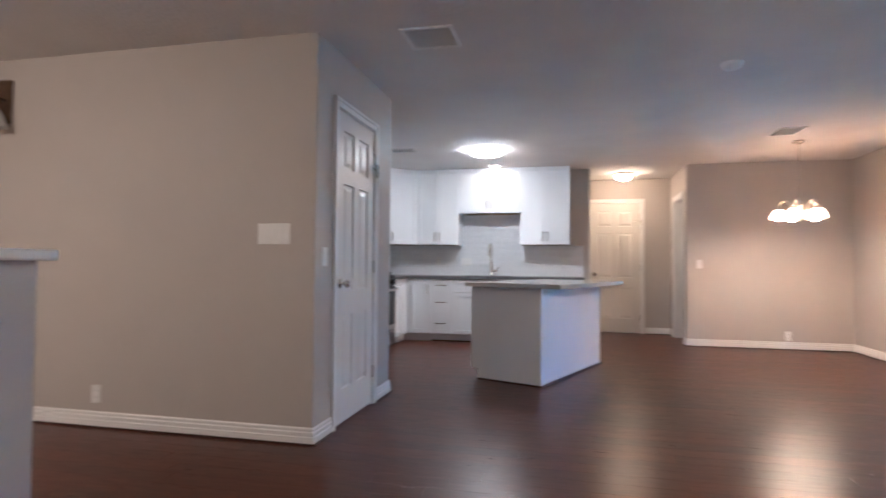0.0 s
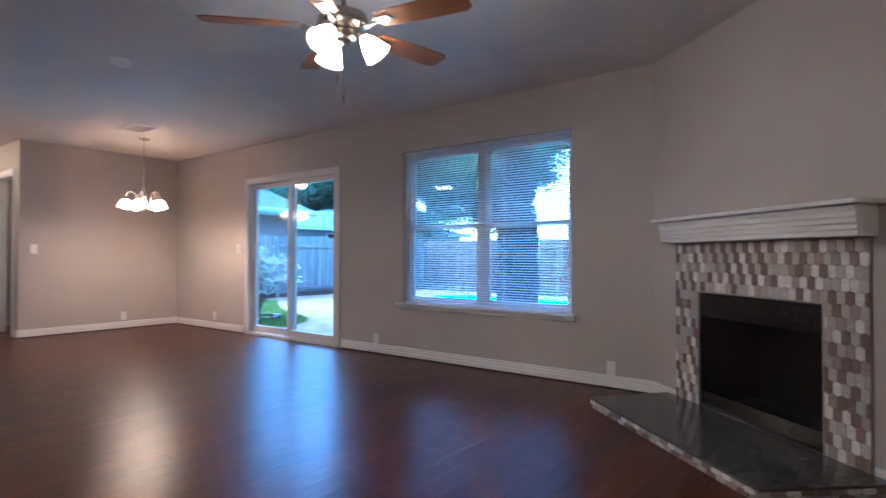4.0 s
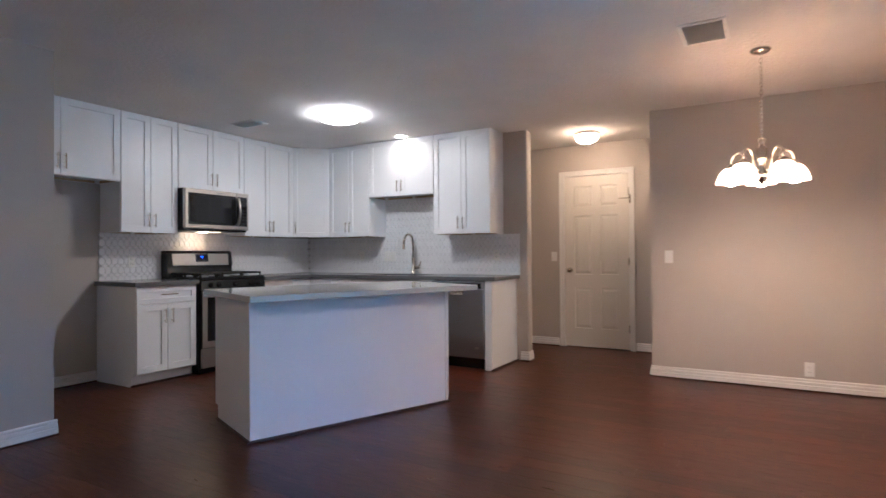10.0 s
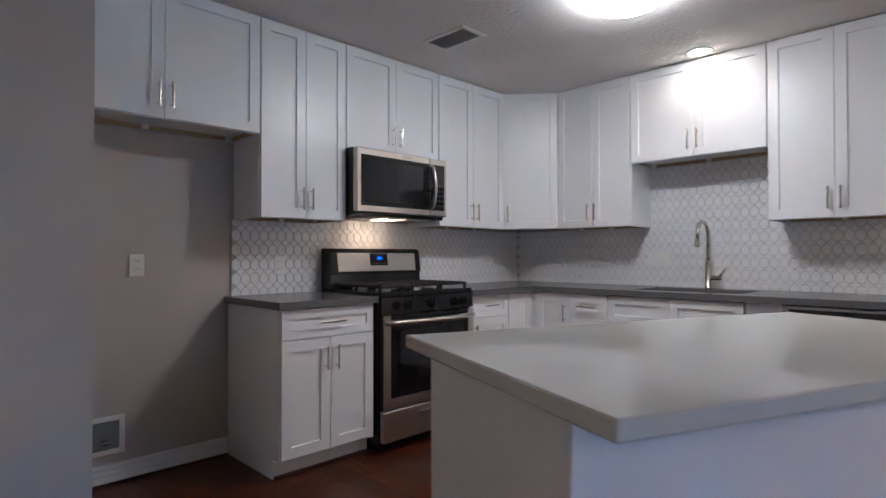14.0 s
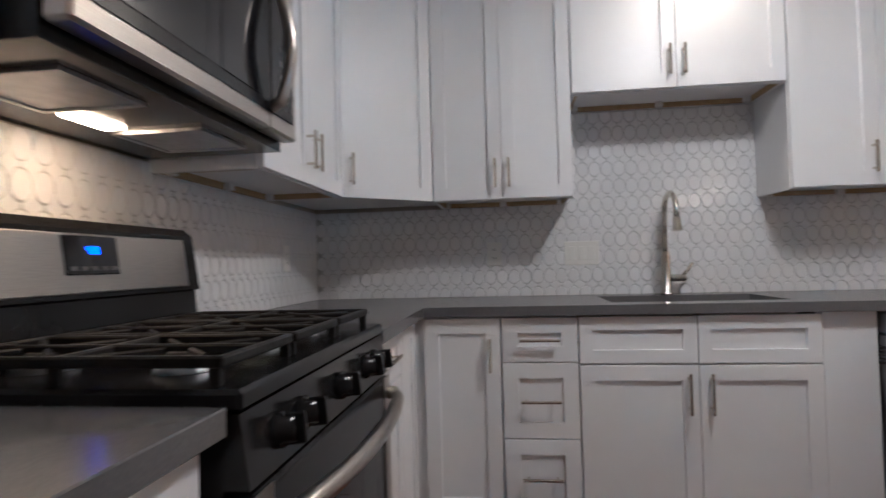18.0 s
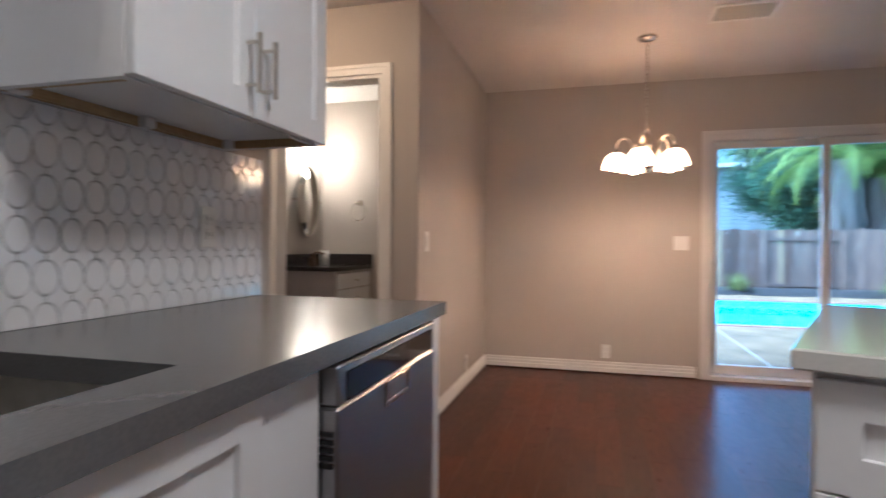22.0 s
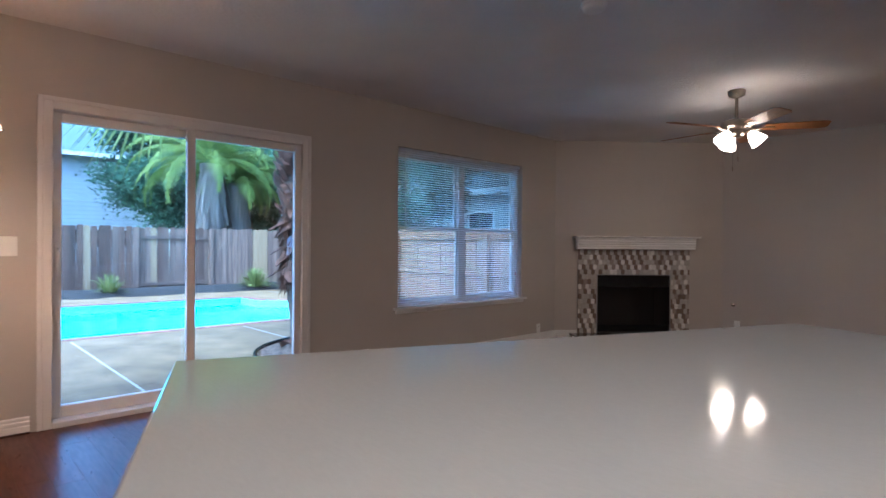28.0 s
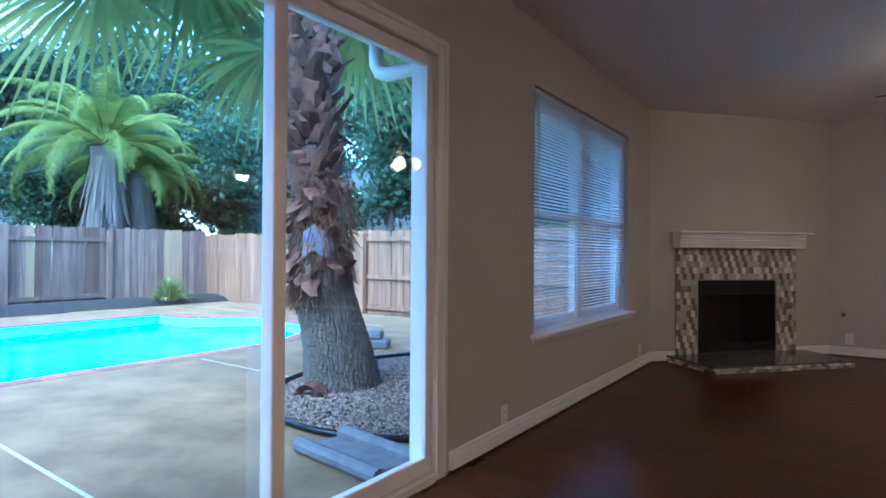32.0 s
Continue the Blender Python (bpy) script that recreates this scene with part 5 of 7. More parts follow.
ib = bmesh.new()
sweep(ib, [(0.10, 0, -0.010), (0.14, 0, -0.018), (0.18, 0, -0.008), (0.20, 0, -0.004)], [0.010, 0.011, 0.010, 0.008], 8)
prism(ib, [(0.185, -0.030), (0.27, -0.036), (0.285, 0.0), (0.27, 0.036), (0.185, 0.030)], -0.0075, -0.0035)
irm = mesh_of("blade_iron", ib, FANMETAL)
for k in range(5):
    r_ = Matrix.Translation((0, 0, -0.316)) @ Matrix.Rotation(radians(FAN_A + 72 * k), 4, "Z")
    b_ = new("blade", blm)
    b_.parent = fan
    b_.matrix_basis = r_
    i_ = new("blade_iron", irm)
    i_.parent = b_
shp = [(0.024, 0.0), (0.034, -0.012), (0.050, -0.046), (0.066, -0.092), (0.077, -0.122)]
for k in range(3):
    a_ = radians(-47 + 120 * k)
    d_ = Vector((math.cos(a_), math.sin(a_), 0))
    arm = sweep(bmesh.new(), [d_ * 0.045 + Vector((0, 0, -0.352)), d_ * 0.085 + Vector((0, 0, -0.345)), d_ * 0.110 + Vector((0, 0, -0.362))], 0.010, 10)
    ar = part("light_arm", arm, FANMETAL, fan)
    m_ = Matrix.Translation(d_ * 0.100 + Vector((0, 0, -0.360))) @ Matrix.Rotation(a_, 4, "Z") @ Matrix.Rotation(radians(-40), 4, "Y") @ Matrix.Scale(0.9, 4)
    part("socket_cup", lathe(bmesh.new(), [(0.0001, 0.012), (0.022, 0.010), (0.024, -0.012)], 16, m=m_), FANMETAL, ar)
    part("shade", lathe(bmesh.new(), shp + [(0.074, -0.121), (0.062, -0.090), (0.046, -0.046), (0.030, -0.014), (0.0001, -0.010)], 24, m=m_), FANB, ar, "lit frosted bell shade")
    part("bulb", lathe(bmesh.new(), [(0.012, -0.012), (0.014, -0.030), (0.030, -0.062), (0.031, -0.080), (0.020, -0.098), (0.0001, -0.104)], 16, m=m_), FANBULB, ar, "bright lit bulb")
for dx, ln in ((0.020, 0.25), (-0.022, 0.17)):
    bm = bmesh.new()
    rod(bm, (dx, 0.02, -0.385), (dx, 0.02, -0.385 - ln), 0.0016, seg=6)
    rod(bm, (dx, 0.02, -0.385 - ln), (dx, 0.02, -0.425 - ln), 0.007, 0.004, seg=10)
    part("pull_chain", bm, FANMETAL, fan)

# chandelier
DZ = -0.06
ch = thing("chandelier", "nickel five arm chandelier with lit glass bell shades", "chandelier", pose(5.258, -1.383, H))
part("canopy", lathe(bmesh.new(), [(0.058, -0.0005), (0.062, -0.006), (0.050, -0.020), (0.015, -0.030), (0.0001, -0.034)], 28), NICKEL, ch)
lk = bmesh.new()
zz, k = -0.034, 0
while zz > -0.565:
    pts = [(0.008 * math.cos(t_) * (k % 2), 0.008 * math.cos(t_) * (1 - k % 2), zz - 0.014 + 0.017 * math.sin(t_)) for t_ in np.linspace(0, 2 * math.pi, 11)]
    sweep(lk, pts, 0.0022, 5, close=False)
    zz -= 0.026
    k += 1
part("chain", lk, NICKEL, ch)
part("cord", rod(bmesh.new(), (0.004, 0.004, -0.03), (0.004, 0.004, -0.60), 0.002, seg=6), PLASTIC, ch)
part("hanging_loop", sweep(bmesh.new(), [(0.020 * math.cos(t_), 0, -0.592 + 0.020 * math.sin(t_)) for t_ in np.linspace(0, 2 * math.pi, 15)], 0.003, 6, close=False), NICKEL, ch)
part("stem", lathe(bmesh.new(), [(0.0001, -0.545), (0.014, -0.55), (0.018, -0.558), (0.014, -0.566), (0.022, -0.572), (0.032, -0.585), (0.032, -0.635), (0.036, -0.640), (0.036, -0.652), (0.030, -0.660), (0.026, -0.735), (0.040, -0.745), (0.042, -0.762), (0.026, -0.790), (0.012, -0.802), (0.014, -0.815), (0.0001, -0.832)], 24, (0, 0, DZ)), NICKEL, ch)
csh = [(0.024, 0.0), (0.036, -0.004), (0.056, -0.020), (0.074, -0.048), (0.084, -0.078), (0.088, -0.090), (0.096, -0.102), (0.093, -0.102), (0.084, -0.090), (0.078, -0.074), (0.066, -0.045), (0.048, -0.020), (0.020, -0.008)]
for k in range(5):
    a_ = radians(20 + 72 * k)
    d_ = Vector((math.cos(a_), math.sin(a_), 0))
    c_ = [(0.026, -0.735), (0.052, -0.742), (0.072, -0.722), (0.082, -0.685), (0.092, -0.640), (0.112, -0.606), (0.140, -0.594), (0.168, -0.606), (0.184, -0.634), (0.190, -0.668)]
    ar = part("arm", sweep(bmesh.new(), [d_ * r_ + Vector((0, 0, z_ + DZ)) for r_, z_ in c_], 0.0075, 10), NICKEL, ch)
    sw = [d_ * (0.098 + 0.020 * (1 - q / 16) * math.cos(q * 0.62)) + Vector((0, 0, -0.715 + 0.022 * (1 - q / 16) * math.sin(q * 0.62) + DZ)) for q in range(14)]
    part("scroll", sweep(bmesh.new(), sw, 0.0042, 7), NICKEL, ar)
    m_ = Matrix.Translation(d_ * 0.190 + Vector((0, 0, -0.69 + DZ)))
    part("socket_cup", lathe(bmesh.new(), [(0.0001, 0.026), (0.012, 0.024), (0.022, 0.012), (0.032, 0.004), (0.034, -0.006), (0.026, -0.002)], 18, m=m_), NICKEL, ar)
    sh_ = part("shade", lathe(bmesh.new(), csh, 26, m=m_), BULB, ar, "lit frosted glass bell shade")
    part("rim", lathe(bmesh.new(), [(0.0962, -0.100), (0.099, -0.103), (0.0962, -0.106), (0.092, -0.105), (0.0962, -0.100)], 26, m=m_), RIM, ar, "amber rim of the shade")
    part("bulb", lathe(bmesh.new(), [(0.012, -0.010), (0.016, -0.040), (0.034, -0.075), (0.036, -0.095), (0.026, -0.115), (0.0001, -0.122)], 18, m=m_), BULB2, ar, "bright lit bulb")

# an unseen ceiling light added to warm the entry wall, and a wall lamp
ec = thing("entry_ceiling_light", "unseen bronze flush ceiling light with lit dome, added to warm the entry wall", "ceiling light", pose(-0.7, -7.6, H))
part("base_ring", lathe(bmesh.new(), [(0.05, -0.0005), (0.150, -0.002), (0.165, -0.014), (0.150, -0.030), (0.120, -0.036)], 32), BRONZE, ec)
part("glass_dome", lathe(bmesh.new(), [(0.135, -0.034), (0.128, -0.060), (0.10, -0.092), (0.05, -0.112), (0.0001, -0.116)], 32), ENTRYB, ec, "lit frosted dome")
el = thing("wall_lamp", "dark metal wall lamp with a pale glass shade", "wall lamp", pose(-0.95, PY0, 2.10))
part("back_plate", boxes((-0.06, 0.06, -0.02, -0.0005, -0.10, 0.20, 0.005)), BRONZE, el)
part("shade", lathe(bmesh.new(), [(0.03, 0.0), (0.06, -0.05), (0.09, -0.14), (0.085, -0.14), (0.0001, -0.02)], 20, at=(0, -0.10, 0.0)), PLASTIC, el)
part("arm", sweep(bmesh.new(), [(0, -0.01, 0.06), (0, -0.10, 0.07), (0, -0.10, 0.0)], 0.012, 8), BRONZE, el)

# bathroom things seen through the doorway
va = thing("bathroom_vanity", "pale bathroom vanity with drawers and a dark stone top", "vanity", pose(5.60, 1.50, 0))
part("vanity_body", boxes((0, 0.715, -0.50, -0.001, 0.1, 0.85), (0.02, 0.70, -0.44, -0.001, 0, 0.1)), mat("taupe_vanity_paint", (0.46, 0.41, 0.39), None, 5, 0.4), va)
for x0, x1, z0, z1 in ((0.03, 0.69, 0.70, 0.825), (0.03, 0.69, 0.52, 0.69), (0.03, 0.355, 0.13, 0.51), (0.365, 0.69, 0.13, 0.51)):
    dr = part("drawer_front", boxes((x0, x1, -0.518, -0.501, z0, z1, 0.003)), CAB, va)
    part("knob", lathe(bmesh.new(), [(0.006, 0.0), (0.006, 0.012), (0.013, 0.018), (0.010, 0.026), (0.0001, 0.028)], 12, m=pose((x0 + x1) / 2, -0.518, (z0 + z1) / 2, 90)), NICKEL, dr)
vt = mat("dark_stone_vanity_top", (0.050, 0.043, 0.042), (0.032, 0.028, 0.028), 60, 0.2)
part("vanity_top", boxes((-0.02, 0.718, -0.53, -0.001, 0.8505, 0.885, 0.003)), vt, va, "dark stone top")
part("back_ledge", boxes((-0.02, 0.698, -0.02, -0.001, 0.8855, 0.985, 0.002)), vt, va)
part("side_ledge", boxes((0.699, 0.718, -0.53, -0.001, 0.8855, 0.985, 0.002)), vt, va)
mi = thing("bathroom_mirror", "oval pivoting mirror on the bathroom wall over the vanity", "mirror", pose(5.98, 1.50, 1.47))
ov = pose(0, -0.035, 0, 90) @ Matrix.Diagonal((1, 1.65, 1, 1))
part("mirror_glass", lathe(bmesh.new(), [(0.0001, 0.006), (0.19, 0.006), (0.19, 0.001)], 36, m=ov), MIRROR, mi)
for s_ in (-1, 1):
    pv = rod(bmesh.new(), (s_ * 0.225, -0.002, 0), (s_ * 0.225, -0.05, 0), 0.012, seg=10)
    rod(pv, (s_ * 0.19, -0.035, 0), (s_ * 0.24, -0.035, 0), 0.008, seg=8)
    part("pivot_post", pv, NICKEL, mi, "nickel pivot bracket")
part("mirror_frame", lathe(bmesh.new(), [(0.19, 0.001), (0.196, 0.001), (0.196, 0.009), (0.19, 0.009), (0.19, 0.001)], 36, m=ov), NICKEL, mi)
bf = thing("bathroom_faucet", "bronze basin faucet on the dark vanity top", "faucet", pose(5.96, 1.40, 0.8855))
part("faucet_body", rod(bmesh.new(), (0, 0, 0), (0, 0, 0.11), 0.018, 0.014, 12), BRONZE, bf)
part("spout", sweep(bmesh.new(), [(0, 0, 0.10), (0, -0.05, 0.12), (0, -0.11, 0.10)], 0.011, 8), BRONZE, bf)
for s_ in (-0.06, 0.06):
    part("tap_lever", rod(bmesh.new(), (s_, 0, 0), (s_ * 1.2, 0, 0.07), 0.012, 0.009, 10), BRONZE, bf)
cu = thing("bathroom_cup", "white cup on the bathroom vanity", "cup", pose(6.14, 1.38, 0.886))
part("cup_wall", lathe(bmesh.new(), [(0.0001, 0.0), (0.036, 0.0), (0.042, 0.13), (0.039, 0.13), (0.033, 0.006), (0.0001, 0.006)], 16), PLASTIC, cu)
tr_ = thing("towel_ring", "nickel towel ring on the bathroom side wall", "towel ring", pose(XW, 1.10, 1.47))
part("mount", lathe(bmesh.new(), [(0.030, 0.0005), (0.030, 0.010), (0.014, 0.020), (0.012, 0.050), (0.0001, 0.052)], 16, m=pose(0, 0, 0, 0, -90)), NICKEL, tr_)
part("ring", sweep(bmesh.new(), [(-0.045, 0.075 * math.sin(t_), -0.085 + 0.085 * math.cos(t_)) for t_ in np.linspace(0, 2 * math.pi, 23)], 0.005, 7, close=False), NICKEL, tr_)
vl = thing("vanity_light", "lit three shade vanity light over the bathroom mirror", "wall lamp", pose(5.95, 1.50, 1.98))
part("light_bar", boxes((-0.28, 0.28, -0.05, -0.001, -0.03, 0.03, 0.004)), NICKEL, vl)
for i in (-0.2, 0, 0.2):
    part("shade_arm", sweep(bmesh.new(), [(i, -0.045, 0.0), (i, -0.10, 0.02), (i, -0.12, 0.0)], 0.009, 8), NICKEL, vl)
    part("shade", lathe(bmesh.new(), [(0.030, 0.0), (0.050, -0.05), (0.066, -0.12), (0.062, -0.12), (0.0001, -0.07)], 18, at=(i, -0.12, 0.0)), BATHL, vl, "lit white glass shade")

# ---- outside ----
GZ = -0.10
rng = random.Random(11)
npr = np.random.default_rng(7)
POOL = [(11.1, 1.1), (10.55, 0.3), (10.55, -6.05), (11.3, -7.35), (13.1, -7.6), (13.9, -6.75), (14.75, -6.75), (14.95, 0.6), (14.3, 1.2)]
XF, YR, YL = 17.4, -9.25, 4.2
bm = bmesh.new()
big = 400.0


def quad(bm, x0, x1, y0, y1, z):
    bm.faces.new([bm.verts.new(p_) for p_ in ((x0, y0, z), (x1, y0, z), (x1, y1, z), (x0, y1, z))])


for q in ((-big, 10.3, -big, big), (15.3, big, -big, big), (10.3, 15.3, -big, -7.9), (10.3, 15.3, 3.5, big)):
    quad(bm, *q, GZ - 0.03)
struct("ground", bm, SOIL, "dull green and brown ground", "ground")


def slab_with_hole(x0, x1, y0, y1, hole, z):
    """A flat sheet with the pool cut out, as fans of quads between the outline and the hole."""
    bm = bmesh.new()
    outer = [(x0 + 4, y1), (x0, y1), (x0, y0), (x0 + 3.2, y0), (x0 + 6, y0), (x1 - 1.2, y0), (x1, y0), (x1, y1), (x0 + 8, y1)]
    a = [bm.verts.new((*p_, z)) for p_ in outer]
    b = [bm.verts.new((*p_, z)) for p_ in hole]
    n = len(hole)
    for i in range(n - 1):
        bm.faces.new((a[i], a[i + 1], b[i + 1], b[i]))
    bm.faces.new((a[n - 1], a[0], b[0], b[n - 1]))
    return bm


struct("patio", slab_with_hole(6.485, XF - 1.0, YR + 0.1, YL - 0.2, POOL, GZ + 0.02), CONC, "wet tan concrete patio round the pool", "pavement")
for p0, p1 in (((6.5, -2.72), (10.24, -2.72)), ((8.4, -4.86), (10.24, -4.86)), ((8.9, -6.6), (8.9, -9.0)), ((10.5, -8.0), (16, -8.0))):
    d_ = Vector((p1[0] - p0[0], p1[1] - p0[1], 0)).normalized()
    w_ = Vector((-d_.y, d_.x, 0)) * 0.012
    bm = bmesh.new()
    bm.faces.new([bm.verts.new(Vector((*p_, GZ + 0.024)) + s_) for p_, s_ in ((p0, w_), (p0, -w_), (p1, -w_), (p1, w_))])
    struct("patio_joint", bm, JOINT, "pale joint line in the patio", "pavement")
wa = bmesh.new()
wa.faces.new([wa.verts.new((*p_, GZ - 0.14)) for p_ in POOL])
struct("pool_water", wa, WATER, "bright turquoise swimming pool water", "water")
pw_ = bmesh.new()
for p_, q_ in zip(POOL, POOL[1:] + POOL[:1]):
    pw_.faces.new([pw_.verts.new((*c_, z_)) for c_, z_ in ((p_, GZ + 0.02), (q_, GZ + 0.02), (q_, GZ - 1.2), (p_, GZ - 1.2))])
struct("pool_wall", pw_, PLASTER, "pale blue pool wall", "pool")
cop = tagged(thing("pool_coping", "red brick coping along the pool edge", "coping"), kind="structure")
brk = mesh_of("brick", boxes((-0.085, 0.085, -0.098, 0.098, 0.0, 0.022, 0.004)), BRICK)
far = bmesh.new()
for p_, q_ in zip(POOL, POOL[1:] + POOL[:1]):
    p_, q_ = Vector((*p_, 0)), Vector((*q_, 0))
    d_ = q_ - p_
    n_ = max(1, int(d_.length / 0.206))
    nrm = Vector((d_.y, -d_.x, 0)).normalized()
    for i in range(n_):
        c_ = p_ + d_ * (i + 0.5) / n_ + nrm * (-0.075 if nrm.dot(p_ - Vector((12.8, -2, 0))) < 0 else 0.075)
        m_ = Matrix.Translation((c_.x, c_.y, GZ + 0.005)) @ Matrix.Rotation(math.atan2(nrm.y, nrm.x), 4, "Z")
        if c_.x < 11.4 and c_.y < 1.0:
            t_ = new("brick", brk)
            t_.parent = cop
            t_.matrix_basis = m_
        else:
            tmp = bmesh.new()
            box(tmp, -0.085, 0.085, -0.098, 0.098, 0, 0.022)
            tmp.transform(m_)
            vs = [far.verts.new(v_.co) for v_ in tmp.verts]
            for f_ in tmp.faces:
                far.faces.new([vs[v_.index] for v_ in f_.verts])
            tmp.free()
fo = part("far_bricks", far, BRICK, cop)
fo["kind"] = "stuff"


# fence
def fence_run(p0, p1, face, label, bays, old, fresh=(), rails=(0.18, 1.35), top=1.70, seed=1):
    """A board fence from p0 to p1; face points to the yard. bays: stretches (from, to) whose boards stand behind the rails.
    fresh: places of new boards along the run; old(s, r) picks the material of the others."""
    r = random.Random(seed)
    f = thing("board_fence", label, "fence")
    p0, p1, face = Vector((*p0, 0)), Vector((*p1, 0)), Vector((*face, 0))
    d = p1 - p0
    L = d.length
    d.normalize()
    n = int(L / 0.146)
    ang = math.atan2(d.y, d.x)
    bms = {}
    for i in range(n):
        s = (i + 0.5) * L / n
        back = any(a < s < b for a, b in bays)
        m_ = FENCEN if any(abs(s - q) < 0.075 for q in fresh) else old(s, r)
        if m_.name not in bms:
            tb = bmesh.new()
            pl_ = [(-0.0705, 0), (0.0705, 0), (0.0705, 0.975), (0.05, 1.0), (-0.05, 1.0), (-0.0705, 0.975)]
            prism(tb, pl_, -0.010, 0.010)
            tb.transform(pose(0, 0, 0, 90))
            bms[m_.name] = mesh_of("fence_board", tb, m_)
        o = new("fence_board", bms[m_.name])
        o.parent = f
        o.matrix_basis = Matrix.Translation(p0 + d * s + face * (-0.07 if back else 0.0) + Vector((0, 0, GZ - 0.05))) @ Matrix.Rotation(ang + r.uniform(-0.03, 0.03), 4, "Z") @ Matrix.Rotation(r.uniform(-0.006, 0.006), 4, "Y") @ Matrix.Diagonal((r.uniform(0.97, 1.02), 1, top + r.uniform(-0.025, 0.02), 1))
    marks = sorted({0.0, L, *[q for b in bays for q in b]})
    for s0, s1 in zip(marks, marks[1:]):
        k = max(1, round((s1 - s0) / 2.4))
        shown = any(a - 0.01 <= s0 and s1 <= b + 0.01 for a, b in bays)
        for j in range(k):
            a, b = s0 + (s1 - s0) * j / k, s0 + (s1 - s0) * (j + 1) / k
            for z_ in rails:
                rb = boxes((0.003, b - a - 0.003, -0.019, 0.019, 0, 0.085, 0.003))
                rb.transform(Matrix.Translation(p0 + d * a + face * (-0.035 if shown else -0.032) + Vector((0, 0, GZ + z_))) @ Matrix.Rotation(ang, 4, "Z"))
                part("rail", rb, old(a, r) if old(a, r) in (FENCET, FENCEG) else FENCE, f)
            pb = boxes((-0.045, 0.045, -0.045, 0.045, 0, top - 0.06))
            pb.transform(Matrix.Translation(p0 + d * a + face * (0.035 if shown else -0.10) + Vector((0, 0, GZ - 0.05))) @ Matrix.Rotation(ang, 4, "Z"))
            part("post", pb, old(a, r) if old(a, r) in (FENCET, FENCEG) else FENCE, f)
    return f


def far_old(s, r):
    y_ = YR + s
    return r.choice((FENCED, FENCED, FENCE)) if y_ > -5.25 else r.choice((FENCE, FENCE, FENCE, FENCED)) if y_ > -7.1 else FENCE


fence_run((XF, YR), (XF, YL), (-1, 0), "weathered grey and brown cedar board fence behind the pool", [(-7.05 - YR, -5.25 - YR), (-2.6 - YR, -0.4 - YR)], far_old,
          [y_ - YR for y_ in (-4.17, -5.66, -8.25, -8.4, -8.55, -1.5)], seed=3)
fence_run((6.65, YR), (XF - 0.03, YR), (0, 1), "tan cedar board fence with rails along the yard side", [(0.0, 8.2)], lambda s, r: FENCET, (), (0.10, 0.66, 1.36), 1.62, 4)
nf = fence_run((6.65, YL), (XF - 0.03, YL), (0, -1), "weathered grey cedar board fence beside the lawn", [(4.55, 6.75), (9.2, 10.7)], lambda s, r: FENCEG, (), seed=5)
part("kick_board", boxes((6.65, XF - 0.03, YL - 0.035, YL - 0.013, GZ - 0.03, GZ + 0.13)), FENCED, nf, "dark board along the fence foot")
mu = bmesh.new()
for i in range(40):
    yy = YR + 0.3 + i * (YL - YR - 0.6) / 39
    lathe(mu, [(0.60, -0.02), (0.44, 0.08), (0.22, 0.15), (0.0001, 0.17)], 9, at=(XF - 0.55 + rng.uniform(-0.1, 0.1), yy, GZ + 0.02))
tagged(struct("mulch_bed", mu, MULCH, "dark mulch bed along the far fence", "mulch"), kind="stuff")


# palms
def leaf_mesh(name, verts, faces, material):
    me = bpy.data.meshes.new(name)
    me.from_pydata([tuple(v_) for v_ in verts], [], faces)
    me.materials.append(material)
    return me


def fan_leaf(V, F, base, d, up, size, droop, r, segs=26):
    """A fan palm leaf at base, facing d: many narrow drooping segments."""
    d = d.normalized()
    side = d.cross(up).normalized()
    nrm = side.cross(d).normalized()
    for k in range(segs):
        a = radians(-115 + 230 * k / (segs - 1))
        w = (d * math.cos(a) + side * math.sin(a)).normalized()
        t = w.cross(nrm).normalized()
        ln = size * (1.0 - 0.25 * abs(a) / 2.0) * r.uniform(0.9, 1.08)
        pr = None
        for j, (f, wd) in enumerate(((0.05, 0.010), (0.4, 0.036), (0.72, 0.024), (1.0, 0.003))):
            c = base + w * ln * f + Vector((0, 0, -droop * ln * (f ** 2.6) * r.uniform(0.8, 1.2))) + nrm * 0.02 * (k % 2)
            i0 = len(V)
            V.append(c + t * wd)
            V.append(c - t * wd)
            if pr is not None:
                F.append((pr, pr + 1, i0 + 1, i0))
            pr = i0


def rod_raw(V, F, p, q, r0, r1, n=5):
    d = (q - p).normalized()
    s = d.orthogonal().normalized()
    u = d.cross(s)
    i0 = len(V)
    for c, rr in ((p, r0), (q, r1)):
        for k in range(n):
            a = 2 * math.pi * k / n
            V.append(c + (s * math.cos(a) + u * math.sin(a)) * rr)
    for k in range(n):
        F.append((i0 + k, i0 + (k + 1) % n, i0 + n + (k + 1) % n, i0 + n + k))


fpalm = thing("fan_palm", "leaning fan palm with rough brown leaf boots and green fans", "palm tree", pose(8.2, -4.9, GZ))
ctr = [(0.0, 0.0, -0.05), (0.0, 0.0, 0.05), (0.03, 0.03, 0.35), (0.11, 0.09, 0.75), (0.17, 0.14, 1.1), (0.20, 0.165, 1.6), (0.22, 0.18, 2.2), (0.25, 0.20, 3.9)]
crad = [0.34, 0.315, 0.28, 0.245, 0.21, 0.17, 0.16, 0.15]


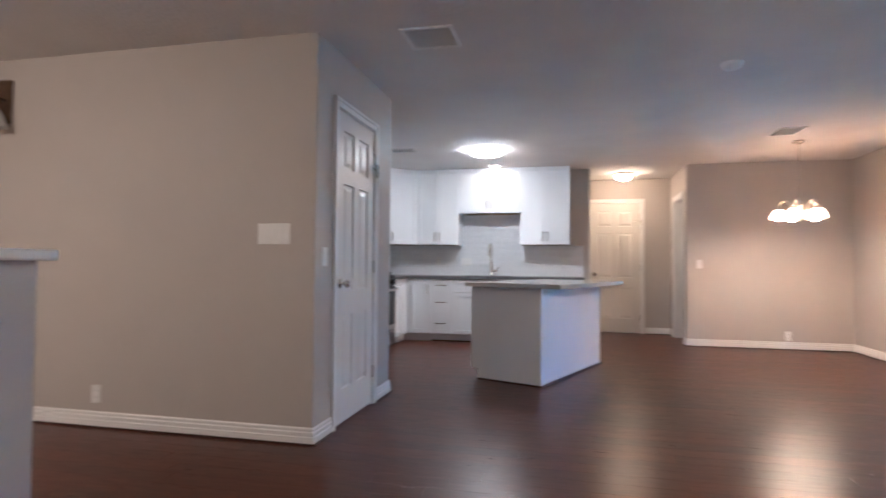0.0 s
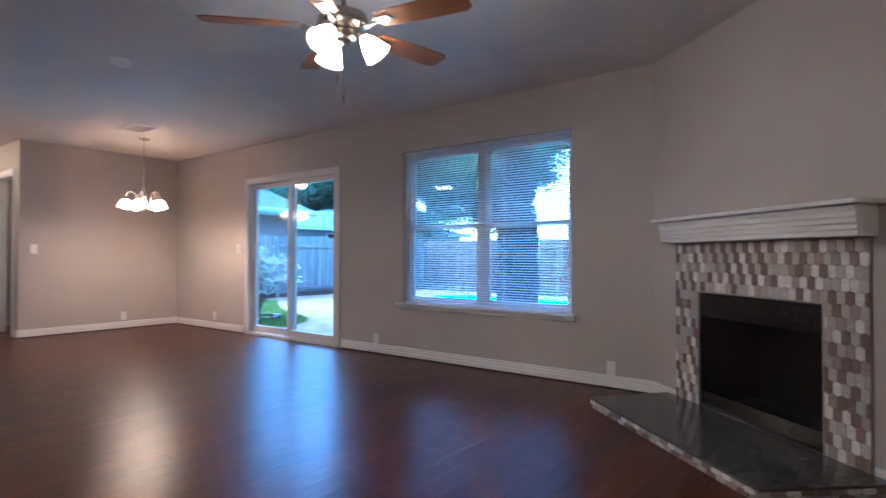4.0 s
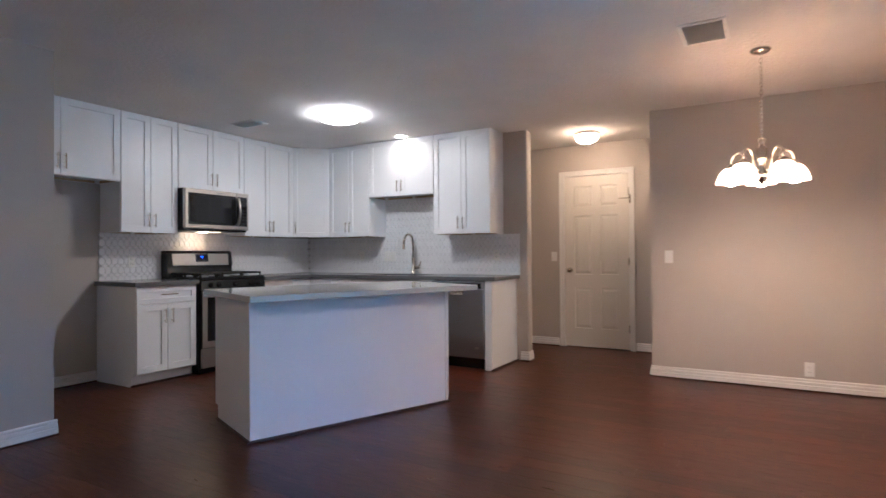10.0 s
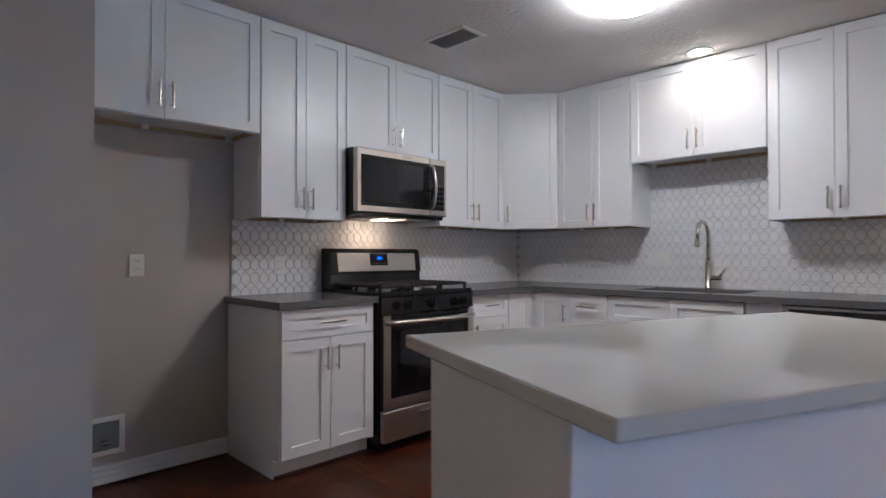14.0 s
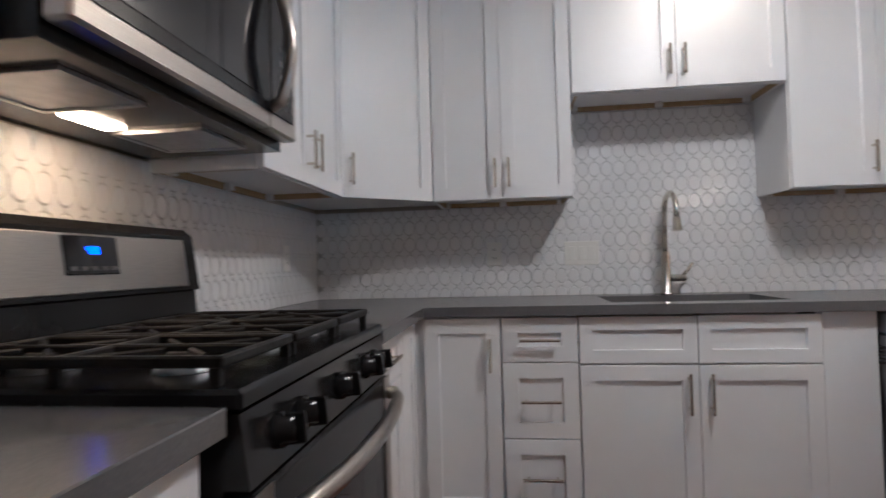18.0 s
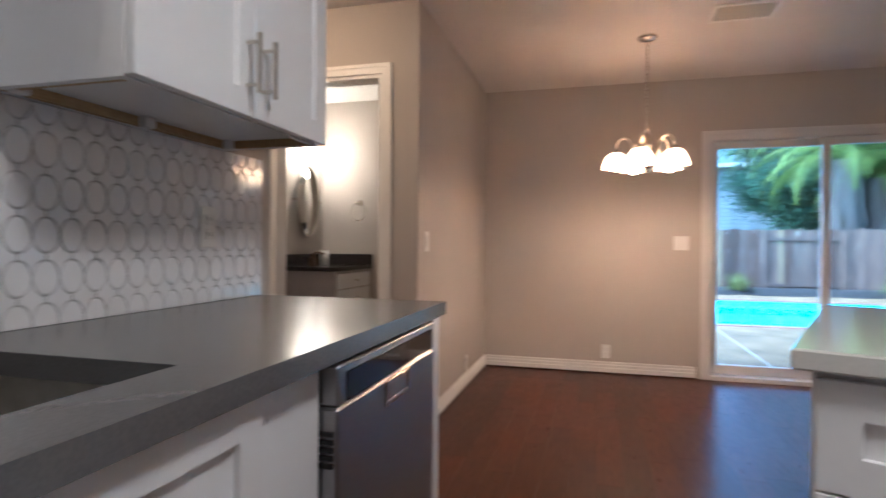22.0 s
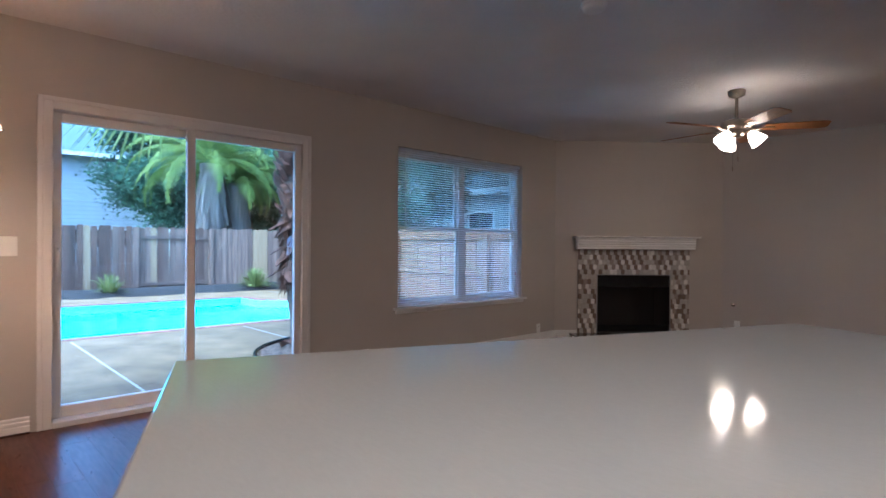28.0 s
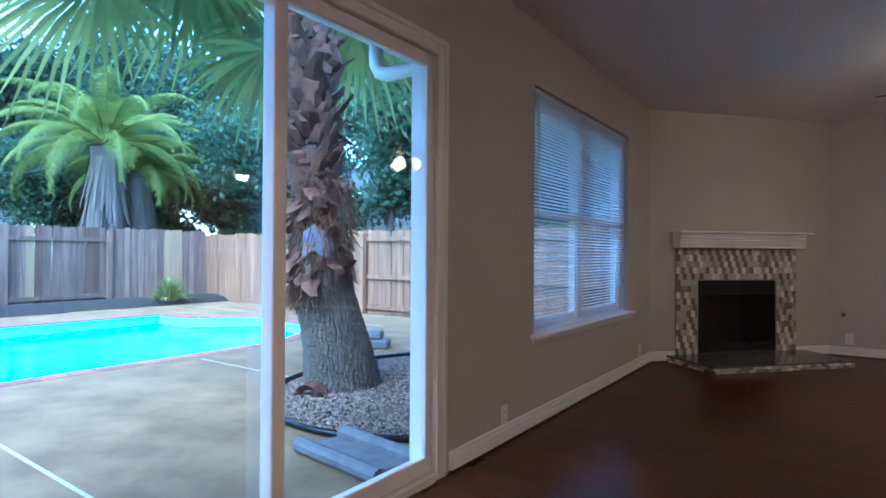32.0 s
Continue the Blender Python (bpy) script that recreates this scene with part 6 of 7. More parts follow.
def bark_trunk(centre, radii, seg, cols, pitch):
    """A trunk whose bark is cut into small raised plates by wandering upright cracks and ring marks."""
    r = random.Random(41)
    zs = [c[2] for c in centre]
    cx, cy = [c[0] for c in centre], [c[1] for c in centre]
    levels = list(np.arange(zs[0], 1.42, pitch / 4)) + list(np.linspace(1.42, zs[-1], 24))
    lift = {}
    bm = bmesh.new()
    rings = []
    for z in levels:
        x, y, rad = np.interp(z, zs, cx), np.interp(z, zs, cy), np.interp(z, zs, radii)
        ring = []
        for k in range(seg):
            a = 2 * math.pi * k / seg + 0.035 * math.sin(z * 21 + k * 0.31) + 0.02 * math.sin(z * 47 + k * 0.11)
            c = k * cols // seg
            edge = (k * cols) % seg < cols
            ph = z / pitch + 0.5 * math.sin(c * 1.7) + 0.35 * math.sin(c * 0.41)
            row = math.floor(ph)
            h = lift.setdefault((c, row), r.uniform(0.0, 0.007))
            d = (-0.007 if edge else 0.002 + h) - (0.006 if ph - row < 0.27 else 0.0)
            ring.append(bm.verts.new((x + (rad + d) * math.cos(a), y + (rad + d) * math.sin(a), z)))
        rings.append(ring)
    for a, b in zip(rings, rings[1:]):
        for k in range(seg):
            bm.faces.new((a[k], a[(k + 1) % seg], b[(k + 1) % seg], b[k]))
    return bm


part("trunk", bark_trunk(ctr, crad, 224, 56, 0.030), BARK, fpalm, "grey fissured trunk")
# a fallen leaf boot at its foot
fb = bmesh.new()
gp = [[fb.verts.new((0.20 * (u_ - 0.5), 0.085 * v_ * (1 - 0.5 * u_), 0.03 + 0.05 * v_ * v_ + 0.05 * math.sin(3 * u_))) for v_ in (-1, -0.5, 0, 0.5, 1)] for u_ in np.linspace(0, 1, 7)]
for a, b in zip(gp, gp[1:]):
    for k in range(4):
        fb.faces.new((a[k], b[k], b[k + 1], a[k + 1]))
fb.transform(pose(8.12, -4.48, GZ + 0.005, 0, 0, 25))
flb = new("fallen_leaf_boot", mesh_of("fallen_leaf_boot", fb, BOOT))
flb.modifiers.new("thick", "SOLIDIFY").thickness = 0.008
tagged(flb, "dry brown curled leaf boot fallen beside the palm trunk", "dead leaf")
V, F = [], []
rr = random.Random(3)
NB = 330
for i in range(NB):
    f = i / NB
    z = 0.92 + f * 2.75
    a = i * 2.39996 + rr.uniform(-0.2, 0.2)
    g = min(1, z / 3.4)
    o = Vector((math.cos(a), math.sin(a), 0))
    s = Vector((-math.sin(a), math.cos(a), 0))
    base = Vector((0.11 + 0.14 * g ** 0.6, 0.09 + 0.11 * g ** 0.6, z)) + o * (0.21 if z < 1.1 else 0.165)
    ln, wd = rr.uniform(0.12, 0.21), rr.uniform(0.060, 0.105)
    up = 1 if rr.random() < (0.8 if z > 1.5 else 0.45) else -0.7
    out_ = rr.choice((0.04, 0.06, 0.08, 0.13)) * rr.uniform(0.8, 1.2)
    mid = base + o * out_ * 0.75 + Vector((0, 0, ln * 0.55 * up)) + s * rr.uniform(-0.02, 0.02)
    tip = base + o * out_ * rr.uniform(0.9, 1.6) + Vector((0, 0, ln * up)) + s * rr.uniform(-0.05, 0.05)
    i0 = len(V)
    V += [base - s * wd, base + o * 0.03, base + s * wd, mid - s * wd * 0.72, mid + o * 0.025, mid + s * wd * 0.72, tip - s * wd * 0.38, tip + s * wd * 0.30,
          base - s * wd - o * 0.02, base + s * wd - o * 0.02, mid - s * wd * 0.7 - o * 0.016, mid + s * wd * 0.7 - o * 0.016, tip - o * 0.01]
    F += [tuple(i0 + q for q in t_) for t_ in ((0, 1, 4, 3), (1, 2, 5, 4), (3, 4, 6), (4, 7, 6), (4, 5, 7), (8, 10, 11, 9), (10, 12, 11), (0, 3, 10, 8), (2, 9, 11, 5), (3, 6, 12, 10), (5, 11, 12, 7))]
for i in range(1700):
    z = 0.78 + 1.0 * rr.random() ** 1.5
    a = rr.uniform(0, 6.28)
    o = Vector((math.cos(a), math.sin(a), 0))
    p = Vector((0.14, 0.115, z)) + o * rr.uniform(0.21, 0.245)
    rod_raw(V, F, p, p + o * rr.uniform(0.01, 0.06) + Vector((rr.uniform(-0.05, 0.05), rr.uniform(-0.05, 0.05), rr.uniform(-0.20, -0.02))), 0.005, 0.002, 3)
bo = new("leaf_boots", leaf_mesh("leaf_boots", V, F, BOOT))
bo.parent = fpalm
tagged(bo, "rough brown overlapping leaf boots")
V, F = [], []
crown = Vector((0.25, 0.20, 3.85))
for i in range(30):
    a = radians(i * 137.5)
    el_ = radians(rr.uniform(-26, 50) if math.cos(a) > -0.25 else rr.uniform(38, 66))
    d = Vector((math.cos(a) * math.cos(el_), math.sin(a) * math.cos(el_), math.sin(el_)))
    L = rr.uniform(1.2, 1.7)
    tip = crown + d * L + Vector((0, 0, -0.25))
    rod_raw(V, F, crown, tip, 0.018, 0.009)
    dd_ = (d + Vector((0, 0, -0.45))).normalized()
    fan_leaf(V, F, tip, dd_, Vector((0, 0, 1)), rr.uniform(1.0, 1.3), 0.38, rr, 32)
cr = new("crown", leaf_mesh("crown", V, F, FROND))
cr.parent = fpalm
mp_ = bmesh.new()
gp = [[mp_.verts.new((0.165 + (0.262 - 0.1 * (z_ - 1.1)) * math.cos(a), 0.135 + (0.262 - 0.1 * (z_ - 1.1)) * math.sin(a), z_ + 0.03 * math.sin(a * 9))) for z_ in (1.12, 1.19, 1.26, 1.33)] for a in np.linspace(1.9, 2.9, 8)]
for a, b in zip(gp, gp[1:]):
    for k in range(3):
        mp_.faces.new((a[k], b[k], b[k + 1], a[k + 1]))
part("mesh_wrap", mp_, mat("blue_grey_mesh", (0.10, 0.125, 0.20), (0.16, 0.11, 0.10), 9, 0.8, bump=0.9, bscale=90, sharp=(0.48, 0.56)), fpalm, "torn blue grey mesh wrapped round the trunk")


def feather_palm(m, label, seed, r_c=3.0, n=46):
    r = random.Random(seed)
    t = thing("feather_palm", label, "palm tree", m, "palms behind the fence")
    part("trunk", sweep(bmesh.new(), [(0, 0, 0), (0.03, 0, 1.5), (0, 0.02, 3.4)], [0.34, 0.30, 0.30], 14), BARK, t)
    V, F = [], []
    for i in range(260):
        a, z = r.uniform(0, 6.28), r.uniform(2.1, 3.35)
        o = Vector((math.cos(a), math.sin(a), 0))
        p = o * 0.30 + Vector((0, 0, z))
        q = o * r.uniform(0.38, 0.64) + Vector((0, 0, z - r.uniform(0.9, 1.9)))
        s = Vector((-o.y, o.x, 0)) * r.uniform(0.03, 0.07)
        i0 = len(V)
        V += [p - s, p + s, q + s * 0.4, q - s * 0.4]
        F.append((i0, i0 + 1, i0 + 2, i0 + 3))
    sk_ = new("dead_skirt", leaf_mesh("dead_skirt", V, F, DEADF))
    sk_.parent = t
    tagged(sk_, "grey hanging skirt of dead fronds")
    V, F = [], []
    for i in range(n):
        a = radians(i * 137.5)
        e0 = radians(78 - 74 * (i / n) ** 0.8 + r.uniform(-8, 8))
        L = r_c * r.uniform(0.85, 1.05)
        o = Vector((math.cos(a), math.sin(a), 0))
        s = Vector((-o.y, o.x, 0))
        p = Vector((0, 0, 3.52)) + o * 0.1
        st_ = 15
        for j in range(st_):
            f = j / st_
            e = e0 - 2.1 * f ** 1.4
            q = p + (o * math.cos(e) + Vector((0, 0, math.sin(e)))) * L / st_
            rod_raw(V, F, p, q, 0.022 * (1 - f) + 0.004, 0.022 * (1 - f - 0.06) + 0.004, 3)
            if j > 1:
                for sg in (-1, 1):
                    for hh in (0.1, 0.3, 0.5, 0.7, 0.9):
                        c = p + (q - p) * hh
                        ll = 0.42 * math.sin(math.pi * min(0.97, f + 0.12)) + 0.06
                        tp = c + s * sg * ll * 0.75 + (q - p).normalized() * ll * 0.5 + Vector((0, 0, -0.42 * ll))
                        wv = (q - p).normalized() * 0.015
                        i0 = len(V)
                        V += [c - wv, c + wv, tp + wv * 0.2, tp - wv * 0.2]
                        F.append((i0, i0 + 1, i0 + 2, i0 + 3))
            p = q
    c_ = new("crown", leaf_mesh("crown", V, F, FROND2))
    c_.parent = t
    return t


feather_palm(pose(19.0, -7.65, GZ + 0.2, 0, 0, 20), "feather palm with yellow green fronds and a grey dead skirt", 4, 3.0, 30)
feather_palm(pose(19.5, -8.65, GZ, 0, 0, 130) @ Matrix.Diagonal((0.9, 0.9, 0.92, 1)), "smaller feather palm with a grey dead skirt", 8, 2.4, 20)


# broadleaf trees
def tree_mesh(seed, height, spread, leaves, size):
    r = np.random.default_rng(seed)
    rr_ = random.Random(seed)
    tips = []
    bm = bmesh.new()

    def limb(p, d, ln, rad, lev):
        pts, rads = [p], [rad]
        for k in range(4):
            d = (d + Vector((rr_.uniform(-0.25, 0.25), rr_.uniform(-0.25, 0.25), rr_.uniform(-0.05, 0.25)))).normalized()
            p = p + d * ln / 4
            pts.append(p)
            rads.append(rad * (1 - 0.16 * (k + 1)))
        sweep(bm, pts, rads, 7 if lev else 10)
        if lev >= 3:
            tips.append(p)
            return
        for k in range(3 if lev < 2 else 2):
            a = rr_.uniform(0, 6.28)
            nd = (d * 0.6 + Vector((math.cos(a), math.sin(a), rr_.uniform(0.0, 0.5))) * 0.9).normalized()
            limb(p, nd, ln * rr_.uniform(0.6, 0.8), rads[-1] * 0.75, lev + 1)
        tips.append(p)

    limb(Vector((0, 0, -0.1)), Vector((rr_.uniform(-0.1, 0.1), rr_.uniform(-0.1, 0.1), 1)), height * 0.36, height * 0.028, 0)
    tp = np.array([tuple(t_) for t_ in tips])
    extra = r.normal(size=(len(tp), 3)) * spread * 0.16
    cen = np.vstack([tp, tp + extra, tp * np.array([1.12, 1.12, 0.98])])
    idx = r.integers(0, len(cen), leaves)
    pos = cen[idx] + r.normal(size=(leaves, 3)) * np.array([0.42, 0.42, 0.30]) * spread * 0.2
    a = r.normal(size=(leaves, 3))
    a /= np.linalg.norm(a, axis=1)[:, None]
    b = np.cross(a, r.normal(size=(leaves, 3)))
    b /= np.linalg.norm(b, axis=1)[:, None]
    s = size * r.uniform(0.6, 1.3, leaves)[:, None]
    V = np.stack([pos - a * s, pos + b * s * 0.5, pos + a * s, pos - b * s * 0.5], 1).reshape(-1, 3)
    F = np.arange(leaves * 4).reshape(-1, 4)
    me = bpy.data.meshes.new("crown")
    me.from_pydata(V.tolist(), [], F.tolist())
    me.materials.append(LEAF)
    return mesh_of("trunk", bm, TRUNK), me


kinds = [tree_mesh(21, 8.5, 5.0, 60000, 0.108), tree_mesh(33, 7.5, 5.5, 60000, 0.102)]
trees = []
for k_, (tm, cm2) in enumerate(kinds):
    t_ = thing("broadleaf_tree", "dense dark green tree behind the fence", "tree", pose(22 - 8 * k_, -14 - 8 * k_, GZ), "trees behind the fence")
    o1 = new("trunk", tm)
    o1.parent = t_
    o2 = new("crown", cm2)
    o2.parent = t_
    trees.append(t_)
for i, (x_, y_, s_) in enumerate(((24.5, -9.0, 1.0), (26.0, -13.5, 1.15), (24.5, -18, 1.1), (20.0, -12.2, 0.9), (14.2, -12.2, 0.85), (10.0, -13.2, 0.85), (29, -15, 1.3), (22.0, -10.6, 0.85), (31, 10, 1.15), (19.5, -20, 1.2), (16, 15, 1.0),
                                  (33, -20, 1.4), (38.0, -16, 1.5), (8.0, -20, 1.2), (20.6, 6.5, 0.8), (23.6, -9.3, 0.72), (23.2, -11.6, 0.68), (22.8, -13.4, 0.62), (23, 5.5, 1.1), (18.2, 21.5, 1.0), (15.6, 24.5, 0.8), (25.4, 20.5, 1.05), (28.5, 22, 1.15), (21.6, 26, 0.75))):
    copy_thing(trees[i % 2], pose(x_, y_, GZ, 0, 0, 57 * i) @ Matrix.Diagonal((s_, s_, s_ * rng.uniform(0.9, 1.1), 1)))


# houses
def house(m, w, d, h, label, wall, roof_h=2.0, lap=True, wins=(), run=0.0):
    hs = thing("house", label, "house", m)
    part("wall", boxes((0, w, 0, d, 0, h)), wall, hs)
    if lap:
        bm = bmesh.new()
        z = 0.1
        while z < h - 0.1:
            box(bm, -0.012, w + 0.012, -0.014, -0.0005, z, z + 0.012)
            box(bm, -0.014, -0.0005, 0, d, z, z + 0.012)
            z += 0.18
        # darker strips put the shadow under each lap into the colour
        part("lap_lines", bm, mat("siding_lap_shadow", (0.19, 0.215, 0.225), None, 4, 0.6), hs)
    bm = bmesh.new()
    o = 0.5
    v = [bm.verts.new(p_) for p_ in ((-o, -o, h), (w + o, -o, h), (w + o, d + o, h), (-o, d + o, h), (run or d * 0.4, d / 2, h + roof_h), (w - (run or d * 0.4), d / 2, h + roof_h))]
    for f_ in ((0, 1, 5, 4), (1, 2, 5), (2, 3, 4, 5), (3, 0, 4), (3, 2, 1, 0)):
        bm.faces.new([v[i_] for i_ in f_])
    part("roof", bm, SHINGLE, hs)
    part("fascia", boxes((-o, w + o, -o - 0.03, -o, h - 0.12, h + 0.06), (-o, w + o, d + o, d + o + 0.03, h - 0.12, h + 0.06), (-o - 0.03, -o, -o, d + o, h - 0.12, h + 0.06), (w + o, w + o + 0.03, -o, d + o, h - 0.12, h + 0.06)), SOFFIT, hs)
    for x0, x1, z0, z1 in wins:
        wd_ = part("window", boxes((x0, x1, -0.05, -0.016, z0, z0 + 0.08), (x0, x1, -0.05, -0.016, z1 - 0.08, z1), (x0, x0 + 0.08, -0.05, -0.016, z0, z1), (x1 - 0.08, x1, -0.05, -0.016, z0, z1)), SOFFIT, hs)
        part("pane", boxes((x0 + 0.08, x1 - 0.08, -0.03, -0.016, z0 + 0.08, z1 - 0.08)), DGLASS, wd_)
    return hs


# local -y is the shown side
house(pose(30.0, 2.4, GZ, 0, 0, -90), 12.0, 8.0, 5.0, "two storey white sided house with grey roof behind the fence", SIDING, 2.4, True, ((8.0, 10.6, 1.0, 1.9), (2, 3.4, 3.2, 4.7)))
house(pose(18.0, 12.4, GZ, 0, 0, 0), 13.0, 8.0, 2.45, "pale low house with teal grey hipped roof beyond the side fence", SIDING, 1.35, True, ((1.9, 2.5, 1.35, 2.25),), 5.5)


def gabled_house(x0, x1, y0, d, eave, slope, label):
    """A long brick house whose eave runs along x at y0, with courses of shingles and a gable at each end."""
    hs = thing("house", label, "house", pose(0, 0, GZ))
    ridge = eave + slope * d / 2
    wl = boxes((x0 + 0.35, x1 - 0.35, y0 + 0.5, y0 + d - 0.5, 0, eave - 0.05))
    for xa in (x0 + 0.35, x1 - 0.45):
        prism(wl, [(y0 + 0.5, eave - 0.05), (y0 + d - 0.5, eave - 0.05), (y0 + d / 2, ridge - 0.2)], xa, xa + 0.10, Matrix(((0, 0, 1, 0), (1, 0, 0, 0), (0, 1, 0, 0), (0, 0, 0, 1))))
    part("wall", wl, FBRICK, hs, "brown brick wall")
    n = int(d / 2 / 0.16)
    for side in (0, 1):
        bm = bmesh.new()
        for k in range(n):
            f0, f1 = k / n, (k + 1.25) / n
            za, zb = eave + slope * d / 2 * f0 + 0.014, eave + slope * d / 2 * f1 - 0.006
            ya, yb = (y0 + d / 2 * f0, y0 + d / 2 * f1) if side == 0 else (y0 + d - d / 2 * f0, y0 + d - d / 2 * f1)
            q = [bm.verts.new(v_) for v_ in ((x0, ya, za), (x1, ya, za), (x1, yb, zb), (x0, yb, zb), (x0, ya, za - 0.02), (x1, ya, za - 0.02))]
            bm.faces.new((q[0], q[1], q[2], q[3]))
            bm.faces.new((q[4], q[5], q[1], q[0]))
        part("roof", bm, SHINGLE, hs, "teal grey shingle roof")
    part("fascia", boxes((x0, x1, y0 - 0.03, y0 - 0.002, eave - 0.17, eave + 0.005, 0.004)), FASCIA, hs)
    part("gutter", boxes((x0, x1, y0 - 0.14, y0 - 0.031, eave - 0.12, eave - 0.01, 0.012)), FASCIA, hs)
    part("soffit", boxes((x0, x1, y0, y0 + 0.5, eave - 0.17, eave - 0.15)), SOFFIT, hs)
    bg = bmesh.new()
    for sg in (0, 1):
        ya, yb = (y0, y0 + d / 2) if sg == 0 else (y0 + d, y0 + d / 2)
        prism(bg, [(ya, eave - 0.15), (yb, ridge - 0.15), (yb, ridge + 0.0), (ya, eave + 0.0)], x1 - 0.03, x1 + 0.01, Matrix(((0, 0, 1, 0), (1, 0, 0, 0), (0, 1, 0, 0), (0, 0, 0, 1))))
    part("barge_board", bg, FASCIA, hs)
    return hs


gabled_house(1.0, 13.6, 5.55, 9.0, 2.52, 0.33, "brown brick house with a teal grey gabled roof beside the lawn")
house(pose(23.4, -15.3, GZ, 0, 0, 180), 6.0, 7.0, 3.0, "brick house with grey roof behind the side fence", FBRICK, 2.0, False)
house(pose(17.3, -14.8, GZ, 0, 0, 180), 9.0, 7.0, 3.0, "white sided house behind the side fence", SIDING, 2.0, True, ((2, 3.2, 1.2, 2.4),))

# eave of this house
struct("eave_soffit", boxes((6.485, 7.05, -9.2, 3.4, 2.36, 2.40)), SOFFIT, "white soffit board under the roof edge", "soffit")
gt = thing("rain_gutter", "white rain gutter with a bent downspout", "gutter")
part("gutter_trough", boxes((7.05, 7.17, -9.2, 3.4, 2.30, 2.44, 0.01)), SOFFIT, gt)
part("downspout", sweep(bmesh.new(), [(7.11, -4.09, 2.31), (7.11, -4.09, 2.17), (7.08, -4.09, 2.115), (7.02, -4.09, 2.095), (6.66, -4.09, 2.09), (6.59, -4.09, 2.065), (6.565, -4.09, 2.0), (6.565, -4.09, 0.05)], 0.042, 10), SOFFIT, gt)
struct("roof_slab", boxes((-3, 7.2, -9.3, 3.5, 2.562, 2.75)), SHINGLE, "roof over the house", "roof")
struct("house_wall_outer", boxes((6.4851, 6.515, -9.2, SD[0] - 0.02, -0.15, WN[2] - 0.02), (6.4851, 6.515, SD[1] + 0.02, 3.3, -0.15, 2.36), (6.4851, 6.515, -9.2, WN[0] - 0.02, WN[2] - 0.02, 2.36), (6.4851, 6.515, WN[1] + 0.02, SD[0] - 0.02, WN[2] - 0.02, 2.36),
                                (6.4851, 6.515, SD[0] - 0.02, SD[1] + 0.02, SD[3] + 0.01, 2.36), (6.4851, 6.515, WN[0] - 0.02, WN[1] + 0.02, WN[3] + 0.02, 2.36)), FBRICK, "brick outer face of the house", "wall")
struct("door_step", boxes((6.4851, 6.56, SD[0] - 0.05, SD[1] + 0.05, GZ, -0.03, 0.005)), CONC, "concrete step at the patio door", "step")


# gravel round the palm
def pebbles(n, cx, cy, rx, ry, s0, s1, seed):
    r = np.random.default_rng(seed)
    V, F = [], []
    base = [(1, 0, 0), (-1, 0, 0), (0, 1, 0), (0, -1, 0), (0, 0, 1), (0, 0, -1)]
    fs = [(0, 2, 4), (2, 1, 4), (1, 3, 4), (3, 0, 4), (2, 0, 5), (1, 2, 5), (3, 1, 5), (0, 3, 5)]
    k = 0
    while k < n:
        x_, y_ = r.uniform(-1, 1, 2)
        if x_ * x_ + y_ * y_ > 1 or cx + x_ * rx < 6.5:
            continue
        s = r.uniform(s0, s1, 3) * np.array([1, 0.8, 0.6])
        a = r.uniform(0, 6.28)
        i0 = len(V)
        for b_ in base:
            q = np.array(b_) * s + r.normal(size=3) * s * 0.12
            V.append((cx + x_ * rx + q[0] * math.cos(a) - q[1] * math.sin(a), cy + y_ * ry + q[0] * math.sin(a) + q[1] * math.cos(a), GZ + 0.03 + q[2] + 0.02 * (1 - x_ * x_ - y_ * y_)))
        F += [tuple(i0 + j for j in f_) for f_ in fs]
        k += 1
    return V, F


V, F = pebbles(18000, 7.55, -5.45, 1.25, 1.50, 0.008, 0.021, 2)
tagged(new("gravel_bed", leaf_mesh("gravel_bed", V, F, STONES)), "mixed river gravel round the fan palm", "gravel", "", "stuff")
gb = bmesh.new()
lathe(gb, [(0.0001, 0.030), (1.0, 0.024)], 40)
gb.transform(Matrix.Translation((7.55, -5.45, GZ)) @ Matrix.Diagonal((1.27, 1.52, 1, 1)))
struct("gravel_soil", gb, MULCH, "dark soil under the gravel", "ground")
ge = sweep(bmesh.new(), [(7.55 + 1.28 * math.cos(q), -5.45 + 1.53 * math.sin(q), GZ + 0.045) for q in np.linspace(radians(-141), radians(141), 60)], 0.022, 8)
tagged(new("bed_edging", mesh_of("bed_edging", ge, BLACK)), "black plastic edging round the gravel bed", "edging")
sb_ = thing("splash_block", "grey concrete splash block under the downspout", "splash block", pose(6.92, -3.77, GZ + 0.02, 0, 0, 173))
part("trough_floor", boxes((-0.34, 0.34, -0.14, 0.14, 0.0, 0.03, 0.004)), PLASB, sb_)
for y_ in (-0.15, 0.15):
    part("side_rim", rod(bmesh.new(), (-0.34, y_, 0.045), (0.34, y_, 0.045), 0.042, seg=10), PLASB, sb_)
part("end_rim", boxes((0.29, 0.345, -0.14, 0.14, 0.0305, 0.075, 0.006)), PLASB, sb_)
rk = thing("landscape_block", "pale tan stone blocks beside the palm", "stone block", pose(9.3, -6.45, GZ + 0.02, 0, 0, 30))
part("lower_block", boxes((-0.20, 0.20, -0.10, 0.10, 0, 0.11, 0.02)), PLASB, rk)
part("upper_block", boxes((-0.12, 0.16, -0.09, 0.08, 0.1105, 0.21, 0.02)), PLASB, rk)


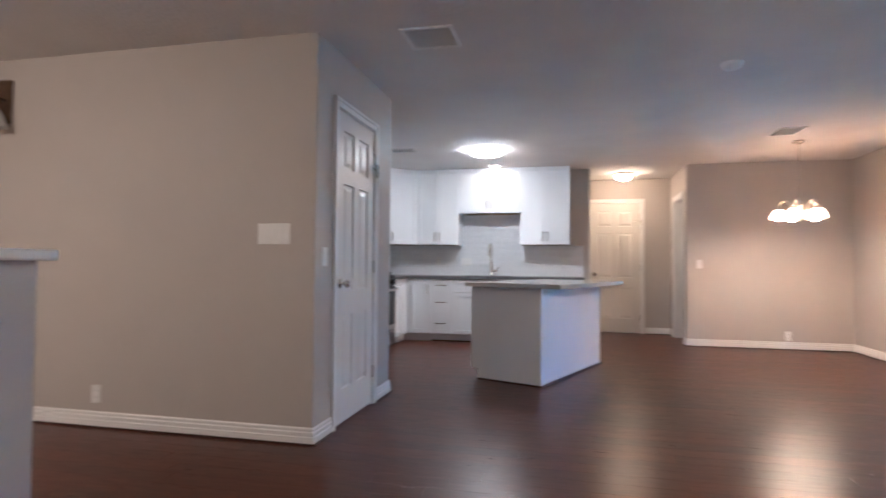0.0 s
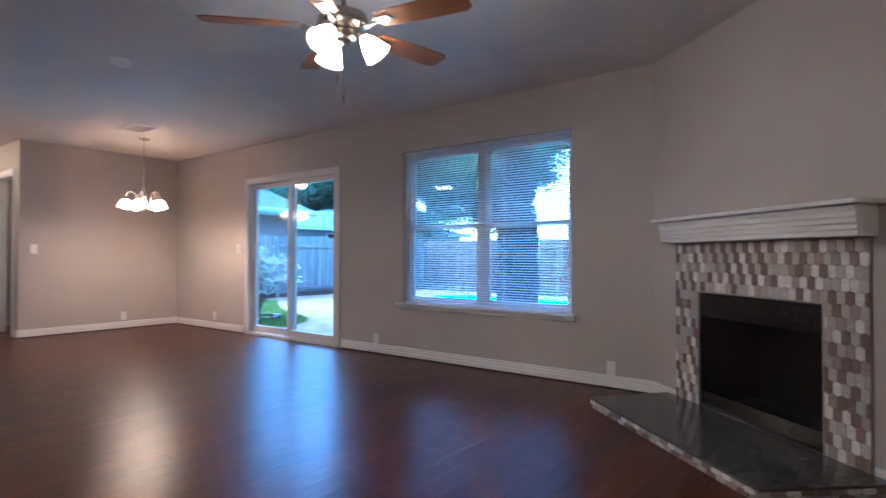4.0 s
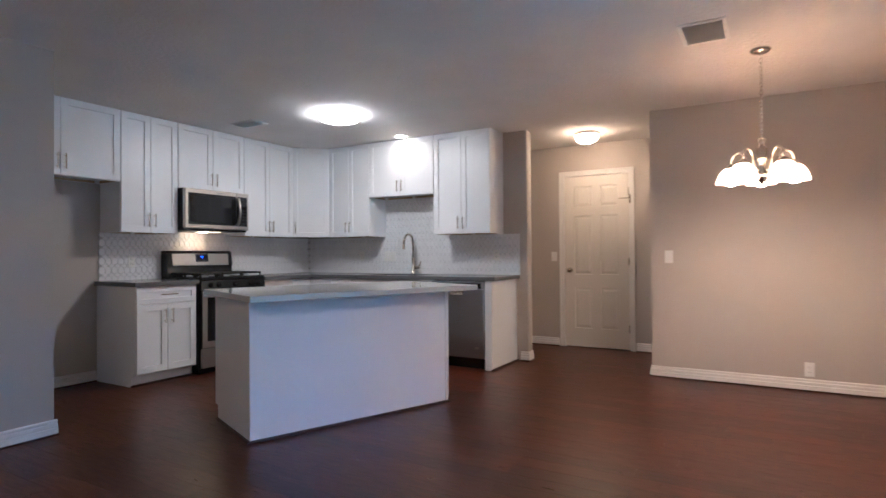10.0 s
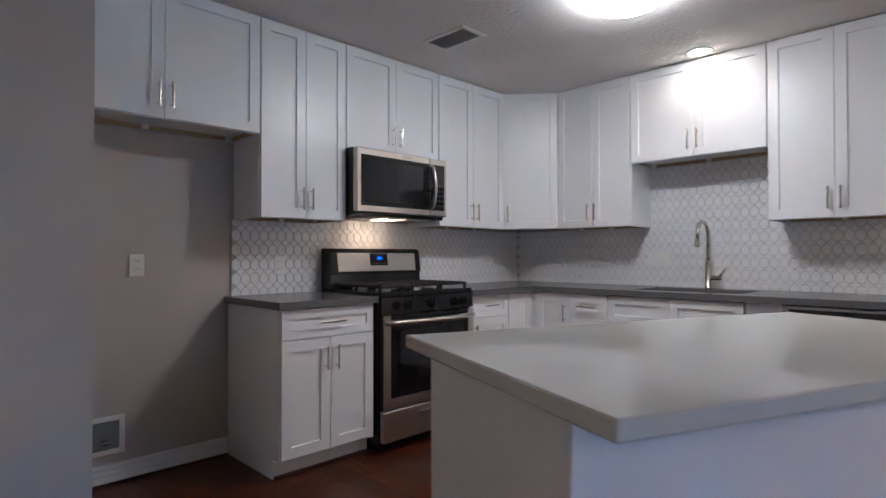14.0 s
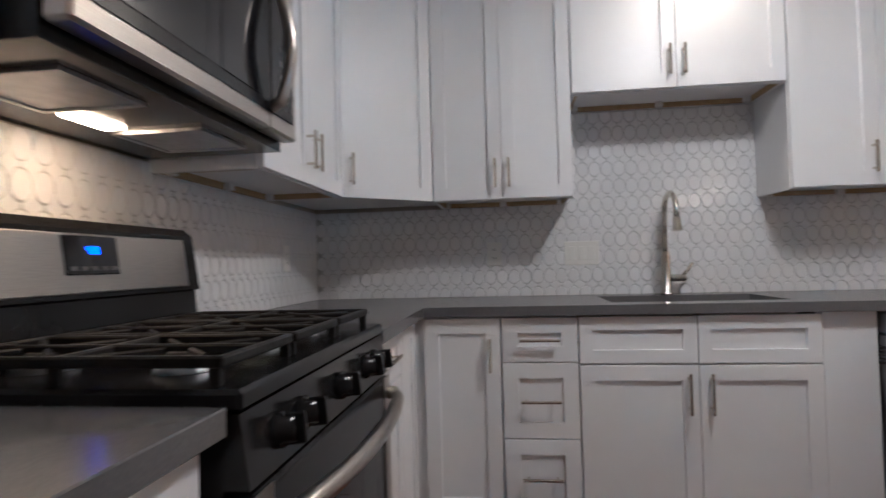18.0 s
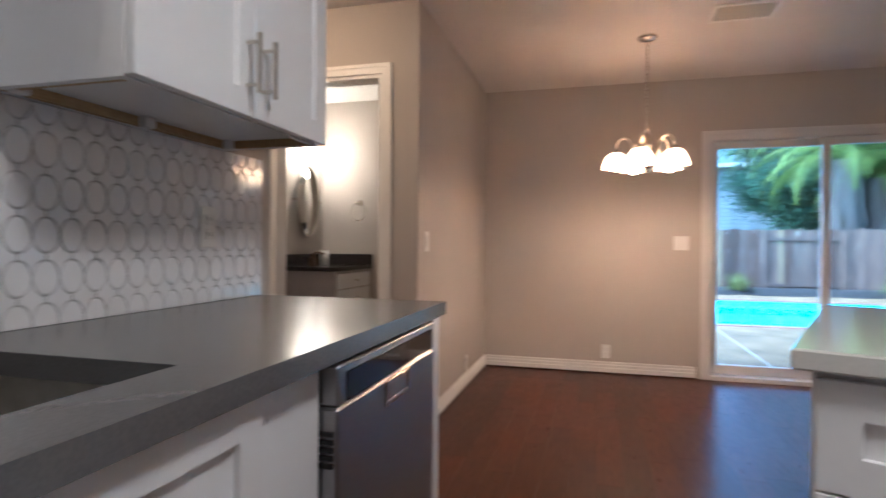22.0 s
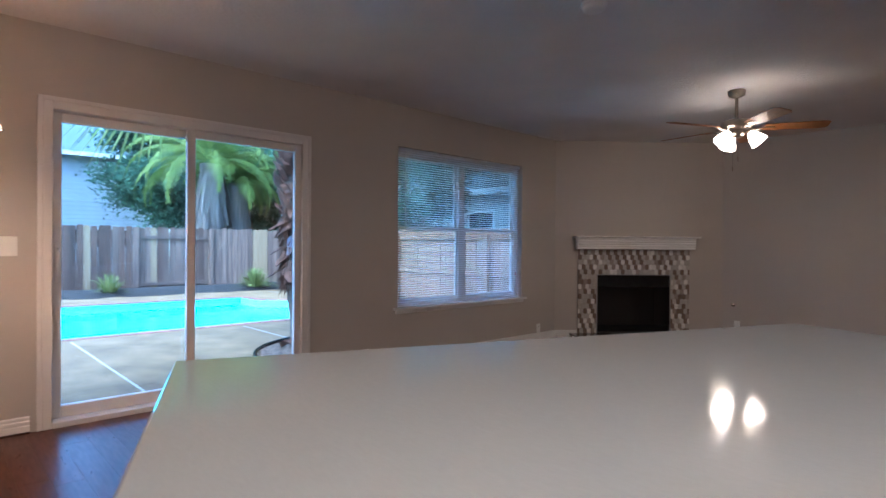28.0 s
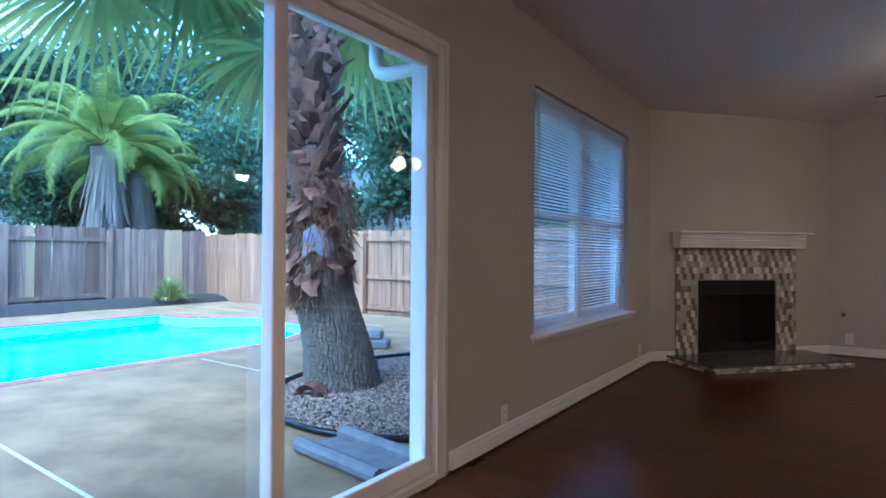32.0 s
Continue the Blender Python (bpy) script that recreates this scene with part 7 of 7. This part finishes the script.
def tuft(m, n, ln, label, material, seed, name="shrub"):
    r = random.Random(seed)
    V, F = [], []
    for i in range(n):
        a, e = r.uniform(0, 6.28), r.uniform(0.3, 1.45)
        o = Vector((math.cos(a) * math.cos(e), math.sin(a) * math.cos(e), math.sin(e)))
        s = Vector((-math.sin(a), math.cos(a), 0)) * 0.012
        p, L = Vector((r.uniform(-0.05, 0.05), r.uniform(-0.05, 0.05), 0)), ln * r.uniform(0.6, 1.1)
        q = p + o * L * 0.6
        t = p + o * L + Vector((0, 0, -0.25 * L))
        i0 = len(V)
        V += [p - s, p + s, q + s, q - s, t]
        F += [(i0, i0 + 1, i0 + 2, i0 + 3), (i0 + 3, i0 + 2, i0 + 4)]
    ob = new(name, leaf_mesh(name, V, F, material))
    ob.matrix_basis = m
    return tagged(ob, label, "shrub")


tuft(pose(16.55, -7.9, GZ + 0.05), 260, 0.8, "bright green spiky shrub by the far fence", FROND, 5)
tuft(pose(16.6, -4.5, GZ + 0.05), 120, 0.7, "small green shrub by the far fence", FROND, 6)

# lawn and rose shrub
def lawn_edge(y):
    """The lawn's far edge: a round corner by the door, then a slow curve away to the side fence."""
    if y < -0.2:
        return 6.5 + 2.0 * math.sqrt(max(0.0, 1 - ((-0.2 - y) / 1.15) ** 2))
    return 8.5 + 1.7 * min(1.0, (y + 0.2) / 3.0) ** 1.3


V, F = [], []
r = np.random.default_rng(9)
cnt = 0
while cnt < 26000:
    x_, y_ = r.uniform(6.5, 10.2), r.uniform(-1.35, 4.1)
    if x_ > lawn_edge(y_) + r.normal() * 0.03:
        continue
    a, h_ = r.uniform(0, 6.28), r.uniform(0.03, 0.080)
    w_ = 0.009
    dx_, dy_ = math.cos(a) * w_, math.sin(a) * w_
    i0 = len(V)
    V += [(x_ - dx_, y_ - dy_, GZ + 0.02), (x_ + dx_, y_ + dy_, GZ + 0.02), (x_ + r.normal() * 0.02, y_ + r.normal() * 0.02, GZ + 0.02 + h_)]
    F.append((i0, i0 + 1, i0 + 2))
    cnt += 1
tagged(new("lawn", leaf_mesh("lawn", V, F, GRASS)), "short green lawn beside the patio", "grass", "", "stuff")
lw = bmesh.new()
ol = [(6.50, 4.15), (6.50, -1.35)] + [(lawn_edge(y_), y_) for y_ in np.linspace(-1.34, 4.15, 30)]
lw.faces.new([lw.verts.new((*p_, GZ + 0.0245)) for p_ in ol])
struct("lawn_soil", lw, mat("lawn_green", (0.15, 0.21, 0.055), (0.10, 0.155, 0.042), 6, 0.9), "green turf under the grass blades", "ground")
V, F = [], []
rr = random.Random(14)
clumps = []
for i in range(46):
    a, z = rr.uniform(0, 6.28), rr.uniform(0.45, 1.30)
    rad = rr.uniform(0, 1) ** 0.5 * (0.16 + 0.30 * math.sin(math.pi * min(1, z / 1.4)))
    clumps.append(Vector((rad * math.cos(a), rad * math.sin(a), z)))
for i in range(1500):
    c = clumps[i % 46] + Vector((rr.gauss(0, 0.06), rr.gauss(0, 0.06), rr.gauss(0, 0.045)))
    d = Vector((rr.gauss(0, 1), rr.gauss(0, 1), rr.gauss(0, 0.6))).normalized() * rr.uniform(0.022, 0.042)
    w_ = d.orthogonal().normalized() * 0.014
    i0 = len(V)
    V += [c - d, c + w_, c + d, c - w_]
    F.append((i0, i0 + 1, i0 + 2, i0 + 3))
sh = thing("rose_shrub", "loose pale green shrub inside a dark stone ring", "shrub", pose(7.75, 0.02, GZ) @ Matrix.Diagonal((1.75, 1.75, 0.98, 1)))
o_ = new("leaves", leaf_mesh("leaves", V, F, SHRUBL))
o_.parent = sh
st_ = bmesh.new()
for i, c in enumerate(clumps[:22]):
    q = Vector((0.03 * math.cos(i), 0.03 * math.sin(i), 0))
    sweep(st_, [q, q * 1.6 + Vector((c.x * 0.35, c.y * 0.35, c.z * 0.5)), c], [0.010, 0.007, 0.003], 5)
part("stems", st_, TRUNK, sh)
lw = bmesh.new()
lathe(lw, [(0.0001, 0.036), (0.36, 0.030)], 24, at=(7.75, 0.02, GZ))
struct("shrub_bed", lw, MULCH, "dark soil under the shrub", "ground")
se = thing("stone_edging", "ring of dark edging stones round the shrub", "edging", pose(7.75, 0.02, GZ + 0.024))
for i in range(15):
    a = 2 * math.pi * i / 15
    eb = boxes((-0.045, 0.045, -0.07, 0.07, 0, rr.uniform(0.05, 0.085), 0.014))
    eb.transform(Matrix.Translation((0.40 * math.cos(a), 0.40 * math.sin(a), 0)) @ Matrix.Rotation(a + rr.uniform(-0.2, 0.2), 4, "Z") @ Matrix.Rotation(rr.uniform(-0.12, 0.12), 4, "Y"))
    part("edging_stone", eb, EDGEST, se)

# ---- backsplash tiles ----
def tile_bm(poly, t):
    """A glazed tile with a rounded-over rim from its outline, front towards -y."""
    bm = bmesh.new()
    rings = [[bm.verts.new((x * k, y_, z * k)) for x, z in poly] for k, y_ in ((1.0, -0.0006), (0.975, -t * 0.72), (0.90, -t))]
    m = len(poly)
    for lo, hi in zip(rings, rings[1:]):
        for i in range(m):
            f = bm.faces.new((lo[i], lo[(i + 1) % m], hi[(i + 1) % m], hi[i]))
            f.smooth = True
    bm.faces.new(rings[-1])
    return bm


LW, LH, LT, LB = 0.0575, 0.0855, 0.0040, 0.0345       # pitch across and up, thickness, half height of an oval
LA, LG = LW / 2 - 0.0013, 0.0013


def oval_top(u):
    return LB * max(0.0, 1 - (abs(u) / LA) ** 2.0) ** 0.5


oval = [(LA * math.cos(q), LB * math.sin(q)) for q in np.linspace(0, 2 * math.pi, 20, endpoint=False)]
quarter = [(LW / 2 - u, LH / 2 - oval_top(u) - 2 * LG) for u in (LG, LA * 0.35, LA * 0.62, LA * 0.82, LA * 0.94)] + [(0, LH / 2 - 0.007)]
star = quarter + [(-x, z) for x, z in quarter[-2::-1]]
star += [(x, -z) for x, z in star[::-1] if x < 0] + [(0, -LH / 2 + 0.007)] + [(x, -z) for x, z in quarter[-2::-1]]
tile_kinds = []
for k, outline in enumerate((oval, star)):
    me = mesh_of("tile", tile_bm(outline, LT), TILE)
    tile_kinds.append((me, np.array([v.co[:] for v in me.vertices]), [tuple(p.vertices) for p in me.polygons]))


def splash(name, m, regions, keep, label):
    """Staggered tiles over regions (x0, x1, z0, z1) of a wall, local -y to the room; those for which keep holds are parts of their own."""
    bk = struct(name, boxes(*[(a, b, -0.0042, 0.0048, c, d) for a, b, c, d in regions]), GROUT, label, "backsplash")
    bk.matrix_basis = m
    V, F = [], []
    x0, x1 = min(r_[0] for r_ in regions), max(r_[1] for r_ in regions)
    z0, z1 = min(r_[2] for r_ in regions), max(r_[3] for r_ in regions)
    j, z = 0, z0 + 0.009
    while z < z1 + LH / 2:
        tile_me, tv, tf = tile_kinds[j % 2]
        x = x0 + 0.027 + (LW / 2 if j % 2 else 0)
        while x < x1 + LW / 2:
            for a, b, c, d in regions:
                if not (a - LW / 2 < x < b + LW / 2 and c - LH / 2 < z < d + LH / 2):
                    continue
                whole = x - LW / 2 >= a and x + LW / 2 <= b and z - LH / 2 >= c and z + LH / 2 <= d
                if whole and keep(x, z):
                    o = new("tile", tile_me)
                    o.parent = bk
                    o.matrix_basis = Matrix.Translation((x, -0.0042, z))
                    continue
                p = tv + np.array((x, -0.0042, z))
                p[:, 0] = np.clip(p[:, 0], a, b)
                p[:, 2] = np.clip(p[:, 2], c, d)
                i0 = len(V)
                V.extend(p.tolist())
                F.extend([tuple(i0 + q for q in f) for f in tf])
            x += LW
        z += LH / 2
        j += 1
    me = bpy.data.meshes.new("cut_tiles")
    me.from_pydata(V, [], F)
    me.materials.append(TILEJ)
    o = new("cut_tiles", me)
    o.parent = bk
    o["kind"] = "stuff"
    return bk


splash("backsplash_sink", Matrix(), [(0.004, 3.018, 0.907, 1.347), (1.274, 2.152, 1.347, 1.792)], lambda x, z: 1.15 < x < 2.2 and z < 1.62, "white glossy lantern tiles behind the sink")
splash("backsplash_stove", pose(0, 0, 0, 0, 0, 90), [(-2.700, -0.010, 0.907, 1.347), (-2.131, -1.341, 1.347, 1.376)], lambda x, z: -2.2 < x < -0.75, "white glossy lantern tiles behind the stove")

# ---- floor planks ----
rng = random.Random(77)
fo_ = struct("floor", boxes((-2.0, XW, YS, HY, -0.0215, -0.004)), SUBF, "dark hand-scraped hardwood floor", "floor")
PWD = 0.127
pl = {}
V, F = [], []


def plank_bm(ln):
    return boxes((0.0006, ln - 0.0006, 0.0006, PWD - 0.0006, -0.0039, 0.0))


y = YS
while y < 1.70:
    x = -2.0 + rng.uniform(-1.0, 0)
    while x < XW:
        ln = rng.choice((0.45, 0.60, 0.75, 0.90, 1.05, 1.20, 1.35))
        x0, x1 = max(x, -2.0), min(x + ln, XW)
        x += ln
        if x1 - x0 < 0.05:
            continue
        whole = abs((x1 - x0) - ln) < 1e-6
        if whole and -6.0 < y < -3.2 and 1.4 < x0 < 5.9:
            if ln not in pl:
                pl[ln] = mesh_of("floor_plank", plank_bm(ln), PLANK)
            o = new("floor_plank", pl[ln])
            o.parent = fo_
            o.location = (x0, y, 0)
        else:
            i0 = len(V)
            e = 0.0006
            y1 = min(y + PWD, 1.75)
            V += [(x_, y_, z_) for z_ in (-0.0039, 0.0) for x_, y_ in ((x0 + e, y + e), (x1 - e, y + e), (x1 - e, y1 - e), (x0 + e, y1 - e))]
            F += [tuple(i0 + q for q in f) for f in ((4, 5, 6, 7), (0, 1, 5, 4), (1, 2, 6, 5), (2, 3, 7, 6), (3, 0, 4, 7))]
    y += PWD
me = bpy.data.meshes.new("far_planks")
me.from_pydata(V, [], F)
me.materials.append(PLANKJ)
o = new("far_planks", me)
o.parent = fo_
o["kind"] = "stuff"
